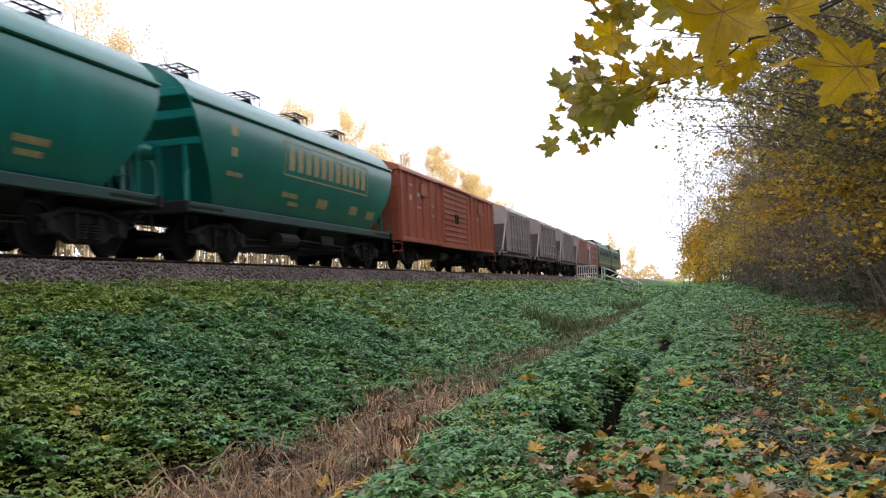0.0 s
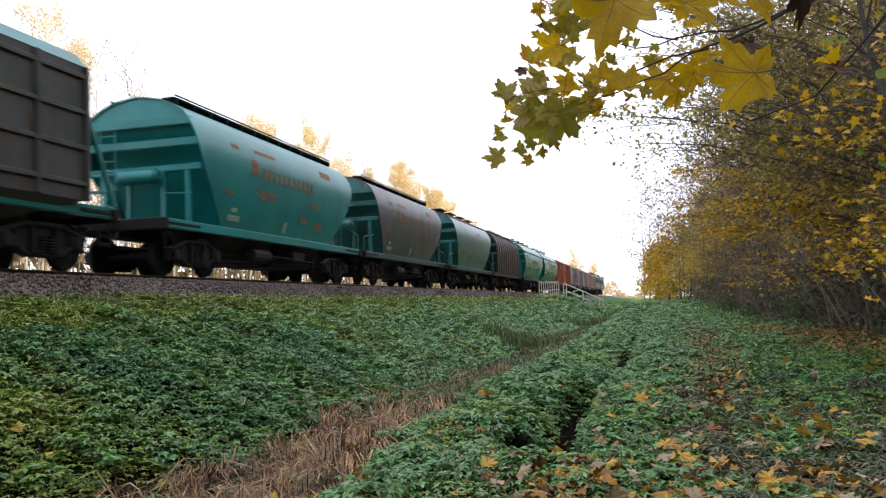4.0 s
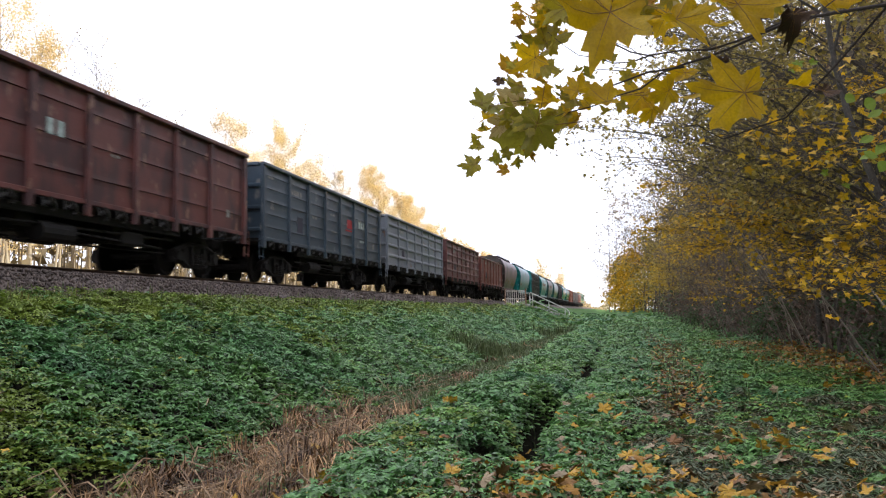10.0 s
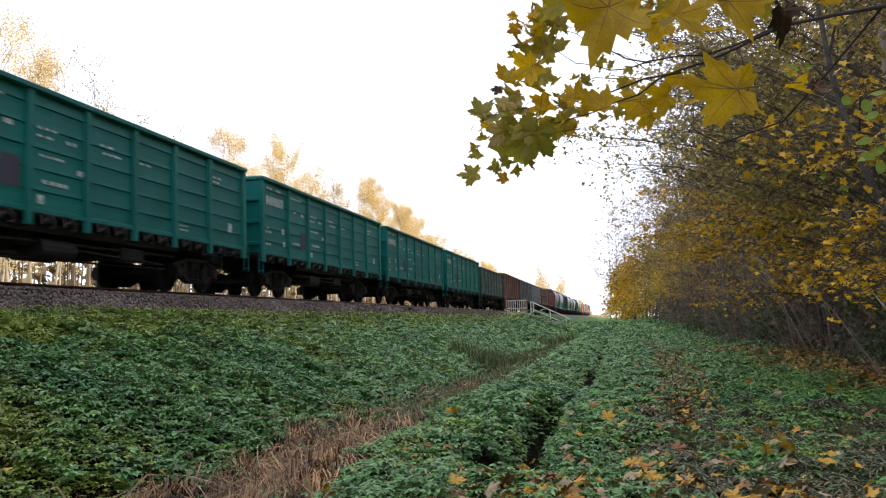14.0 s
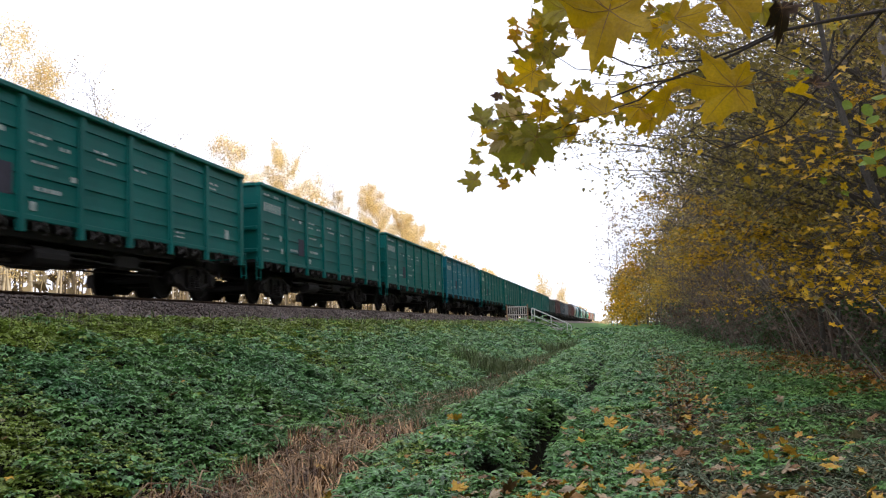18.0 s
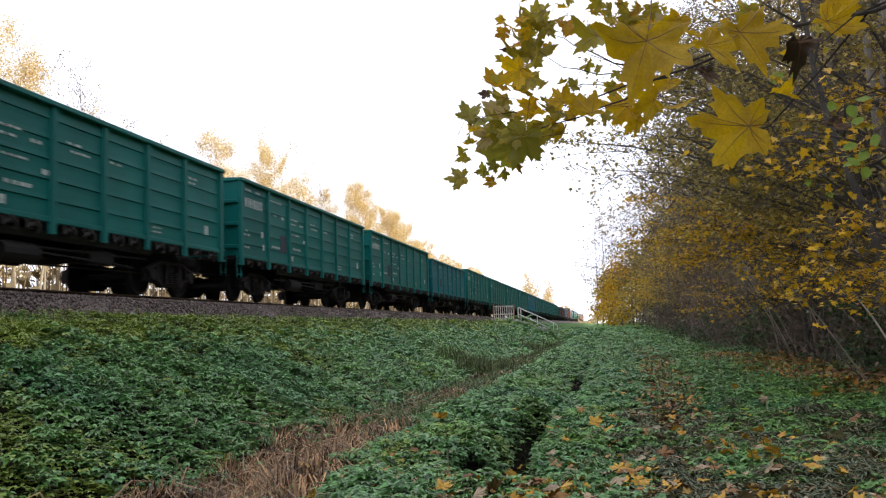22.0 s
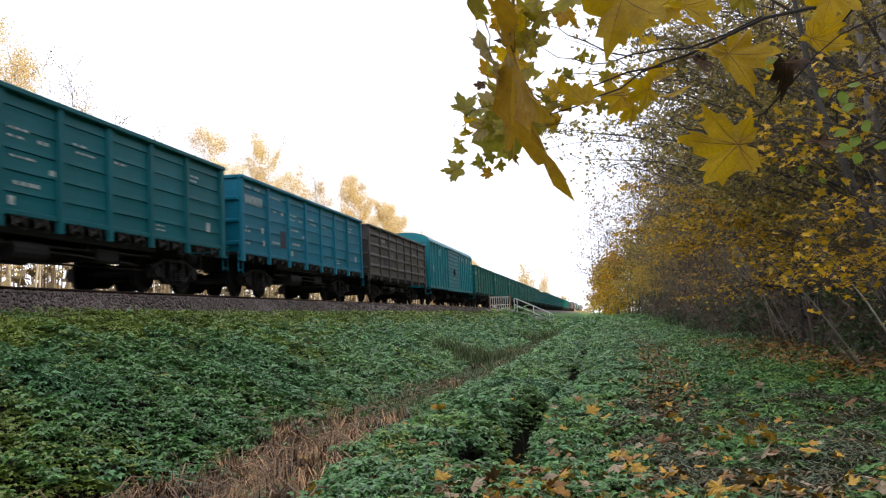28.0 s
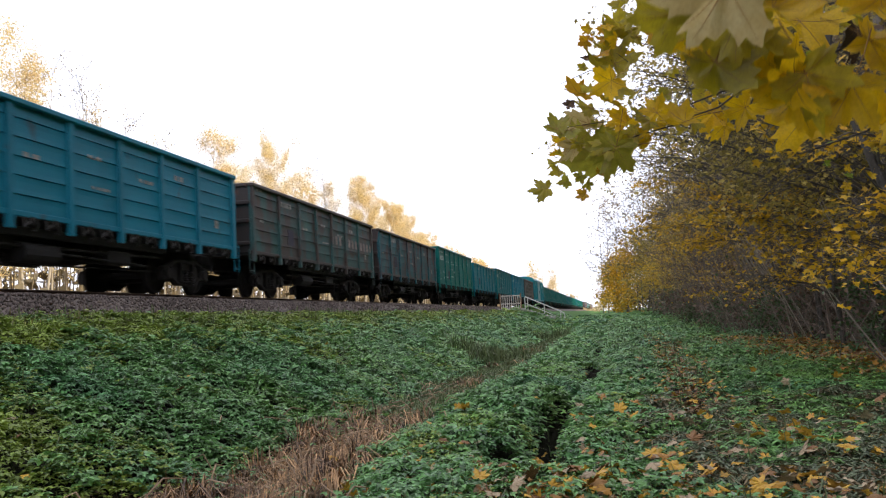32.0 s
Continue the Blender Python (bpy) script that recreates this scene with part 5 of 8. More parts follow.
def turned(base, pos, size, rs, tilt=1.0, droop=0.0):
    """Copies of a small shape at many places, each turned at random: (n, k, 3)."""
    n = len(pos)
    yaw = rs.uniform(0, 2 * math.pi, n)
    pitch = rs.normal(droop, 0.6 * tilt, n)
    roll = rs.normal(0, 0.6 * tilt, n)
    cy, sy, cp, sp, cr, sr = np.cos(yaw), np.sin(yaw), np.cos(pitch), np.sin(pitch), np.cos(roll), np.sin(roll)
    rot = np.empty((n, 3, 3))
    rot[:, 0, 0], rot[:, 0, 1], rot[:, 0, 2] = cy * cr - sy * sp * sr, -sy * cp, cy * sr + sy * sp * cr
    rot[:, 1, 0], rot[:, 1, 1], rot[:, 1, 2] = sy * cr + cy * sp * sr, cy * cp, sy * sr - cy * sp * cr
    rot[:, 2, 0], rot[:, 2, 1], rot[:, 2, 2] = -cp * sr, sp, cp * cr
    return np.einsum("nij,kj->nki", rot, base) * np.asarray(size).reshape(-1, 1, 1) + np.asarray(pos)[:, None]


def limbs(rs, h, spread, n, low=0.25, lean=0.0, r0=None, sub=3, rise=0.55):
    """A tapered trunk with boughs and twigs. Returns the trunk's shape, the boughs' shape and the twigs' tips and midpoints."""
    r0 = r0 or h * 0.012 + 0.03
    trunk, bough, tips = Shape(), Shape(), []
    bend = rs.normal(0, 0.03, (6, 2)).cumsum(0) * h * 0.35
    line = [Vector((bend[i][0] + lean * h * (i / 5) ** 1.5, bend[i][1], h * i / 5)) for i in range(6)]
    line[0] = Vector((0, 0, -0.3))
    trunk.tube(line, [r0 * (1.25 if i == 0 else 1 - 0.18 * i) for i in range(6)], 8)

    def at(f):
        k = min(4, int(f * 5))
        return line[k].lerp(line[k + 1], f * 5 - k)
    for i in range(n):
        f = low + (0.98 - low) * (i + rs.uniform(0, 1)) / n
        a, p = rs.uniform(0, 6.28), at(f)
        ln = spread * (1.15 - f * 0.75) * rs.uniform(0.6, 1.15)
        d = Vector((math.cos(a), math.sin(a), rise * rs.uniform(0.5, 1.5)))
        m, e = p + d * ln * 0.5 + Vector((0, 0, 0.05 * ln)), p + d * ln
        rb = r0 * 0.3 * (1.1 - f * 0.7)
        bough.tube([p, m, e], [rb, rb * 0.6, rb * 0.18], 5)
        tips += [m, e, p.lerp(m, 0.6)]
        for k in range(sub):
            q = p.lerp(e, rs.uniform(0.35, 0.95))
            d2 = (d + Vector(rs.normal(0, 0.6, 3))).normalized()
            e2 = q + d2 * ln * rs.uniform(0.25, 0.5)
            bough.tube([q, q.lerp(e2, 0.5) + Vector((0, 0, 0.03 * ln)), e2], [rb * 0.35, rb * 0.22, rb * 0.09], 4, cap=False)
            tips += [e2, q.lerp(e2, 0.6)]
    return trunk, bough, np.array([tuple(t) for t in tips])


def tree(name, label, category, x, y, h, spread, leaf, leaf_n, leaf_size, bark="bark", n=14, low=0.2, seed=0, blob=0.5, group="", lean=0.0, r0=None, sub=3, rise=0.55, flat=0.6, star=False):
    rs = np.random.default_rng(seed)
    t = thing(name, label, category, group, at=pose(x, y, float(ground_z(x, y))))
    tr, bo, tips = limbs(rs, h, spread, n, low, lean, r0, sub, rise)
    part("trunk", tr, M[bark], t, smooth=True)
    part("branchwork", bo, M[{"bark": "bough_bark", "shrub_bark": "shrub_bark"}.get(bark, "twig")], t)
    if leaf_n:
        if star:                         # leaves stand in sprays on some of the twigs
            tips = tips[rs.permutation(len(tips))[:max(12, len(tips) // 3)]]
        pick = tips[rs.integers(0, len(tips), leaf_n)]
        keep = rs.normal(0, blob, (leaf_n, 3)) * (1, 1, flat)
        shape, pattern = (STAR, STAR_F) if star else (LEAF5, LEAF5_F)
        part("crown", quads("crown", turned(shape, pick + keep, rs.uniform(0.6, 1.4, leaf_n) * leaf_size, rs, 0.75 if star else 1.0, -0.3), len(shape), M[leaf], pattern), None, t)
    return t


rs0 = np.random.default_rng(11)
WOOD = "trees of the wood's edge"


def reaching_tree(x, y, h, reach, leaf, leaf_n, size, seed, label="leaning maple with long thin boughs of sparse olive leaves", thin=1.0, low=0.72, dense=0.1):
    """A tree at the wood's edge whose long boughs hang far out over the meadow: reach lists where they end. Its leaves lie in flat sprays along the boughs' outer halves."""
    rs = np.random.default_rng(seed)
    z0 = float(ground_z(x, y))
    t = thing("tree", label, "tree", WOOD, at=pose(x, y, z0))
    part("trunk", Shape().tube([(0, 0, -0.3), (-0.1, 0.05, h * 0.4), (-0.25, 0.1, h * 0.75), (-0.5, 0.1, h)], [0.11 * thin, 0.085 * thin, 0.05 * thin, 0.015], 9), M["bark" if thin > 0.9 else "dark_bark"], t, smooth=True)
    bough, tips = Shape(), []
    for ex, ey, ez in reach:
        e = Vector((ex - x, ey - y, ez - z0))
        p = Vector((-0.15, 0.06, max(0.3, ez * low - (0.6 if low < 0.8 else 0.0))))
        m = p.lerp(e, 0.5) + Vector((0, 0, 0.3))
        k = 0.6 + 0.4 * thin
        bough.tube([p, p.lerp(m, 0.5) + Vector((0, 0, 0.1)), m, m.lerp(e, 0.5) + Vector((0, 0, 0.12)), e], [0.034 * k, 0.026 * k, 0.018 * k, 0.011 * k, 0.003], 5)
        for k in range(26):
            f = rs.uniform(0.25, 1.0)
            q = (p.lerp(m, f * 2) if f < 0.5 else m.lerp(e, f * 2 - 1))
            d = Vector((e.x - p.x, e.y - p.y, 0)).normalized() * 0.5 + Vector(rs.normal(0, 0.5, 3)) * (0.8 if dense >= 0.1 else 0.6)
            if dense < 0.1:
                d.z *= 0.35
            e2 = q + d * rs.uniform(0.3, 0.95)
            bough.tube([q, q.lerp(e2, 0.5) + Vector((0, 0, 0.05)), e2], [0.007, 0.005, 0.002], 4, cap=False)
            for w in range(3):
                r = q.lerp(e2, rs.uniform(0.3, 1.0))
                e3 = r + Vector(rs.normal(0, 0.2, 3)) * (1.0 if dense >= 0.1 else 0.6)
                bough.tube([r, e3], [0.004, 0.002], 4, cap=False)
                tips += [e3, e2]
    part("branchwork", bough, M["bough_bark"], t)
    tips = np.array([tuple(p) for p in tips])
    pick = tips[rs.integers(0, len(tips), leaf_n)] + rs.normal(0, dense, (leaf_n, 3)) * (1, 1, 0.6)
    part("crown", quads("crown", turned(STAR, pick, rs.uniform(0.6, 1.3, leaf_n) * size, rs, 0.9 if dense >= 0.1 else 0.6, -0.3), len(STAR), M[leaf], STAR_F), None, t)


reaching_tree(4.9, 15.2, 9.0, ((-0.7, 14.2, 4.3), (0.3, 15.5, 5.2), (0.2, 14.0, 6.0), (1.4, 14.6, 4.2), (1.2, 16.5, 6.4), (2.4, 14.0, 5.2), (2.6, 15.6, 3.4)), "tree_olive", 3300, 0.07, 91)
reaching_tree(5.3, 20.5, 11.0, ((0.4, 19.5, 5.6), (1.4, 21.0, 7.4), (1.7, 19.6, 4.4), (2.6, 21.5, 6.0), (3.0, 20.0, 3.2), (2.9, 22.4, 8.2)), "tree_olive", 2200, 0.08, 92)
reaching_tree(4.7, 12.4, 7.5, ((2.0, 11.8, 5.2), (2.6, 12.6, 4.0), (2.3, 13.4, 3.0), (3.0, 11.6, 5.8), (3.4, 12.9, 2.2), (1.3, 11.6, 4.7)), "tree_olive", 2600, 0.075, 93)
reaching_tree(4.8, 13.8, 8.5, ((0.04, 12.5, 3.83), (0.44, 12.8, 4.6), (0.8, 12.2, 5.15), (-0.15, 13.2, 3.59), (0.62, 12.0, 3.85), (0.39, 13.0, 5.54), (1.11, 11.6, 4.38)), "tree_olive", 3200, 0.06, 94)
SPRAY = "slim maple at the wood's edge with flat sprays of yellow leaves"
# yellow maples of the edge, each with a few long boughs that end in layered sprays
for q, (x, y, h, reach, n, size) in enumerate((
        (4.7, 16.4, 6.0, ((1.75, 15.7, 2.75), (2.2, 15.4, 2.6), (2.6, 16.2, 2.35), (2.7, 15.5, 3.0)), 1000, 0.08),
        (4.6, 20.4, 6.5, ((1.7, 19.6, 3.2), (1.8, 20.2, 2.6), (2.5, 19.6, 3.6)), 850, 0.085),
        (4.9, 26.6, 8.0, ((0.8, 25.6, 3.5), (1.2, 26.2, 3.9), (1.9, 25.4, 3.0), (1.2, 24.6, 4.7)), 1500, 0.085),
        (4.3, 13.6, 4.6, ((2.35, 12.8, 1.85), (2.7, 13.6, 2.1), (3.1, 12.9, 1.7)), 560, 0.075),
        (3.9, 9.6, 5.2, ((1.45, 7.9, 2.75), (1.85, 8.7, 2.65), (2.2, 8.4, 3.3)), 300, 0.085),
        (3.9, 8.8, 3.6, ((2.15, 8.1, 1.95), (2.2, 8.4, 1.6), (2.4, 8.9, 1.35), (2.6, 9.6, 1.45)), 620, 0.072),
        (4.5, 18.3, 4.0, ((2.35, 17.9, 1.35), (2.9, 17.5, 1.6)), 300, 0.075))):
    reaching_tree(x, y, h, reach, "tree_yellow", n, size, 930 + q, SPRAY, 0.55, 0.85, 0.06)
LABELS = {"tree_yellow": "broadleaf tree with yellow autumn leaves", "tree_olive": "broadleaf tree with thin olive leaves", "tree_brown": "half-bare tree with brownish leaves"}
for i in range(36):                      # first row of the wood, its low boughs reaching over the meadow
    y = 15 + i * 3.4 + rs0.uniform(-1, 1)
    x = 5.7 + rs0.uniform(-0.6, 1.0) + 0.01 * y
    far = y > 50
    leaf = ("tree_yellow", "tree_olive", "tree_brown", "tree_yellow", "tree_olive")[i % 5] if far else ("tree_olive", "tree_brown", "tree_olive", "tree_olive", "tree_brown")[i % 5]
    h = rs0.uniform(6, 10)
    tree("tree", LABELS[leaf], "tree", x, y, h, 4.2, leaf, 3600 if far else 1500, 0.095 if far else 0.08, seed=100 + i, group=WOOD, n=15, low=0.2, blob=0.32, sub=5 if far else 10, flat=0.14, rise=0.3, star=y < 45)
for i, (x, y, h, leaf) in enumerate(((6.4, 18, 12, "tree_olive"), (6.0, 22.5, 13, "tree_brown"), (6.8, 26, 15, "tree_olive"), (6.2, 30, 14, "tree_brown"), (6.6, 35, 15, "tree_olive"), (7.0, 42, 16, "tree_brown"))):
    tree("tree", "tall maple whose boughs reach far over the meadow", "tree", x, y, h, 6.0, leaf, 4200, 0.085, seed=160 + i, group=WOOD, n=28, low=0.3, blob=0.36, sub=10, flat=0.2, rise=0.35, star=True)
for i in range(30):                      # taller trees behind, thin against the sky
    y = 14 + i * 4.6 + rs0.uniform(-1.5, 1.5)
    x = 9.0 + rs0.uniform(-1.0, 2.5)
    leaf = ("tree_olive", "tree_brown", "tree_olive", "tree_yellow")[i % 4]
    far = y > 60
    tree("tree", "tall tree with sparse olive-brown autumn crown", "tree", x, y, rs0.uniform(14, 19), 5.2, leaf, 1500 if far else 4200, 0.2 if far else 0.105, seed=200 + i, group=WOOD, n=22, low=0.12, blob=0.5, sub=8 if not far else 4, flat=0.4)
for i in range(40):                      # wood added behind, also beside and behind the eye, mostly unseen, to block sun
    y = -60 + i * 6.0 + rs0.uniform(-2, 2)
    x = 17 + rs0.uniform(-2.5, 4)
    tree("tree", "tall tree inside the wood with brown-olive crown", "tree", x, y, rs0.uniform(17, 21), 5.0, ("tree_olive", "tree_brown")[i % 2], 1500, 0.65, seed=300 + i, group=WOOD, n=14, low=0.06, blob=1.3, sub=2)
# dense mass, largely unseen, added to keep the low sun off train and meadow
deep = thing("deep_wood", "dense brown-olive depth of the wood", "wood", kind="stuff")
n = 74000
dx, dy = rs0.uniform(18, 30, n), rs0.uniform(-110, 260, n)
dz = rs0.uniform(0, 1, n) * (22.5 + 1.5 * np.sin(dy * 0.2))
part("foliage", quads("deep_foliage", turned(LEAF5, np.stack([dx, dy, dz], 1), rs0.uniform(1.2, 2.2, n), rs0), 4, M["bare_wood"], LEAF5_F), None, deep)
for i in range(28):                      # bare undergrowth under the edge
    y = 14 + i * 3.4 + rs0.uniform(-1, 1)
    x = 5.2 + rs0.uniform(-0.5, 0.7) + 0.012 * y
    rs = np.random.default_rng(400 + i)
    t = thing("shrub", "brown leggy shrub with bare twigs and few leaves", "shrub", "undergrowth", at=pose(x, y, float(ground_z(x, y))))
    st, rods = Shape(), Shape()
    tips = []
    for q in range(44 if y < 50 else 18):
        a, ln = rs.uniform(0, 6.28), rs.uniform(0.8, 3.2)
        k2 = rs.uniform(0.3, 1.5)
        d = Vector((math.cos(a) * k2, math.sin(a) * k2, 1.0)).normalized()
        b = Vector((rs.normal(0, 0.5), rs.normal(0, 0.9), -0.05))
        m, e = b + d * ln * 0.5 + Vector((0, 0, 0.1)), b + d * ln + Vector((d.x * 0.4, d.y * 0.4, -0.1))
        st.tube([b, m, e], [0.016, 0.01, 0.003], 5, cap=False)
        tips += [m, e]
        for w in range(6):
            p = b.lerp(e, rs.uniform(0.2, 0.95))
            e2 = p + Vector(rs.normal(0, 0.4, 3)) + Vector((0, 0, 0.15))
            st.tube([p, e2], [0.008, 0.003], 4, cap=False)
            tips.append(e2)
    for q in range(6 if y < 34 else 0):   # long dry rods that lean out of the thicket
        b = Vector((rs.uniform(-1.1, 0.2), rs.normal(0, 1.0), -0.05))
        e = b + Vector((-rs.uniform(0.5, 1.6), rs.normal(-0.5, 0.6), rs.uniform(2.0, 3.4)))
        rods.tube([b, b.lerp(e, 0.5) + Vector((0, 0, 0.12)), e], [0.016, 0.012, 0.004], 5, cap=False)
        for w in range(4):
            p = b.lerp(e, rs.uniform(0.4, 0.95))
            rods.tube([p, p + Vector((-0.3, rs.normal(0, 0.3), rs.uniform(0.2, 0.6)))], [0.007, 0.003], 4, cap=False)
    part("stem_tangle", st, M["shrub_bark"], t)
    if rods.v:
        part("dry_cane", rods, M["stem"], t, "pale dry leaning canes")
    tips = np.array([tuple(p) for p in tips])
    nl = 700 if y < 50 else 400
    part("foliage", quads("foliage", turned(LEAF5, tips[rs.integers(0, len(tips), nl)] + rs.normal(0, 0.35, (nl, 3)), rs.uniform(0.05, 0.12, nl) * (1 if y < 50 else 1.8), rs), 4, M["shrub_green" if i % 6 == 4 else "shrub_brown"], LEAF5_F), None, t)

for i in range(13):                      # tall bare shrubs in front of the trunks
    y = 16.5 + i * 3.3 + rs0.uniform(-0.8, 0.8)
    tree("bare_shrub", "tall bare shrub with fine greyish brown twigs", "shrub", 4.9 + rs0.uniform(-0.3, 0.5), y, rs0.uniform(3.6, 5.6), 2.3, "shrub_brown", 260, 0.07, bark="shrub_bark", seed=760 + i, group="bare shrubs at the wood's edge", n=26, low=0.08, sub=13, rise=1.0, blob=0.2, r0=0.035)
for i in range(5):                       # low green bushes at the wood's foot
    x, y = ((4.45, 16.0), (4.7, 14.4), (4.2, 22.5), (4.0, 33), (4.2, 45))[i]
    tree("bush", "low green bush at the foot of the wood", "bush", x, y, rs0.uniform(0.9, 1.5), 0.8, "shrub_green", 900, 0.07, seed=640 + i, group="bushes at the wood's foot", n=10, low=0.1, blob=0.16, sub=4, r0=0.018)
for i in range(7):                       # a bright leafy spray here and there low on the edge
    x, y = 5.0 + rs0.uniform(-0.4, 0.4), 17 + i * 5 + rs0.uniform(-1, 1)
    tree("sapling", "young maple sapling with flat sprays of yellow leaves", "tree", x, y, rs0.uniform(2.6, 4.2), 1.7, "tree_yellow", 260, 0.085, seed=660 + i, group="saplings", n=9, low=0.35, blob=0.22, sub=4, flat=0.1, rise=0.12, r0=0.03, star=True)
for i, (x, y, h, leaf, ln) in enumerate(((1.5, 172, 9.5, "tree_yellow", 3400), (2.2, 158, 9.5, "tree_olive", 3400), (3.3, 138, 9.0, "tree_yellow", 3200), (4.5, 120, 9.5, "tree_yellow", 2600), (4.8, 104, 10, "tree_olive", 1800))):
    tree("tree", "broad yellow tree at the far end of the wood", "tree", x, y, h, 3.2, leaf, ln, 0.34, seed=680 + i, group=WOOD, n=18, low=0.02, blob=0.8, sub=4, rise=0.35)
for i, (x, y, h) in enumerate(((-0.6, 176, 23), (0.4, 162, 22), (1.9, 148, 20), (3.2, 128, 18), (4.4, 108, 17), (4.6, 90, 16), (4.8, 76, 14), (5.9, 42, 11.5), (5.7, 50, 12), (5.5, 58, 11.5), (5.3, 66, 12.5))):
    tree("bare_tree", "almost bare tree with fine drooping twigs", "tree", x, y, h, 5.4, "tree_brown", 350, 0.1 + 0.0012 * y, seed=700 + i, group="bare trees at the wood's edge", n=32, low=0.25, sub=15, rise=0.6, blob=0.5, r0=0.05 + 0.0002 * y)
# ---- birches in the sun beyond the track
BIRCH = "birches beyond the track"
GOLD = "slender birch with white trunk and golden autumn leaves"
for i, (y, h, spread, leaves) in enumerate(((42.2, 18.8, 1.5, 1500), (45.5, 17.8, 1.9, 4200), (55.6, 17.9, 1.1, 420), (71, 17.6, 2.0, 3800), (77, 16.0, 1.8, 1600), (83, 18.6, 2.1, 2600), (87.5, 19.5, 2.4, 3600), (92.5, 17.0, 2.2, 3000),
                                             (110, 19.2, 2.2, 1800), (118.4, 20.9, 2.4, 4800), (123, 19.6, 2.4, 3600), (135, 19.0, 2.6, 4200), (142, 18.2, 2.6, 3600), (150, 18.6, 2.6, 3800))):
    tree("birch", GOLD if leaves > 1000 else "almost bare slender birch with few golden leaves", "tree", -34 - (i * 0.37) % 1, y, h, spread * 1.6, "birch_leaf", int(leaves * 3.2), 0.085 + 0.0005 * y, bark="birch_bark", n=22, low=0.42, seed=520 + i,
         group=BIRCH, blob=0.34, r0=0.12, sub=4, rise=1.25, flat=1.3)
for i, (y, h) in enumerate(((48.5, 18.6), (51, 18.8), (54, 17.6), (58.5, 17.4), (63, 16.2), (102.8, 21.2), (105.5, 19.0))):
    tree("bare_birch", "bare grey birch with fine upright twigs", "tree", -35, y, h, 2.2, "tree_brown", 620, 0.1, bark="birch_bark", n=26, low=0.4, seed=560 + i, group=BIRCH, blob=0.3, r0=0.09, sub=8, rise=1.4)
for i, (x, y, h) in enumerate(((-25, 305, 16.5), (-26, 318, 12.5), (-25, 424, 21.5), (-27, 436, 16))):
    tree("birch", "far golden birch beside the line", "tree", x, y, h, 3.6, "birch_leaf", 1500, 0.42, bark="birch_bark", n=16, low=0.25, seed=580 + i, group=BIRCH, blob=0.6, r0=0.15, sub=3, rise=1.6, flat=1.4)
birch_protos = []
for i in range(6):                       # the lower birches of the strip, and the taller ones far along it
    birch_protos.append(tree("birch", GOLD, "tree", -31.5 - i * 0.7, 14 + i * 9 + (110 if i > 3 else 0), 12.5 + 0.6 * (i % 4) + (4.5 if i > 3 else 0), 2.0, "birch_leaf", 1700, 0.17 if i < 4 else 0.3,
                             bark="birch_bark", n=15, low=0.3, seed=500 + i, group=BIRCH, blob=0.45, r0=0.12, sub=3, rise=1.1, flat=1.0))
for i in range(112):
    tall = i % 3 == 0
    y = 160 + 150 * rs0.uniform(0, 1) if tall else 14 + 150 * rs0.uniform(0, 1) ** 0.9
    x = -31 - abs(rs0.normal(0, 5)) - (y > 120) * 4
    copy_thing(birch_protos[4 + i % 2 if tall else i % 4], pose(x, y, float(ground_z(x, y)) - 0.05, 0, 0, rs0.uniform(0, 360)))

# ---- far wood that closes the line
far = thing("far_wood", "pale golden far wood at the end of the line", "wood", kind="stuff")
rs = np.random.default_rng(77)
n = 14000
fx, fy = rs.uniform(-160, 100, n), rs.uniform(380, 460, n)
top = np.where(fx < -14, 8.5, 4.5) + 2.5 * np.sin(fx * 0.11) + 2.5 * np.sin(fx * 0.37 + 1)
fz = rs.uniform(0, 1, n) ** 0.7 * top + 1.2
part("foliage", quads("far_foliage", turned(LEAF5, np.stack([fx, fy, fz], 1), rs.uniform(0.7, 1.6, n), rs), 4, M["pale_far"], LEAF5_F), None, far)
thicket = thing("far_thicket", "sunlit pale trunks and thicket behind the birches", "thicket", kind="stuff")
n = 14000
fx, fy = rs.uniform(-75, -40, n), rs.uniform(0, 330, n)
fz = rs.uniform(0, 1, n) ** 1.6 * 8 + 0.4
part("foliage", quads("thicket_foliage", turned(LEAF5, np.stack([fx, fy, fz], 1), rs.uniform(0.6, 1.4, n), rs), 4, M["scrub"], LEAF5_F), None, thicket)
n = 1000
fx, fy = rs.uniform(-60, -33, n), rs.uniform(5, 200, n)
fr, fl = rs.uniform(0.05, 0.13, n), rs.normal(0, 0.35, (n, 2))
ring = np.array([(0, 1), (0.87, -0.5), (-0.87, -0.5)])
stem = np.empty((n, 6, 3))
for k in range(6):
    stem[:, k, 0] = fx + ring[k % 3][0] * fr * (1 if k < 3 else 0.5) + (fl[:, 0] if k > 2 else 0)
    stem[:, k, 1] = fy + ring[k % 3][1] * fr * (1 if k < 3 else 0.5) + (fl[:, 1] if k > 2 else 0)
    stem[:, k, 2] = 0.4 if k < 3 else 8.5
n = 17000
sx_, sy_ = rs.uniform(-50, -25, n), rs.uniform(2, 210, n)
scrub = np.stack([sx_, sy_, 0.6 + rs.uniform(0, 1, n) ** 1.7 * 3.2], 1)
part("scrub", quads("dry_scrub", turned(LEAF5, scrub, rs.uniform(0.2, 0.6, n), rs), 4, M["scrub"], LEAF5_F), None, thicket)
part("stems", quads("thicket_stems", stem, 6, M["tan_stem"], [(0, 1, 4, 3), (1, 2, 5, 4), (2, 0, 3, 5)]), None, thicket)

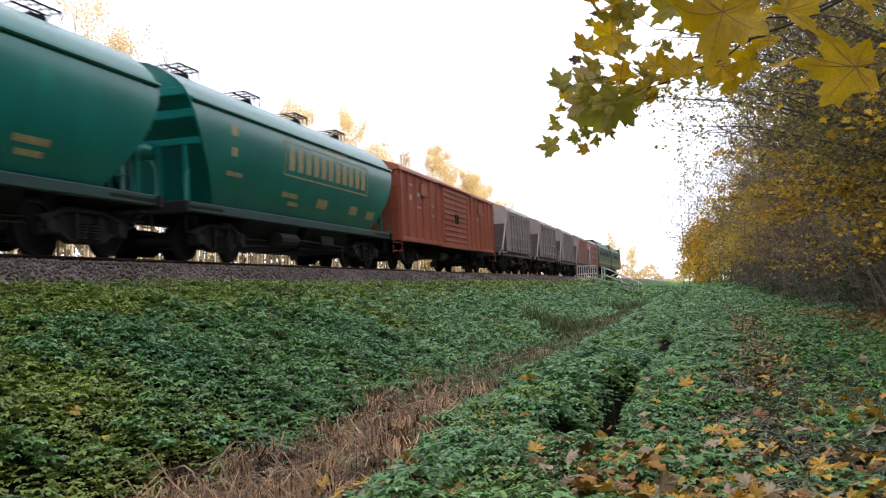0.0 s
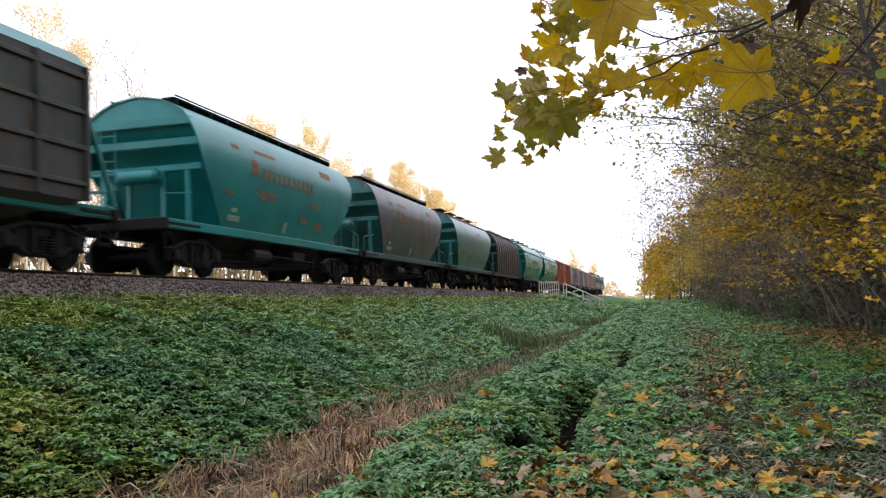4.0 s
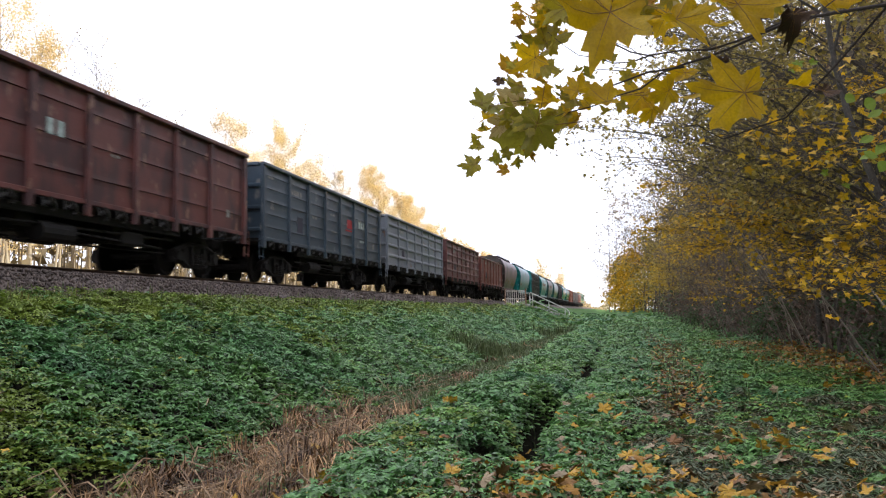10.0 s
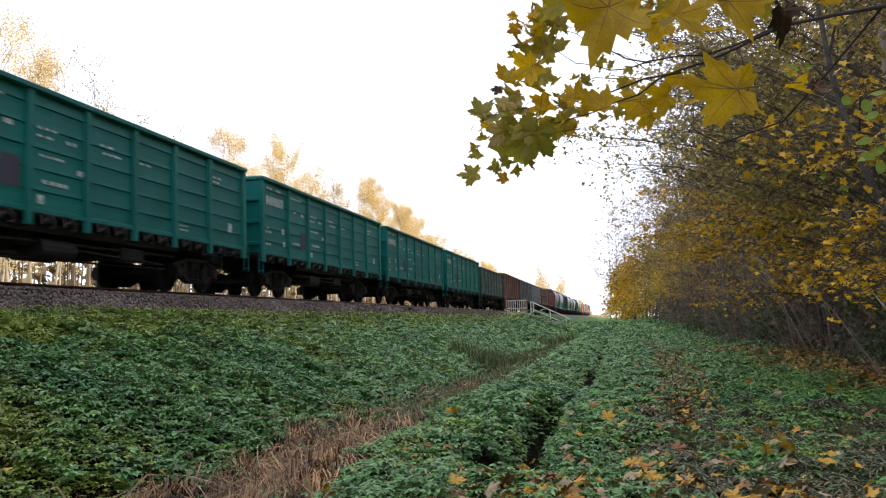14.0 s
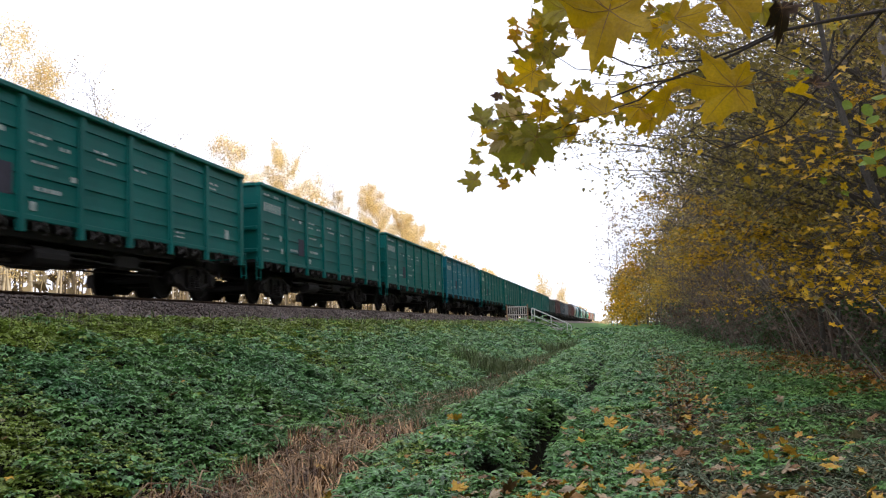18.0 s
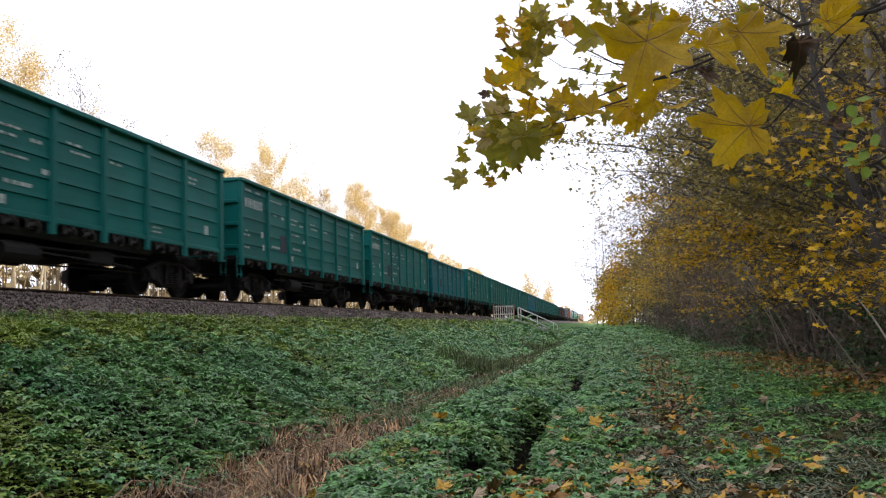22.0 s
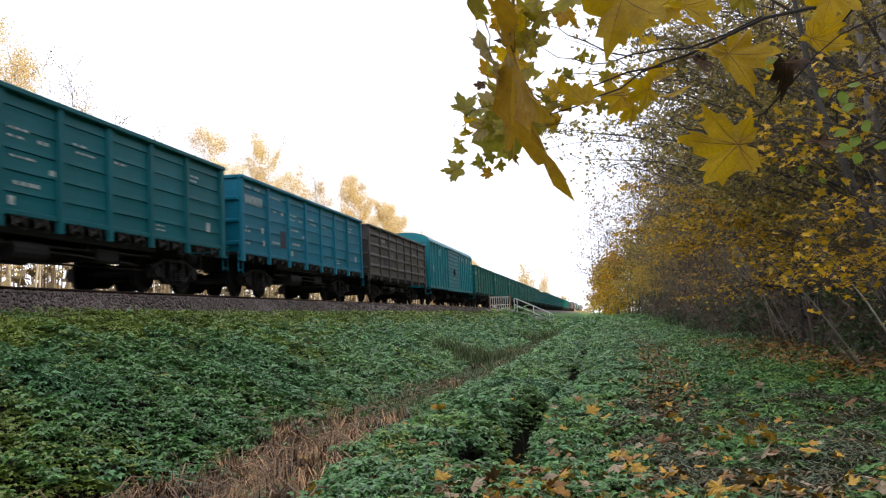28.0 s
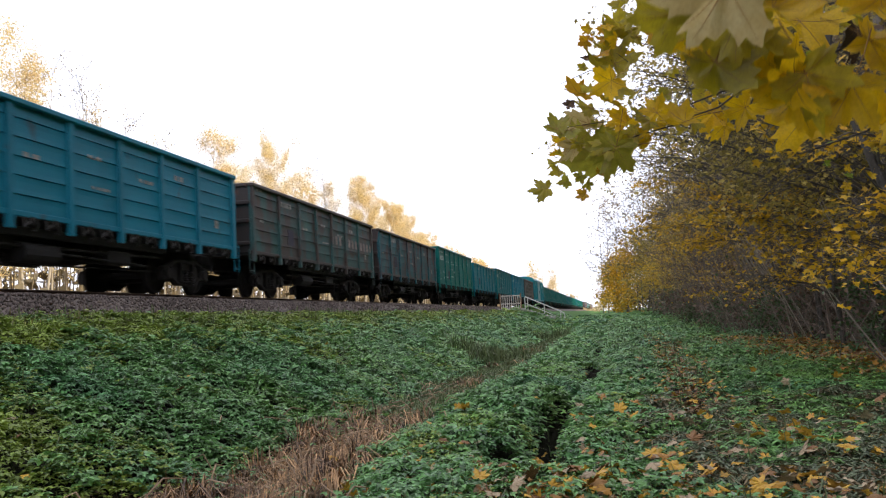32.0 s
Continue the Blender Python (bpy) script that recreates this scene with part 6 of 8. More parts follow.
# ---------------------------------------------------------------- ground cover
def rosette(turns, wide, droop):
    """A sprig of pointed leaves that hang outwards from their stalk."""
    v, f = [], []
    for k, (a, ln) in enumerate(turns):
        c, s = math.cos(radians(a)), math.sin(radians(a))
        for x, y, z in ((0, 0.04, 0.0), (wide, 0.42, 0.1 - droop * 0.3), (0, ln, -droop), (-wide, 0.42, 0.1 - droop * 0.3)):
            v.append((x * c - y * s, x * s + y * c, z))
        f += [(4 * k, 4 * k + 1, 4 * k + 2), (4 * k, 4 * k + 2, 4 * k + 3)]
    return np.array(v), f


SPRIG, SPRIG_F = rosette(((0, 1.0), (80, 0.8), (185, 0.95), (275, 0.75)), 0.21, 0.22)
STRAP, STRAP_F = rosette(((10, 1.25), (130, 1.0), (250, 1.15)), 0.13, 0.35)


def ternate():
    """A ground-elder leaf: three leaflets on one stalk, each folded along its rib and toothed by one notch."""
    v, f = [], []
    for turn, x0, y0, ln, wide in ((0, 0, 0.36, 0.64, 0.235), (58, 0.02, 0.3, 0.6, 0.22), (-62, -0.02, 0.3, 0.57, 0.22)):
        c, s = math.cos(radians(turn)), math.sin(radians(turn))
        k = len(v)
        for x, y, z in ((0, 0, 0), (wide, 0.34, 0.05), (wide * 0.55, 0.7, 0.02), (0, 1.0, -0.1), (-wide * 0.55, 0.7, 0.02), (-wide, 0.34, 0.05)):
            x, y = x, y * ln
            v.append((x0 + x * c - y * s, y0 + x * s + y * c, z - 0.05 * y))
        f += [(k, k + 1, k + 2, k + 3), (k, k + 3, k + 4, k + 5)]
    return np.array(v), f


ELDER, ELDER_F = ternate()
FAR_ELDER = np.array([p for k in range(3) for p in (ELDER[6 * k], (ELDER[6 * k + 1] + ELDER[6 * k + 2]) / 2, ELDER[6 * k + 3], (ELDER[6 * k + 4] + ELDER[6 * k + 5]) / 2)])
FAR_ELDER_F = [f for k in range(3) for f in ((4 * k, 4 * k + 1, 4 * k + 2), (4 * k, 4 * k + 2, 4 * k + 3))]

rg = np.random.default_rng(21)
BANDS = ((4.2, 7, 0.09), (7, 10, 0.095), (10, 14, 0.105), (14, 20, 0.125), (20, 28, 0.15), (28, 40, 0.2), (40, 60, 0.29), (60, 100, 0.45))


def laid(base, pos, size, yaw, pitch, roll):
    """Copies of a small shape, each with its own heading, tip angle and bank: (n, k, 3)."""
    cy, sy, cp, sp, cr, sr = np.cos(yaw), np.sin(yaw), np.cos(pitch), np.sin(pitch), np.cos(roll), np.sin(roll)
    rot = np.empty((len(pos), 3, 3))
    rot[:, 0, 0], rot[:, 0, 1], rot[:, 0, 2] = cy * cr - sy * sp * sr, -sy * cp, cy * sr + sy * sp * cr
    rot[:, 1, 0], rot[:, 1, 1], rot[:, 1, 2] = sy * cr + cy * sp * sr, cy * cp, sy * sr - cy * sp * cr
    rot[:, 2, 0], rot[:, 2, 1], rot[:, 2, 2] = -cp * sr, sp, cp * cr
    return np.einsum("nij,kj->nki", rot, base) * np.asarray(size).reshape(-1, 1, 1) + np.asarray(pos)[:, None]


def clumps(x, y, step):
    """The nearest plant of an uneven planting: the way out from its middle, how far, and its own number between 0 and 1."""
    best = np.full(len(x), 1e9)
    ox, oy, own = np.zeros(len(x)), np.zeros(len(x)), np.zeros(len(x))
    for i in (-1, 0, 1):
        for j in (-1, 0, 1):
            cx, cy = np.floor(x / step) + i, np.floor(y / step) + j
            h1 = np.modf(np.abs(np.sin(cx * 127.1 + cy * 311.7) * 43758.5))[0]
            h2 = np.modf(np.abs(np.sin(cx * 269.5 + cy * 183.3) * 24634.6))[0]
            dx, dy = x - (cx + 0.1 + 0.8 * h1) * step, y - (cy + 0.1 + 0.8 * h2) * step
            d = np.hypot(dx, dy)
            near = d < best
            best[near], ox[near], oy[near], own[near] = d[near], dx[near], dy[near], np.modf(h1[near] * 7.3 + h2[near] * 3.1)[0]
    return ox, oy, best, own


def ditch_mid(y):
    return -3.05 + 0.22 * np.sin(y * 0.31 + 1) + 0.012 * np.clip(y - 20, 0, 40)


def scatter(y0, y1, dens):
    """Places on the meadow and the bank between two distances."""
    a, b = -8.45, 0.36 * y1 + 0.8
    a = max(a, -1.02 * y1 - 0.6)
    n = int((b - a) * (y1 - y0) * dens)
    x, y = rg.uniform(a, b, n), rg.uniform(y0, y1, n)
    ok = (x > -1.02 * y - 0.6) & (x < 0.36 * y + 0.8) & (x < 5.6 + 0.012 * y)
    return x[ok], y[ok]


def around(n):
    """Places on the ground behind and beside the eye."""
    x, y = rg.uniform(-8.1, 5.8, n), rg.uniform(-14, 20, n)
    ok = (y < 4.2) | (x < -1.02 * y - 0.6) | (x > 0.36 * y + 0.8)
    return x[ok], y[ok]


def lumps(x, y):
    return 0.5 + 0.5 * (0.6 * wave(x, y, 3.1, 1.7) + 0.4 * wave(x, y, 7.5, 0.6) + 0.35 * wave(x, y, 1.1, 5.1))


def in_ditch(x, y):
    wide = np.interp(y, (4, 6, 9, 13, 16, 22, 60), (0.85, 0.8, 0.62, 0.6, 0.62, 0.8, 0.45)) * (1 + 0.4 * wave(x, y, 1.3, 2.2))
    return np.abs(x - ditch_mid(y)) < wide


def path_mid(y):
    return 0.3 + 0.05 * np.minimum(y, 26) + 0.08 * np.sin(y * 0.5)


def bare_path(x, y):
    """The trodden strip where fallen leaves lie."""
    return np.abs(x - path_mid(y)) < np.interp(y, (8, 10, 11.5, 18, 30), (0.05, 0.15, 0.36, 0.4, 0.34)) * (1 + 0.6 * wave(x, y, 2.0, 4))


herb_v, far_v, sprig_v, light_v, grey_v, tan_v = [], [], [], [], [], []
for y0, y1, size in BANDS + ((-14, 20, 0.2),):
    x, y = scatter(y0, y1, (2.5 if y1 < 15 else 1.95) / (0.26 * size * size)) if y0 > 0 else around(26000)
    chance = rg.uniform(0, 1, len(x))
    lump = np.clip(lumps(x, y), 0, 1)
    ox, oy, far_out, own = clumps(x, y, max(0.34, size * 1.9))
    reach_r = max(0.34, size * 1.9) * 0.62
    dome = np.sqrt(np.clip(1 - (far_out / reach_r) ** 2, 0, 1))
    r = np.clip(rut(x, y) * 3.6 - 0.3, 0, 1)
    keep = ~(in_ditch(x, y) & (chance > 0.05 + 0.55 * np.clip(wave(x, y, 2.3, 1.4) - 0.2, 0, 1))) & ~(bare_path(x, y) & (chance > 0.08)) & (chance > r * 1.05)
    keep &= ~((x > -8.0) & (x < -4.0) & (np.abs(y - 66.4) < 0.9))     # the steps
    keep &= (x > -8.1 + 0.25 * wave(x, y, 1.2, 9)) | (chance > 0.7)
    x, y, lump, ox, oy, far_out, own, dome, chance = (a[keep] for a in (x, y, lump, ox, oy, far_out, own, dome, chance))
    tall = np.interp(x, (-8, -6, -4, -2.4, -1.7, -1.2, -0.4, 0.6, 3), (0.15, 0.24, 0.26, 0.16, 0.27, 0.3, 0.2, 0.17, 0.16)) * (0.5 + 0.55 * lump) * (0.7 + 0.5 * own)
    under = rg.uniform(0, 1, len(x)) ** 2.2                         # how far a leaf sits below the top of its plant
    high = tall * (0.42 + 0.58 * dome) * (1 - 0.75 * under)
    pos = np.stack([x, y, ground_z(x, y) + high + 0.02], 1)
    s = size * rg.uniform(0.6, 1.35, len(x)) * (0.8 + 0.35 * own)
    yaw = np.arctan2(oy, ox) - math.pi / 2 + rg.normal(0, 0.6, len(x))
    pitch = 0.06 - 0.34 * np.clip(far_out / reach_r, 0, 1) ** 2 + rg.normal(0, 0.16, len(x))
    roll = rg.normal(0, 0.18, len(x))
    yellowish = np.clip((-6.0 - x) / 2.2, 0, 0.7) + 0.8 * np.clip(wave(x, y, 0.55, 3.3) - 0.3, 0, 1) * (x < -1) + 0.5 * np.clip((7.8 - y) / 2, 0, 1) * (x < -3.4) + 0.15
    silver = np.clip((x + 0.3) / 1.2, 0, 0.62) * np.clip((13.5 - y) / 4, 0, 1) * (0.8 + 0.5 * wave(x, y, 1.4, 0.7)) + 0.02
    u = np.clip(own * 0.6 + rg.uniform(0, 1, len(x)) * 0.4, 0, 1)
    light = u < yellowish
    grey = ~light & (u > 1 - silver)
    tan = grey & (chance < 0.3)
    small = ~light & ~grey & (rg.uniform(0, 1, len(x)) < 0.2)
    for out, pick, shape, k in ((far_v if y1 > 14 else herb_v, ~light & ~grey & ~small, FAR_ELDER if y1 > 14 else ELDER, 1.05 if y1 > 14 else 1.0), (sprig_v, small, SPRIG, 0.55), (light_v, light, FAR_ELDER, 1.0), (grey_v, grey & ~tan, STRAP, 0.72), (tan_v, tan, STRAP, 0.7)):
        out.append(laid(shape, pos[pick], s[pick] * k, yaw[pick], pitch[pick], roll[pick]))
cover = thing("ground_cover", "low green herbs covering embankment and meadow", "plants", kind="stuff")
for name, v, m, pattern in (("herb_carpet", herb_v, "herb", ELDER_F), ("far_herb_carpet", far_v, "herb", FAR_ELDER_F), ("small_herb_carpet", sprig_v, "herb", SPRIG_F), ("pale_herb_carpet", light_v, "herb_light", FAR_ELDER_F),
                            ("withered_herb_carpet", grey_v, "herb_grey", STRAP_F), ("dry_herb_carpet", tan_v, "herb_tan", STRAP_F)):
    v = np.concatenate(v)
    tagged(part(name, quads(name, v, v.shape[1], M[m], pattern), None, cover), kind="stuff")


def blades(x, y, h, w, lean, up=0.0, way=None):
    """Grass blades: two-piece bent strips."""
    n = len(x)
    a, l = rg.uniform(0, 6.28, n) if way is None else way, np.abs(rg.normal(0, 1, n)) * lean
    b = np.stack([x, y, ground_z(x, y) + up], 1)
    side = np.stack([-np.sin(a), np.cos(a), np.zeros(n)], 1) * (np.asarray(w) / 2).reshape(-1, 1)
    d1 = np.stack([np.cos(a) * l * 0.4, np.sin(a) * l * 0.4, np.ones(n) * 0.6], 1) * np.asarray(h).reshape(-1, 1)
    d2 = np.stack([np.cos(a) * l * 1.1, np.sin(a) * l * 1.1, np.ones(n) * np.clip(1.0 - 0.5 * l, 0.15, 1)], 1) * np.asarray(h).reshape(-1, 1)
    return np.stack([b - side, b + side, b + d1 + side * 0.8, b + d1 - side * 0.8, b + d2], 1)


BLADE_F = [(0, 1, 2, 3), (3, 2, 4)]
# dead grass in the ditch: matted tufts, each bent one way
n = 2300
yt = 4.5 + 30 * rg.uniform(0, 1, n) ** 1.9
xt = ditch_mid(yt) + rg.normal(0, 0.5, n)
ok = in_ditch(xt, yt) & ((yt < 11.3 + 1.2 * wave(xt, yt, 1.5, 1)) | (wave(xt, yt, 0.9, 6.2) > 0.42)) & (wave(xt, yt, 2.3, 1.4) < 0.75)
xt, yt = np.repeat(xt[ok], 16), np.repeat(yt[ok], 16)
way = np.repeat(rg.uniform(0, 6.28, ok.sum()), 16) + rg.normal(0, 0.45, len(xt))
tall = np.repeat(rg.uniform(0.1, 0.5, ok.sum()) ** 1.2, 16) * rg.uniform(0.5, 1.1, len(xt))
x, y = xt + rg.normal(0, 0.05, len(xt)), yt + rg.normal(0, 0.05, len(xt))
dead = thing("dead_grass", "matted brown dead grass and broken stalks in the ditch", "grass", kind="stuff")
part("dead_grass_blades", quads("dead_grass_blades", blades(x, y, tall, 0.006 + 0.0009 * y, 1.9, 0.02, way), 5, M["straw"], BLADE_F), None, dead)
# broken reed stalks
st = Shape()
for i in range(650):
    yy = float(4.8 + 12 * rg.uniform(0, 1) ** 1.3)
    xx = float(ditch_mid(yy) + rg.normal(0, 0.42))
    b = Vector((xx, yy, float(ground_z(xx, yy)) + 0.03))
    d = Vector((rg.normal(0, 0.9), rg.normal(0, 0.7), rg.uniform(0.05, 0.8))).normalized()
    h = rg.uniform(0.25, 0.75)
    st.tube([b, b + d * h * 0.6, b + d * h * 0.6 + Vector((d.x * 0.6, d.y * 0.6, -0.1)) * h * 0.7], [0.008, 0.007, 0.004], 5, cap=False)
part("dead_stalks", st, M["stalk"], dead)
# grey-green grass further down the ditch, and the rush clump
n = 42000
y = 11.5 + 34.5 * rg.uniform(0, 1, n) ** 1.5
x = ditch_mid(y) + rg.normal(0, 0.5, n)
ok = in_ditch(x, y) & (wave(x, y, 0.9, 6.2) < 0.45)
x, y = x[ok], y[ok]
grass = thing("ditch_grass", "greyish green grass in the ditch bottom", "grass", kind="stuff")
part("grass_blades", quads("grass_blades", blades(x, y, rg.uniform(0.12, 0.32, len(x)), 0.006 + 0.0011 * y, 0.9), 5, M["grass"], BLADE_F), None, grass)
for cx, cy, cr, cn, ch in ((-3.75, 25.8, 0.5, 900, 0.62), (-3.2, 26.3, 0.45, 700, 0.55), (-3.3, 45.0, 0.6, 500, 0.8)):
    rush = thing("rush_clump", "tall green rush clump standing in the ditch", "rushes", "rush clumps")
    x, y = rg.normal(cx, cr, cn), rg.normal(cy, cr, cn)
    tagged(part("rush_tuft", quads("rush_tuft", blades(x, y, rg.uniform(0.5, 1.1, cn) * ch, 0.03, 0.45), 5, M["grass"], BLADE_F), None, rush), kind="stuff")
# short grass along the crest and sparsely through the herbs
n = 5000
y = 5 + 60 * rg.uniform(0, 1, n) ** 1.5
x = np.where(rg.uniform(0, 1, n) < 0.2, rg.normal(-7.9, 0.5, n), rg.uniform(-8, 4.5, n))
ok = (x > -1.02 * y) & (x < 0.36 * y + 0.8)
x, y = x[ok], y[ok]
part("grass_blades", quads("crest_grass_blades", blades(x, y, rg.uniform(0.12, 0.34, len(x)), 0.005 + 0.0011 * y, 0.8, 0.02), 5, M["grass"], BLADE_F), None, grass)

# dry yellowed grass where the herbs meet the ballast
n = 1600
y = 6 + 60 * rg.uniform(0, 1, n) ** 1.5
x = rg.normal(-8.0, 0.28, n)
ok = (x > -1.02 * y) & (x < -7.2)
x, y = x[ok], y[ok]
part("dry_grass_blades", quads("dry_grass_blades", blades(x, y, rg.uniform(0.08, 0.26, len(x)), 0.005 + 0.0011 * y, 1.0, 0.0), 5, M["dry_blade"], BLADE_F), None, grass)

# ---- fallen maple leaves
def maple_outline(teeth=True):
    """Five pointed, toothed lobes round the stalk's foot; the tip is up."""
    pts = [(180, 0.1), (155, 0.26)]
    for lobe, length, sinus in ((108, 0.66, 0.5), (54, 0.96, 0.55), (0, 1.0, 0.5)):
        tooth = [(19, 0.76), (17, 0.86), (9, 0.8), (6, 0.9), (0, 1.04), (-6, 0.9), (-9, 0.8), (-17, 0.86), (-19, 0.76)] if teeth else [(17, 0.82), (0, 1.0), (-17, 0.82)]
        pts += [(lobe + a, length * r) for a, r in tooth if lobe or a >= 0]
        if lobe:
            pts.append((lobe - 27, sinus))
    right = [(r * math.sin(radians(a)) * 0.62, r * math.cos(radians(a)) * 0.72 + 0.28) for a, r in pts]
    return right + [(-x, y) for x, y in right[-2:0:-1]]


OUT, SIMPLE = maple_outline(), maple_outline(False)


def leaf_points(outline, curl, rs):
    c = rs.uniform(-1, 1, 4) * curl
    mid = (0.0, 0.32)
    pts = [mid] + list(outline)
    return np.array([(x, y - 0.3, c[0] * x * x + c[1] * (y - 0.3) ** 2 + c[2] * x * (y - 0.3) + c[3] * 0.5 * abs(x) + (0.1 * curl * math.sin(9 * x + 7 * y))) for x, y in pts])


def fan(n):
    return [(0, 1 + i, 1 + (i + 1) % n) for i in range(n)]


rl = np.random.default_rng(8)
fallen_meshes = []
for m in ("fallen", "fallen_orange", "fallen_brown", "fallen", "fallen_pale", "fallen_pale", "fallen"):
    for q in range(3):
        fallen_meshes.append(from_arrays("fallen_leaf", leaf_points(OUT, 0.5, rl).tolist(), fan(len(OUT)), M[m]))
LAB = {"fallen": "yellow fallen maple leaf lying on the herbs", "fallen_orange": "orange fallen maple leaf lying on the herbs", "fallen_brown": "brown curled fallen maple leaf", "fallen_pale": "pale fallen maple leaf, underside up"}


def leaf_places(n):
    """Thick in the foreground and along the path, thin on the bank."""
    y = np.where(rl.uniform(0, 1, n) < 0.7, 4.6 + rl.exponential(1.7, n), 4.6 + rl.exponential(5.0, n))
    x = np.where(rl.uniform(0, 1, n) < 0.85, rl.normal(0.1, 1.3, n), rl.uniform(-7, 4, n))
    ok = (y < 24) & (x > -1.02 * y) & (x < 0.36 * y + 0.6)
    return x[ok], y[ok]


x, y = leaf_places(520)
for i in range(min(285, len(x))):
    me = fallen_meshes[int(rl.integers(0, 21))]
    s = rl.uniform(0.085, 0.165)
    o = new("fallen_leaf", me)
    o.matrix_basis = pose(x[i], y[i], float(ground_z(x[i], y[i])) + rl.uniform(0.11, 0.21), rl.normal(0, 26), rl.normal(0, 26), rl.uniform(0, 360)) @ Matrix.Scale(s, 4)
    tagged(o, LAB[me.materials[0].name.split(".")[0].replace("_maple_leaf", "").replace("fallen_yellow", "fallen").replace("_leaf_underside", "")], "leaf", "fallen leaves")
rest = thing("leaf_litter", "scattered orange and brown fallen leaves", "leaves", kind="stuff")
for m, cnt in (("fallen", 90), ("fallen_brown", 200), ("fallen_pale", 90), ("fallen_orange", 60)):
    x, y = leaf_places(cnt)
    n2 = int(cnt * 1.1) if m != "fallen_orange" else 130
    yp = 10 + 24 * rl.uniform(0, 1, n2 * 4) ** 1.3
    xp = path_mid(yp) + rl.normal(0, 0.2, n2 * 4)
    yc = 13.0 + 16 * rl.uniform(0, 1, n2 * 4) ** 1.2
    xc = 3.75 - 0.03 * (yc - 16) + rl.normal(0, 0.34, n2 * 4)
    yd = rl.uniform(12, 30, n2 // 6)
    xd = rl.uniform(0.5, 4.5, n2 // 6)
    yb = rl.uniform(4.9, 6.8, 14)
    xb = rut_mid(yb) + rl.normal(0, 0.13, 14)
    x, y = np.concatenate([x, xp, xc, xd, xb]), np.concatenate([y, yp, yc, yd, yb])
    ok = x < 0.36 * y + 0.6
    x, y = x[ok], y[ok]
    pos = np.stack([x, y, ground_z(x, y) + np.where(np.abs(x - path_mid(y)) < 0.25, 0.04, 0.14) + rl.uniform(-0.03, 0.05, len(x))], 1)
    base = leaf_points(SIMPLE, 0.4, rl)
    tagged(part("litter_leaves", quads("litter_leaves", turned(base, pos, rl.uniform(0.04, 0.085, len(x)), rl, 0.6), len(base), M[m], fan(len(SIMPLE))), None, rest), kind="stuff")

# the thick drift of fallen leaves that lies over the herbs in the foreground
drift = thing("leaf_drift", "thick drift of yellow, orange and pale fallen maple leaves", "leaves", kind="stuff")
for m, cnt in (("fallen", 260), ("fallen_orange", 170), ("fallen_brown", 80), ("fallen_pale", 170)):
    y = 4.4 + np.abs(rl.normal(0, 1.7, cnt * 2))
    x = rl.uniform(-2.4, 2.4, cnt * 2)
    ok = (x < 0.36 * y + 0.6) & (wave(x, y, 1.9, 2.6) + 0.6 > rl.uniform(-0.3, 1.2, cnt * 2) + 0.2 * (y - 5.2))
    x, y = x[ok], y[ok]
    yb = rl.uniform(4.9, 7.0, 40)
    x, y = np.concatenate([x, rut_mid(yb) + rl.normal(0, 0.14, 40)]), np.concatenate([y, yb])
    n2 = {"fallen": 70, "fallen_orange": 420, "fallen_brown": 150, "fallen_pale": 60}[m]
    ye = 12.5 + 11 * rl.uniform(0, 1, n2)
    x, y = np.concatenate([x, 4.1 + 0.35 * wave(ye, ye, 0.4, 1.0) + rl.normal(0, 0.3, n2)]), np.concatenate([y, ye])
    pos = np.stack([x, y, ground_z(x, y) + np.interp(rut(x, y), (0.1, 0.4), (0.13, 0.04)) + 0.05 * (y > 12) + rl.uniform(-0.09, 0.06, len(x))], 1)
    base = leaf_points(OUT, 0.55, rl)
    tagged(part("drift_leaves", quads("drift_leaves", turned(base, pos, rl.uniform(0.06, 0.135, len(x)), rl, 0.55), len(base), M[m], fan(len(OUT))), None, drift), kind="stuff")

# ---------------------------------------------------------------- foot crossing with fence and handrail
fence = thing("fence", "short peeling white picket fence beside the foot crossing", "fence", at=pose(-8.25, 66.8, 1.5))
for i in range(10):
    part("picket", Shape().box((0.166 * i, 0.035 * i, 0.68 - 0.012 * i), (0.06, 0.04, 1.3), 0.01), M["fence_paint"], fence)
for z in (0.2, 0.66, 1.28):
    part("fence_bar", Shape().box((0.75, 0.16, z - 0.05), (1.62, 0.05, 0.07), 0.01, Euler((0, 0, math.atan2(0.32, 1.5))).to_matrix()), M["fence_paint"], fence)
for x in (-0.05, 1.55):
    part("fence_post", Shape().box((x, 0.16 + 0.21 * (x - 0.75), 0.55), (0.1, 0.1, 1.75), 0.015), M["fence_post"], fence)
steps = thing("steps", "pale weathered concrete steps down the embankment", "steps", at=pose(-6.9, 66.4, 1.58), kind="structure")
for i in range(9):
    part("step", Shape().box((0.3 + i * 0.3, 0, -i * 0.095), (0.34, 1.3, 0.24), 0.015), M["concrete"], steps)
part("landing", Shape().box((-0.7, 0, 0.0), (1.7, 1.5, 0.24), 0.02), M["concrete"], steps)
hr = thing("handrail", "white-painted tubular steel handrail beside the steps", "handrail", at=pose(-6.41, 67.4, 1.55))
part("top_rail", Shape().tube([(0, 0, -0.2), (0, 0, 1.02), (0.06, 0, 1.05), (2.85, 0, -0.28), (3.02, 0, -0.42), (3.08, 0, -0.62), (3.0, 0, -0.9), (2.9, 0, -1.0)], 0.04, 8), M["rail_paint"], hr)
part("lower_rail", Shape().tube([(0, 0, 0.55), (2.7, 0, -0.75)], 0.032, 8), M["rail_paint"], hr)
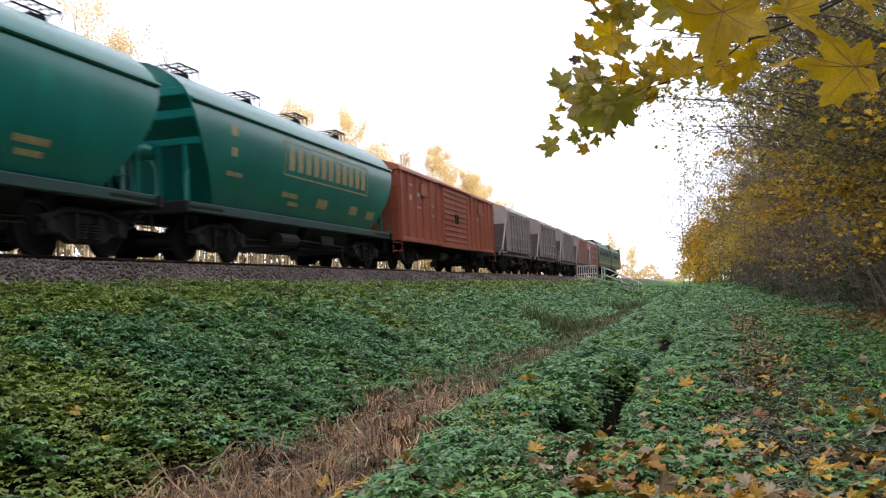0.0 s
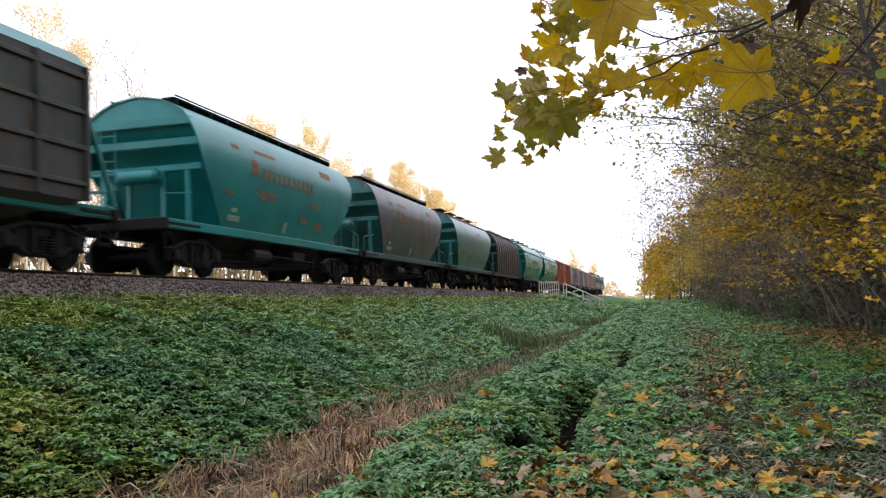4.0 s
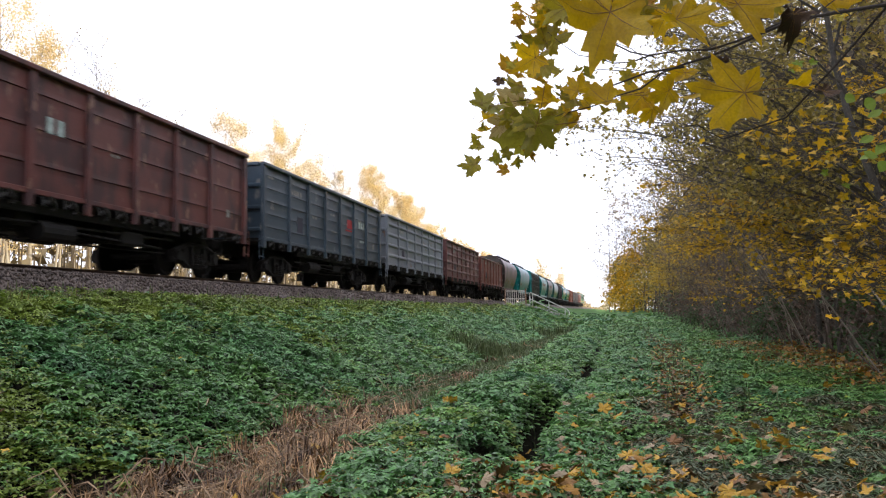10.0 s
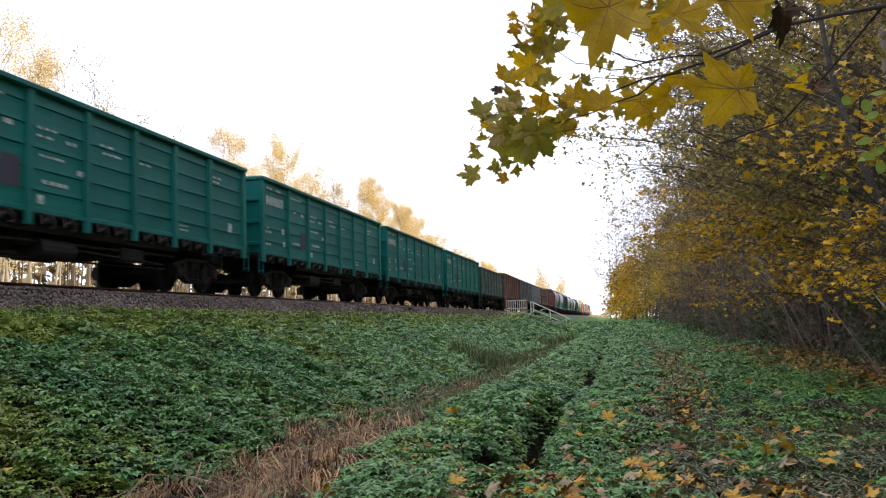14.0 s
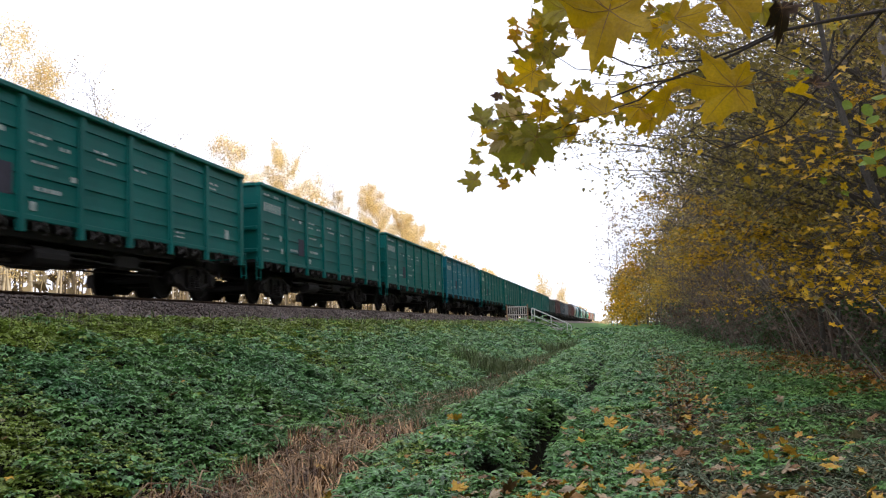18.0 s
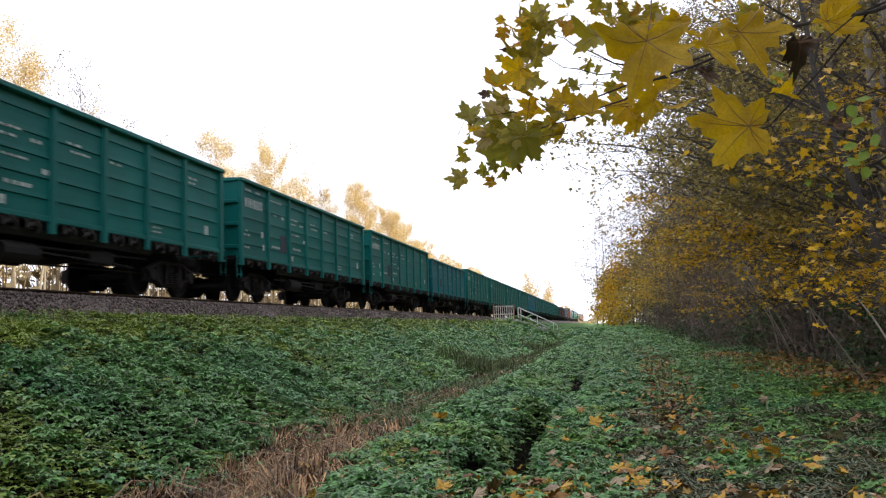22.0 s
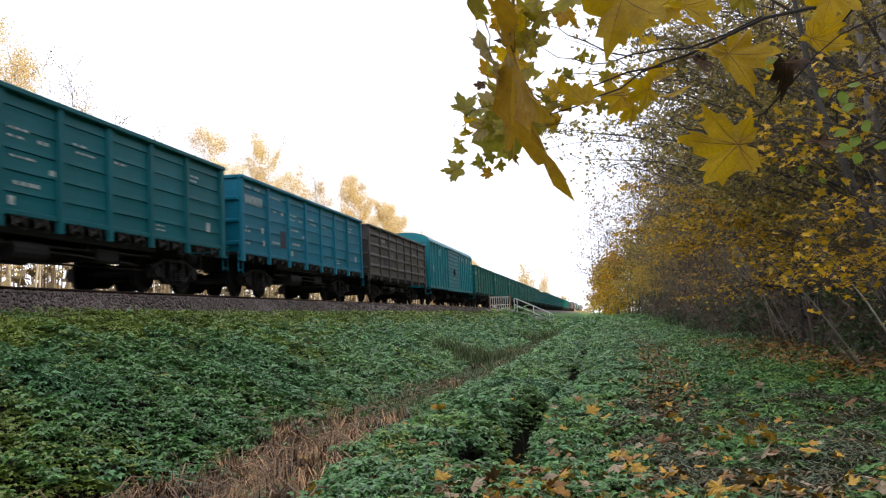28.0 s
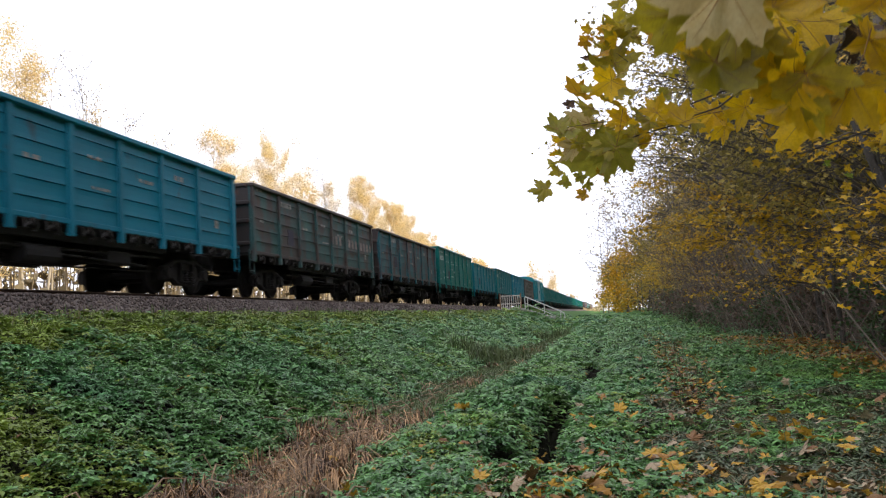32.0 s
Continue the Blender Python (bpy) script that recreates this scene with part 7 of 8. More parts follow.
for xx, zz in ((0.22, 0.95), (1.5, 0.36), (2.75, -0.24)):
    part("post", Shape().tube([(xx, 0, zz), (xx, 0, zz - 1.1)], 0.036, 8), M["rail_paint"], hr)

# ---------------------------------------------------------------- the maple whose twigs hang before the camera
def leaf_mesh(key, curl, seed):
    """A maple leaf with five lobes, raised veins and a stalk; its tip points along +y."""
    rs = np.random.default_rng(seed)
    c = rs.uniform(-1, 1, 4) * curl
    n, mid = len(OUT), (0.0, 0.32)
    ragged = 1 + rs.normal(0, 0.035, n)
    pts = []
    for f in (0.0, 0.3, 0.6, 0.85, 1.0):                  # rings from the stalk's foot to the edge
        for i, (px, py) in enumerate(OUT if f else [mid]):
            k = f * (ragged[i] if f == 1 else 1)
            x, y = (px - mid[0]) * k + mid[0], (py - mid[1]) * k + mid[1] - 0.3
            way = math.atan2(px, py - mid[1])
            pleat = 0.035 * f * math.cos(way * 360 / 54) + 0.02 * f * math.sin(23 * x + 17 * y + seed)
            rim = curl * 0.16 * max(0, f - 0.6) * math.sin(3 * way + seed)
            pts.append((x, y, c[0] * x * x + c[1] * y * y + c[2] * x * y + c[3] * 0.5 * abs(x) + pleat + rim))
    faces = [(0, 1 + i, 1 + (i + 1) % n) for i in range(n)]
    for r in range(3):
        a, b = 1 + r * n, 1 + (r + 1) * n
        faces += [(a + i, b + i, b + (i + 1) % n, a + (i + 1) % n) for i in range(n)]
    s = Shape().add(pts, faces)
    edge = np.array(pts[-n:])
    nf = len(s.f)
    foot = Vector((0, 0.0, pts[0][2] + 0.004))
    tips = [i for i in range(n) if np.hypot(edge[i][0], edge[i][1] + 0.02) > 0.36 and all(np.hypot(*edge[i][:2]) >= np.hypot(*edge[(i + k) % n][:2]) for k in (-2, -1, 1, 2))]
    for i in tips:
        line = [Vector(pts[1 + r * n + i]) + Vector((0, 0, 0.004)) for r in range(3)]
        s.tube([foot] + line, [0.006, 0.005, 0.003, 0.001], 4, cap=False)
    s.tube([foot, foot + Vector((0.03, -0.35, 0.05)), foot + Vector((0.1, -0.75, 0.0))], [0.009, 0.007, 0.01], 5)
    me = from_arrays("leaf", s.v, s.f, M[key])
    me.materials.append(M["maple_vein"])
    for i, p in enumerate(me.polygons):
        p.material_index = 0 if i < nf else 1
        p.use_smooth = i < nf
    return me


M["maple_vein"] = mat("maple_leaf_vein", (0.3, 0.16, 0.025), rough=0.6, scale=20, bump=0)
LEAVES = {k: [leaf_mesh(k, c, 40 + i) for i, c in enumerate((0.45, 0.8, 1.15))] for k in ("maple", "maple_olive", "maple_pale", "maple_green", "maple_aged", "maple_dull")}
LEAVES["maple_dead"] = [leaf_mesh("maple_dead", 2.2, 60), leaf_mesh("maple_dead", 1.8, 61)]
TREE_AT = Vector((1.75, 2.1, 0.0))
rm = np.random.default_rng(33)


def leaf_pose(x, y, z, width, angle, tilt=1.0, face=(0.1, -1, 0.5), slim=1.0):
    """angle: how far the tip swings from hanging straight down; the leaf turns its face to the meadow."""
    a = radians(angle)
    tip = Vector((math.sin(a), 0, -math.cos(a)))
    n = (Vector(face) + Vector(rm.normal(0, 0.3 * tilt, 3))).normalized()
    tip = (tip - n * tip.dot(n)).normalized()
    side = tip.cross(n)
    m = Matrix((side, tip, n)).transposed().to_4x4()
    return Matrix.Translation(Vector((x, y, z)) - TREE_AT) @ m @ Matrix.Diagonal((slim * width / 1.2, width / 1.2, width / 1.2, 1))


def twig(name, lines, label=""):
    """One bough of the maple: stems along points, each with its thickness."""
    s = Shape()
    for pts, r in lines:
        p = [Vector(q) - TREE_AT for q in pts]
        fine = []
        for i in range(len(p) - 1):
            for f in (0, 0.5):
                fine.append(p[i].lerp(p[i + 1], f) + Vector(rm.normal(0, 0.006, 3)))
        fine.append(p[-1])
        s.tube(fine, [r * (1 - 0.8 * i / (len(fine) - 1)) for i in range(len(fine))], 6)
    return part(name, s, M["twig"], maple, label, smooth=True)


def leaves_on(bough, rows, kinds, tilt=1.0):
    for i, (x, y, z, w, a) in enumerate(rows):
        k = kinds[i % len(kinds)]
        me = LEAVES[k][int(rm.integers(0, len(LEAVES[k])))]
        lab = {"maple_green": "green maple leaf", "maple_dull": "dull green maple leaf", "lime": "small lime-green leaf", "maple_dead": "withered brown curled leaf", "maple_pale": "pale underside of a maple leaf"}.get(k, "")
        part("leaf", me, None, bough, lab, at=leaf_pose(x, y, z, w, a, tilt))


maple = thing("maple_tree", "yellow autumn maple with large leaves on thin dark twigs", "tree", at=Matrix.Translation(TREE_AT))
part("trunk", Shape().tube([(0, 0, -0.3), (0.03, 0.02, 1.2), (-0.02, 0.05, 2.6), (0.1, 0.1, 5.0)], [0.1, 0.085, 0.075, 0.04], 10), M["bark"], maple, smooth=True)
JOINT = (1.75, 2.13, 2.2)
_t, crown_boughs, tips = limbs(np.random.default_rng(71), 6.2, 1.5, 12, 0.55, 0.0, 0.07, 5, 0.6)
part("upper_branchwork", crown_boughs, M["bough_bark"], maple)
rc = np.random.default_rng(72)
part("crown", quads("crown", turned(STAR, tips[rc.integers(0, len(tips), 900)] + rc.normal(0, 0.16, (900, 3)), rc.uniform(0.09, 0.16, 900), rc, 0.75, -0.3), len(STAR), M["tree_yellow"], STAR_F), None, maple)
bough_a = twig("bough", [([JOINT, (1.3, 2.3, 2.18), (0.8, 2.54, 2.06), (0.58, 2.8, 2.12), (0.42, 2.87, 2.08), (0.26, 2.89, 2.03), (0.11, 2.92, 1.96), (-0.03, 2.95, 1.92), (-0.27, 2.96, 1.86)], 0.0075),
                         ([(0.58, 2.8, 2.12), (0.35, 2.91, 2.08), (0.17, 2.97, 2.08), (0.03, 3.0, 2.08), (-0.09, 3.02, 2.12), (-0.2, 3.04, 2.22)], 0.004),
                         ([(0.26, 2.89, 2.03), (0.03, 2.95, 1.98), (-0.13, 2.97, 1.96), (-0.42, 3.02, 1.96)], 0.004),
                         ([(0.8, 2.54, 2.06), (0.6, 3.0, 1.85), (0.4, 3.09, 1.81), (0.31, 3.07, 1.86), (0.26, 3.06, 1.85)], 0.004),
                         ([(0.17, 2.97, 2.08), (0.02, 3.0, 2.16), (-0.1, 3.05, 2.24), (-0.25, 3.1, 2.32)], 0.003)], "dark forked twig")
leaves_on(bough_a, [(-0.241, 3.02, 2.316, 0.134, -70), (-0.178, 3.06, 2.311, 0.147, -120), (-0.315, 3.08, 2.189, 0.056, -60), (-0.208, 3.06, 2.187, 0.173, 150), (-0.244, 3.13, 2.217, 0.170, -20), (-0.209, 2.97, 2.077, 0.129, 10), (0.002, 3.12, 2.16, 0.085, -60), (0.027, 2.84, 2.051, 0.051, 60), (-0.099, 2.97, 2.046, 0.053, 150), (-0.149, 2.89, 2.028, 0.062, -30), (-0.299, 2.99, 2.014, 0.130, -70), (-0.411, 2.86, 1.835, 0.046, -70), (-0.431, 2.85, 1.801, 0.066, -80), (-0.421, 2.8, 1.767, 0.070, -60), (-0.484, 3.11, 1.758, 0.116, -85), (-0.147, 3.15, 1.932, 0.156, -60), (-0.236, 3.13, 2.262, 0.126, 160), (-0.142, 3.04, 2.29, 0.112, -30)], ("maple_olive",), 1.9)
leaves_on(bough_a, [(-0.106, 2.93, 1.937, 0.131, -70), (-0.252, 2.86, 1.857, 0.127, -50), (-0.299, 2.85, 2.038, 0.078, -70), (-0.181, 2.83, 2.086, 0.103, 40), (0.083, 3.04, 2.041, 0.072, -60)], ("maple_olive",), 1.9)
leaves_on(bough_a, [(-0.227, 2.81, 2.058, 0.148, -60), (-0.223, 3.0, 2.024, 0.146, -60), (-0.09, 2.81, 1.936, 0.111, -150), (-0.178, 2.88, 1.923, 0.124, -40), (-0.098, 3.11, 1.91, 0.127, -40), (0.006, 2.9, 1.916, 0.205, -80), (0.134, 3.14, 1.989, 0.194, -85), (0.218, 2.99, 1.966, 0.160, -70), (0.219, 3.04, 2.248, 0.192, -75), (0.17, 3.14, 1.942, 0.139, -60), (0.285, 3.12, 2.06, 0.140, -30), (0.335, 2.91, 2.175, 0.160, -40), (-0.194, 2.91, 1.951, 0.114, -70), (0.325, 3.01, 1.959, 0.151, -40), (0.229, 2.8, 2.071, 0.091, -60)], ("maple",), 1.9)
leaves_on(bough_a, [(-0.42, 2.88, 1.927, 0.125, 150), (-0.379, 2.9, 1.924, 0.156, -30), (-0.27, 3.08, 1.86, 0.307, -62), (-0.228, 2.85, 1.841, 0.203, -20)], ("maple_dull",), 1.9)
leaves_on(bough_a, [(-0.312, 3.12, 1.988, 0.179, -50), (-0.363, 3.07, 1.902, 0.143, -60), (0.257, 2.87, 2.196, 0.122, -140)], ("maple_pale",), 1.9)
leaves_on(bough_a, [(-0.304, 3.13, 2.237, 0.074, 0), (-0.374, 3.03, 2.051, 0.060, -20)], ("maple_dead",), 1.9)
leaves_on(bough_a, [(-0.335, 3.13, 2.1, 0.159, -65), (-0.273, 3.02, 1.783, 0.107, -40), (-0.341, 2.88, 1.694, 0.061, -70)], ("maple_aged",), 1.9)
fill = []
for i in range(30):                      # smaller leaves that hang between the large ones, towards the bough's tip
    f = float(rm.uniform(0.25, 1))
    base = Vector((0.3, 2.9, 2.1)).lerp(Vector((-0.42, 3.02, 1.86)), f)
    fill.append((base.x + rm.normal(0, 0.035), base.y + rm.normal(0, 0.1), base.z + rm.normal(0.01, 0.05) - 0.02, rm.uniform(0.05, 0.09), rm.normal(-45, 40)))
leaves_on(bough_a, fill, ("maple_olive", "maple_olive", "maple", "maple_dull"), 2.2)
fill = []
for i in range(54):                      # and along its upper side
    base = Vector((0.33, 2.95, 2.34)).lerp(Vector((-0.31, 3.02, 2.29)), float(rm.uniform(0, 1)))
    fill.append((base.x + rm.normal(0, 0.03), base.y + rm.normal(0, 0.1), base.z + rm.normal(0, 0.045), rm.uniform(0.05, 0.1), rm.normal(-40, 50)))
leaves_on(bough_a, fill, ("maple_olive", "maple", "maple_olive", "maple_aged"), 2.0)
leaves_on(bough_a, [(0.37, 2.8, 2.0, 0.1, 10), (0.58, 2.75, 1.9, 0.12, 30), (0.5, 2.7, 2.16, 0.12, 0), (0.66, 2.7, 2.2, 0.13, 20), (0.3, 2.85, 2.2, 0.12, -30)], ("maple_dead", "maple", "maple_olive"), 1.5)
bough_l = twig("bough", [([JOINT, (1.0, 1.8, 2.12), (0.5, 1.62, 1.98), (0.2, 1.55, 1.88), (0.02, 1.47, 1.83)], 0.005)], "dark thin twig")
leaves_on(bough_l, [(0.02, 1.44, 1.73, 0.2, -15), (0.15, 1.71, 1.8, 0.15, 30), (-0.06, 1.57, 1.79, 0.1, -40), (0.1, 1.6, 1.95, 0.15, 10)], ("maple", "maple", "maple_olive"), 0.8)
bough_b = twig("bough", [([JOINT, (1.0, 1.9, 2.05), (0.55, 1.7, 1.85), (0.34, 1.61, 1.72)], 0.0045)], "dark thin twig")
leaves_on(bough_b, [(0.25, 1.6, 1.61, 0.18, -95), (0.24, 1.58, 1.77, 0.16, 15), (0.43, 1.77, 1.84, 0.12, 60), (0.38, 1.58, 1.6, 0.06, 10), (0.34, 1.6, 1.75, 0.07, 0), (0.45, 1.68, 1.9, 0.14, -20)],
          ("maple", "maple", "maple", "maple_dead", "maple_dead", "maple"), 0.7)
bough_c = twig("bough", [([JOINT, (0.8, 1.25, 1.8), (0.31, 1.07, 1.5), (0.23, 1.08, 1.46), (0.12, 1.13, 1.39)], 0.007), ([(0.25, 1.08, 1.48), (0.16, 1.09, 1.46)], 0.006),
                         ([(0.4, 1.1, 1.56), (0.15, 1.14, 1.55), (0.0, 1.12, 1.49), (-0.07, 1.09, 1.43), (-0.12, 1.05, 1.43)], 0.006), ([(0.31, 1.07, 1.5), (0.34, 1.1, 1.36), (0.2, 1.07, 1.3), (0.17, 1.06, 1.32)], 0.005)], "dark forked twig")
leaves_on(bough_c, [(-0.15, 0.99, 1.4, 0.17, -30), (-0.18, 1.03, 1.46, 0.12, -60), (-0.13, 0.99, 1.52, 0.1, 160), (-0.12, 1.11, 1.4, 0.15, -10), (-0.18, 1.15, 1.39, 0.1, -50), (-0.06, 1.2, 1.55, 0.1, 20),
                    (-0.03, 1.23, 1.31, 0.13, -40), (0.01, 1.11, 1.56, 0.15, 0), (0.09, 1.09, 1.45, 0.16, 10), (0.06, 1.13, 1.41, 0.13, -40), (0.17, 1.15, 1.5, 0.15, -20)],
          ("maple_pale", "maple_olive", "maple_pale", "maple_olive", "maple", "maple", "maple", "maple", "maple", "maple", "maple"), 0.7)
leaves_on(bough_c, [(0.21, 1.1, 1.53, 0.14, 30), (0.27, 1.06, 1.51, 0.14, -10), (0.09, 1.05, 1.28, 0.13, -50), (0.05, 1.04, 1.24, 0.09, -40), (0.21, 1.17, 1.37, 0.14, 50), (0.25, 1.13, 1.31, 0.14, 0),
                    (0.25, 1.08, 1.21, 0.1, -60), (0.26, 1.22, 1.43, 0.13, 30), (0.15, 1.2, 1.41, 0.15, -10), (0.28, 1.08, 1.39, 0.13, 20), (0.16, 1.16, 1.35, 0.14, 0), (0.35, 1.1, 1.45, 0.15, 20), (0.36, 1.1, 1.3, 0.15, 0)],
          ("maple", "maple", "maple", "maple", "maple"), 0.7)
leaves_on(bough_c, [(-0.1, 1.12, 1.47, 0.14, -20), (-0.08, 1.1, 1.4, 0.13, 30), (-0.2, 1.08, 1.4, 0.12, -80), (-0.16, 1.12, 1.5, 0.12, -10), (-0.02, 1.16, 1.46, 0.13, 0), (0.03, 1.18, 1.31, 0.14, -30), (-0.03, 1.17, 1.33, 0.14, 10),
                    (0.04, 1.17, 1.5, 0.15, 40), (0.1, 1.2, 1.56, 0.14, 0), (-0.03, 1.15, 1.58, 0.13, 20), (0.12, 1.2, 1.34, 0.13, -20), (0.2, 1.22, 1.32, 0.13, 20), (0.3, 1.2, 1.5, 0.14, 0), (0.07, 1.22, 1.38, 0.12, 60)],
          ("maple_olive", "maple", "maple_olive", "maple_pale", "maple", "maple", "maple_olive", "maple"), 0.9)
leaves_on(bough_c, [(-0.15, 1.14, 1.35, 0.15, 25), (-0.043, 1.17, 1.324, 0.145, -60), (-0.108, 1.16, 1.373, 0.131, 10), (0.049, 1.08, 1.252, 0.131, -35), (0.263, 1.2, 1.202, 0.104, -20), (-0.168, 1.05, 1.426, 0.141, -40)], ("maple_olive", "maple", "maple_olive", "maple", "maple"), 0.9)
bough_h = twig("bough", [([JOINT, (0.9, 1.2, 1.7), (0.3, 1.05, 1.36), (0.17, 1.01, 1.29), (0.13, 0.96, 1.22)], 0.005)], "thin red-brown leaf stalk")
part("leaf", LEAVES["maple_aged"][0], None, bough_h, at=leaf_pose(0.134, 0.91, 1.152, 0.225, 2, 0.0, (0.0, -1, 0.12), 0.74))
leaves_on(bough_h, [(0.16, 0.95, 1.23, 0.075, 40), (0.165, 0.93, 1.165, 0.08, 70)], ("maple_olive", "maple_pale"), 0.4)
# a low shoot that still carries small lime-green leaves
oval = [(0.0, 0.0), (0.22, 0.12), (0.36, 0.36), (0.3, 0.66), (0.0, 1.0), (-0.3, 0.66), (-0.36, 0.36), (-0.22, 0.12)]
LEAVES["lime"] = [from_arrays("leaf", [(0, 0.42, -0.03)] + [(x, y, 0.05 * math.sin(5 * x + 3 * y + q)) for x, y in oval], fan(8), M["maple_green"]) for q in range(3)]
LIME = [(0.8, 2.96, 1.91), (0.86, 3.02, 1.91), (0.9, 3.08, 1.94), (0.91, 3.14, 1.8), (0.9, 2.99, 1.75), (0.81, 3.03, 1.74), (0.86, 3.09, 1.74), (0.91, 3.15, 1.74), (0.9, 3.0, 1.69), (0.94, 3.05, 1.81), (0.98, 3.11, 1.74), (0.94, 3.14, 1.89)]
bough_g = twig("bough", [([JOINT, (1.75, 2.5, 2.1), LIME[2], LIME[0]], 0.005), ([(1.75, 2.5, 2.1), LIME[8], LIME[4], LIME[5]], 0.005)], "thin shoot with lime-green leaves")
leaves_on(bough_g, [(x, y, z, 0.062, (-35, 20, 60, -70)[i % 4]) for i, (x, y, z) in enumerate(LIME)], ("lime",), 1.0)
# a leaning young maple and green leaves on its low shoots, at the edge of the wood
young = thing("young_maple", "leaning young maple with mottled trunk and some green leaves", "tree", at=pose(3.6, 10.2, 0.0))
part("trunk", Shape().tube([(0, 0, -0.2), (-0.3, 0.02, 1.2), (-0.62, 0.08, 2.5), (-0.86, 0.2, 3.4), (-0.95, 0.3, 4.0), (-1.15, 0.5, 6.0)], [0.06, 0.052, 0.045, 0.04, 0.034, 0.014], 9), M["dark_bark"], young, smooth=True)
for i in range(7):
    z = 2.2 + i * 0.5
    e = Vector((-0.55 - 0.14 * i + rm.uniform(-0.9, 0.5), rm.uniform(-0.8, 0.6), z + rm.uniform(0.2, 0.8)))
    b = part("branch", Shape().tube([(-0.5 - 0.12 * i, 0.05 + 0.05 * i, z), tuple((Vector((-0.5 - 0.12 * i, 0.05, z)).lerp(e, 0.5) + Vector((0, 0, 0.08)))), tuple(e)], [0.02, 0.012, 0.004], 5), M["dark_bark"], young, smooth=True)
    for q in range(7):
        k = ("maple", "maple_olive", "maple")[q % 3] if i % 3 else ("maple_green" if q % 2 else "maple")
        p = Vector((-0.5 - 0.12 * i, 0.05, z)).lerp(e, rm.uniform(0.4, 1.1)) + Vector(rm.normal(0, 0.12, 3))
        part("leaf", LEAVES[k][q % 3], None, b, "green maple leaf" if k == "maple_green" else "", at=leaf_pose(p.x + TREE_AT.x, p.y + TREE_AT.y, p.z, rm.uniform(0.1, 0.16), rm.normal(0, 40), 1.5))

# how the wind moves the near maple twigs: seconds and shift from their rest, in metres
SWAY_H = [(0, -0.155, -0.146, 0.604), (27.2, -0.134, -0.185, 0.421), (27.5, -0.148, -0.203, 0.355), (27.6, -0.188, -0.213, 0.38), (27.7, -0.122, -0.199, 0.341), (27.8, -0.118, -0.198, 0.336), (27.9, -0.134, -0.2, 0.313), (28.0, -0.171, -0.204, 0.275), (28.1, -0.097, -0.19, 0.275), (28.2, -0.052, -0.181, 0.261), (28.3, -0.093, -0.192, 0.311), (28.4, -0.097, -0.194, 0.321), (28.5, -0.111, -0.197, 0.331), (28.6, -0.145, -0.203, 0.357), (28.8, -0.061, -0.134, 0.601), (29.4, -0.016, -0.167, 0.564), (29.55, -0.02, -0.221, 0.374), (29.7, -0.027, -0.267, 0.227), (29.9, -0.058, -0.278, 0.091), (30.0, -0.035, -0.247, 0.045), (30.1, -0.025, -0.238, -0.013), (30.3, -0.022, -0.17, -0.043), (30.6, -0.024, -0.086, -0.041), (30.9, -0.046, -0.026, -0.015), (31.0, -0.028, -0.005, 0.001), (31.2, -0.026, 0.014, 0.013), (31.5, 0.049, 0.058, 0.021), (31.8, 0.149, 0.175, 0.086), (32, 0.162, 0.173, 0.148)]
SWAY_C = [(0, 0.006, 0.042, 0.607), (27.2, 0.163, 0.009, 0.574), (28.1, 0.126, -0.038, 0.418), (28.8, 0.126, -0.038, 0.486), (29.4, 0.061, -0.136, 0.382), (29.55, 0.032, -0.226, 0.201), (29.7, 0.008, -0.268, 0.082), (29.9, -0.014, -0.274, 0.034), (30.0, 0.003, -0.23, 0.063), (30.1, 0.008, -0.183, 0.025), (30.3, 0.006, -0.095, -0.018), (30.6, -0.025, -0.046, -0.03), (30.9, -0.005, -0.0, 0.01), (31.0, 0.0, 0.0, 0.0), (31.2, -0.023, -0.006, 0.014), (31.5, 0.021, -0.001, 0.048), (31.8, 0.136, 0.019, 0.085), (32, 0.138, 0.014, 0.175)]
SWAY_B = [(0, 0.026, -0.002, -0.016), (1, 0.027, 0.056, -0.008), (2, -0.015, 0.025, -0.011), (3, -0.021, 0.016, -0.004), (6, 0.002, 0.002, -0.008), (9, 0.006, 0.016, -0.005), (13, 0.0, 0.0, 0.0), (17, -0.012, 0.009, 0.023), (19, -0.004, -0.002, 0.002), (21, -0.003, -0.039, -0.055), (22, 0.019, -0.093, -0.082), (22.6, 0.065, -0.13, -0.135), (23, 0.03, -0.141, -0.141), (23.5, 0.021, -0.058, -0.004), (24, -0.009, -0.01, 0.043), (24.5, -0.023, 0.027, 0.158), (25, -0.029, 0.02, 0.22), (25.5, -0.044, 0.024, 0.133), (27.5, 0.009, -0.057, -0.048), (27.9, 0.014, -0.052, -0.118), (28.1, 0.026, -0.049, -0.134), (28.5, 0.022, -0.046, -0.168), (28.7, 0.015, -0.05, -0.088), (29, 0.002, -0.005, 0.021), (29.3, -0.025, -0.018, 0.15), (29.7, -0.069, -0.062, 0.042), (30.1, -0.041, -0.042, -0.03), (31, -0.04, -0.041, -0.028), (32, -0.048, -0.035, -0.079)]
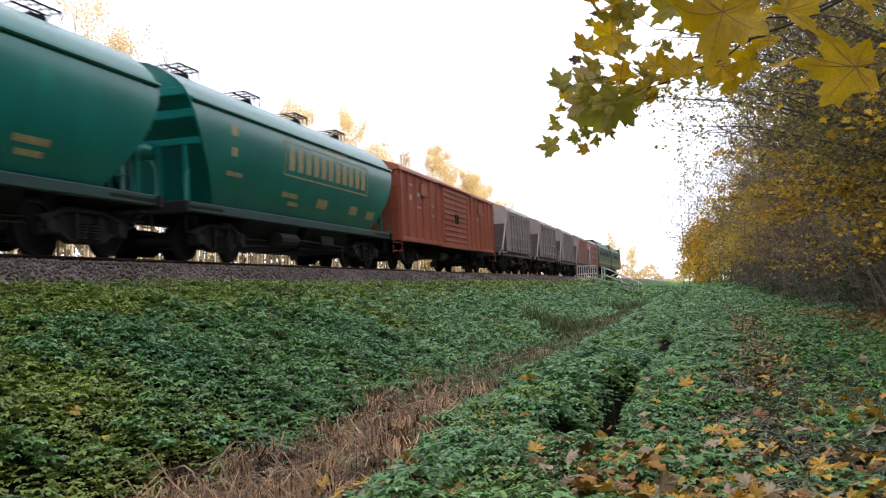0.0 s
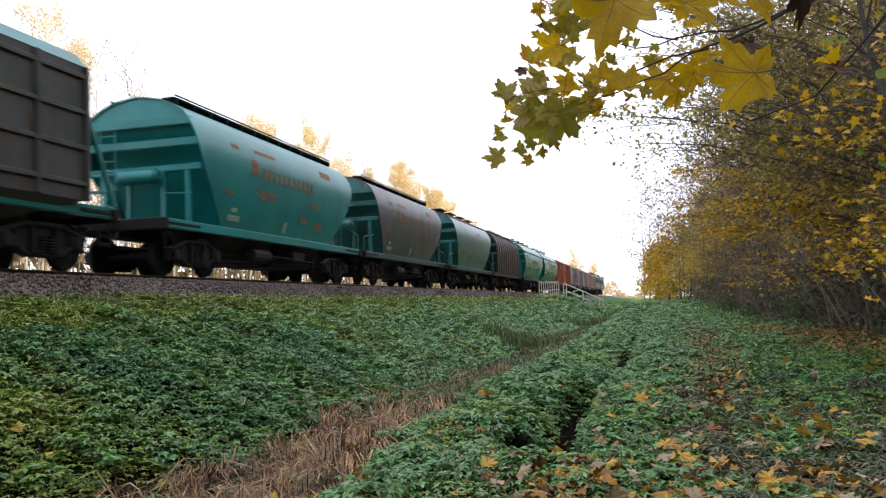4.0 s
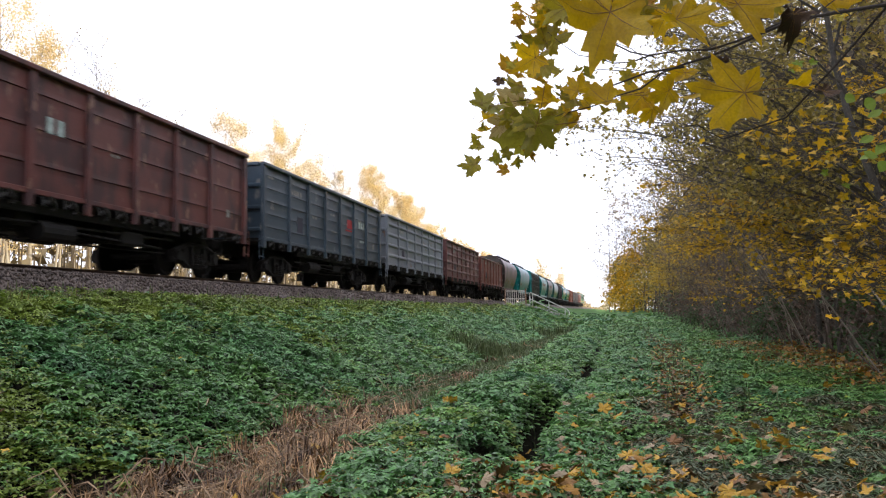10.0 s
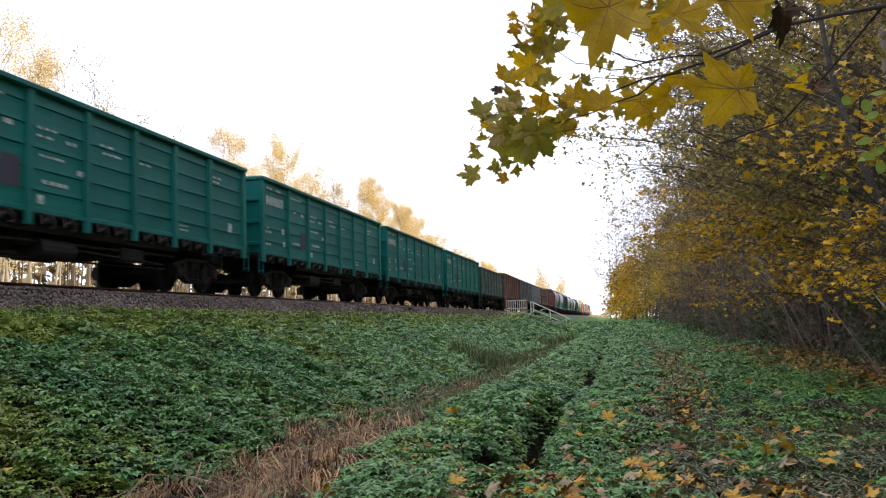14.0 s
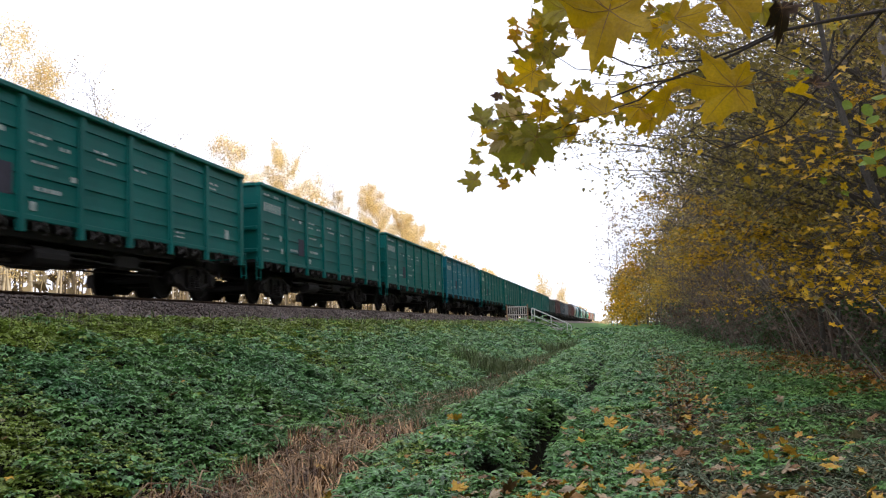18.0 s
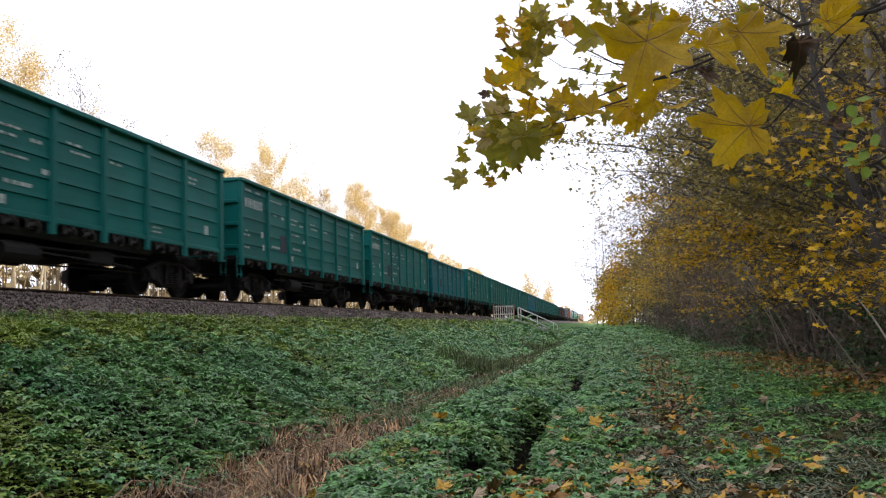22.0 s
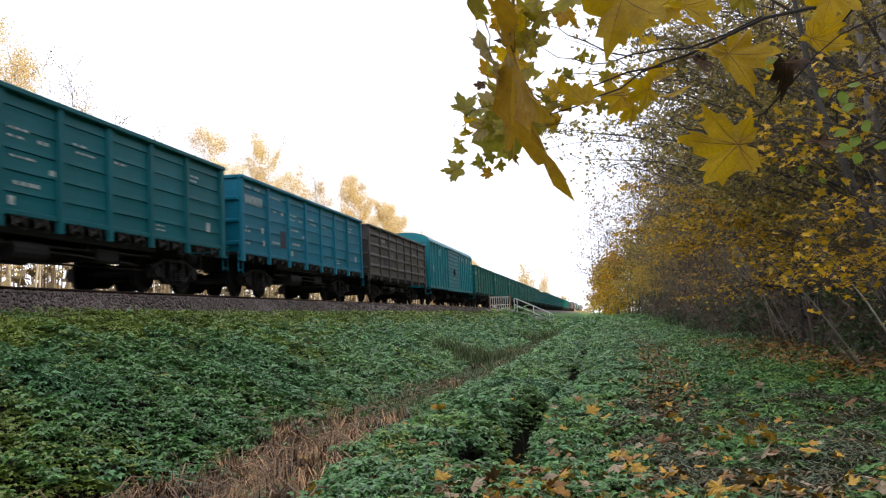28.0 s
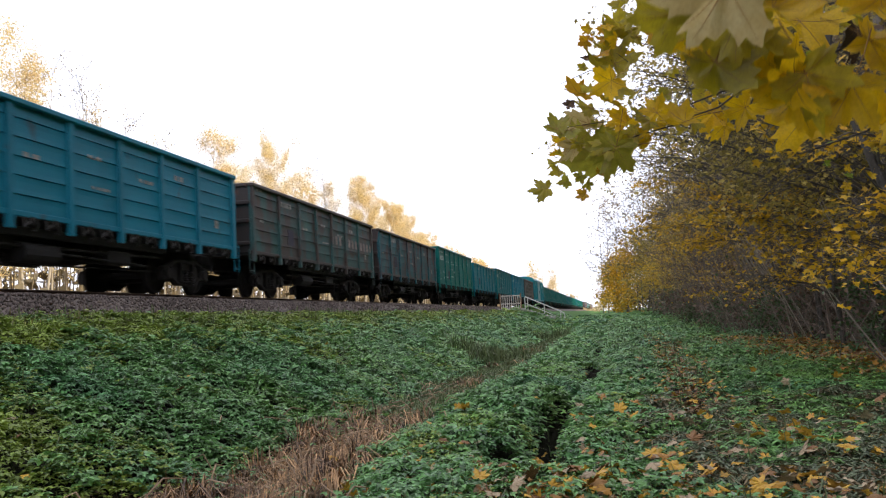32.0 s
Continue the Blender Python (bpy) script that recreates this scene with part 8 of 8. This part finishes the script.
SWAY_L = [(0, 0.031, 0.033, -0.046), (1, -0.003, 0.084, -0.001), (2, -0.031, 0.06, -0.013), (3, -0.027, 0.035, -0.006), (6, -0.017, 0.026, -0.014), (9, -0.007, 0.015, -0.013), (13, 0.0, 0.0, 0.0), (17, -0.001, 0.011, 0.019), (19, 0.006, 0.0, -0.007), (21, 0.047, 0.02, -0.027), (22, 0.08, -0.009, -0.062), (22.6, 0.109, -0.021, -0.086), (23, 0.109, 0.017, 0.009), (23.5, 0.11, 0.059, 0.065), (24.5, 0.105, 0.062, 0.082), (25.5, 0.097, 0.059, 0.088), (27.5, 0.077, 0.007, 0.016), (28.5, 0.05, 0.002, -0.002), (29.3, 0.049, 0.008, 0.064), (30, 0.051, 0.025, 0.013), (31, 0.018, 0.022, 0.007), (32, 0.017, 0.028, -0.041)]
SWAY_A = [(0, 0, 0, 0), (22, 0, 0, 0), (24, 0.01, 0, -0.02), (28, 0.01, 0, 0), (29.5, 0.05, 0, 0.01), (30.5, 0.06, 0, -0.03), (32, 0.12, 0, -0.1)]


# ---------------------------------------------------------------- what moves
def run_at(t):
    return float(np.interp(t, [a for a, _ in RUN], [b for _, b in RUN]))


LEAF_H = (0.12, 0.91, 1.12)
TWIST_T, TWIST = (27.4, 27.5, 27.6, 27.7, 27.8, 27.9, 28.0, 28.1, 28.3, 28.5, 28.6, 28.8, 29.4, 29.7, 30.3, 30.9, 31.5, 32), (60, 62, 45, 20, 50, 60, 98, 60, 0, 30, 45, 60, 30, 0, 20, 36, 34, 20)


def motions():
    for bough, sway in ((bough_a, SWAY_A), (bough_l, SWAY_L), (bough_b, SWAY_B), (bough_c, SWAY_C), (bough_h, SWAY_H)):
        turn = Matrix.Translation(Vector(LEAF_H) - TREE_AT) if bough is bough_h else None
        walk(bough, [(s, pose(x, y, z) if turn is None else pose(x, y, z) @ turn @ pose(0, 0, 0, 0, 0, float(np.interp(s, TWIST_T, TWIST))) @ turn.inverted()) for s, x, y, z in sway])
    radius = 0.478
    for t, mid in TRAIN:
        walk(t, [(s, pose(TRACK, mid + r, RAIL)) for s, r in RUN])
        # the wheels turn, keyed while the wagon is near enough to see it
        first = max(0, int((-14 - mid) / 17.35 * FPS))
        last = min(32 * FPS, int((90 - mid) / 17.35 * FPS))
        if last <= first:
            continue
        rows = [(f / FPS, pose(0, 0, 0, -math.degrees(run_at(f / FPS) / radius), 0, 0)) for f in range(first, last + 1)]
        if first > 0:
            rows.insert(0, (0, rows[0][1]))
        if last < 32 * FPS:
            rows.append((32, rows[-1][1]))
        for b in [o for o in t.children if o.name.startswith("bogie")]:
            for w in [o for o in b.children if o.name.startswith("wheelset")]:
                at = Matrix.Translation(w.matrix_basis.translation)
                walk(w, [(s, at @ m) for s, m in rows])


motions()
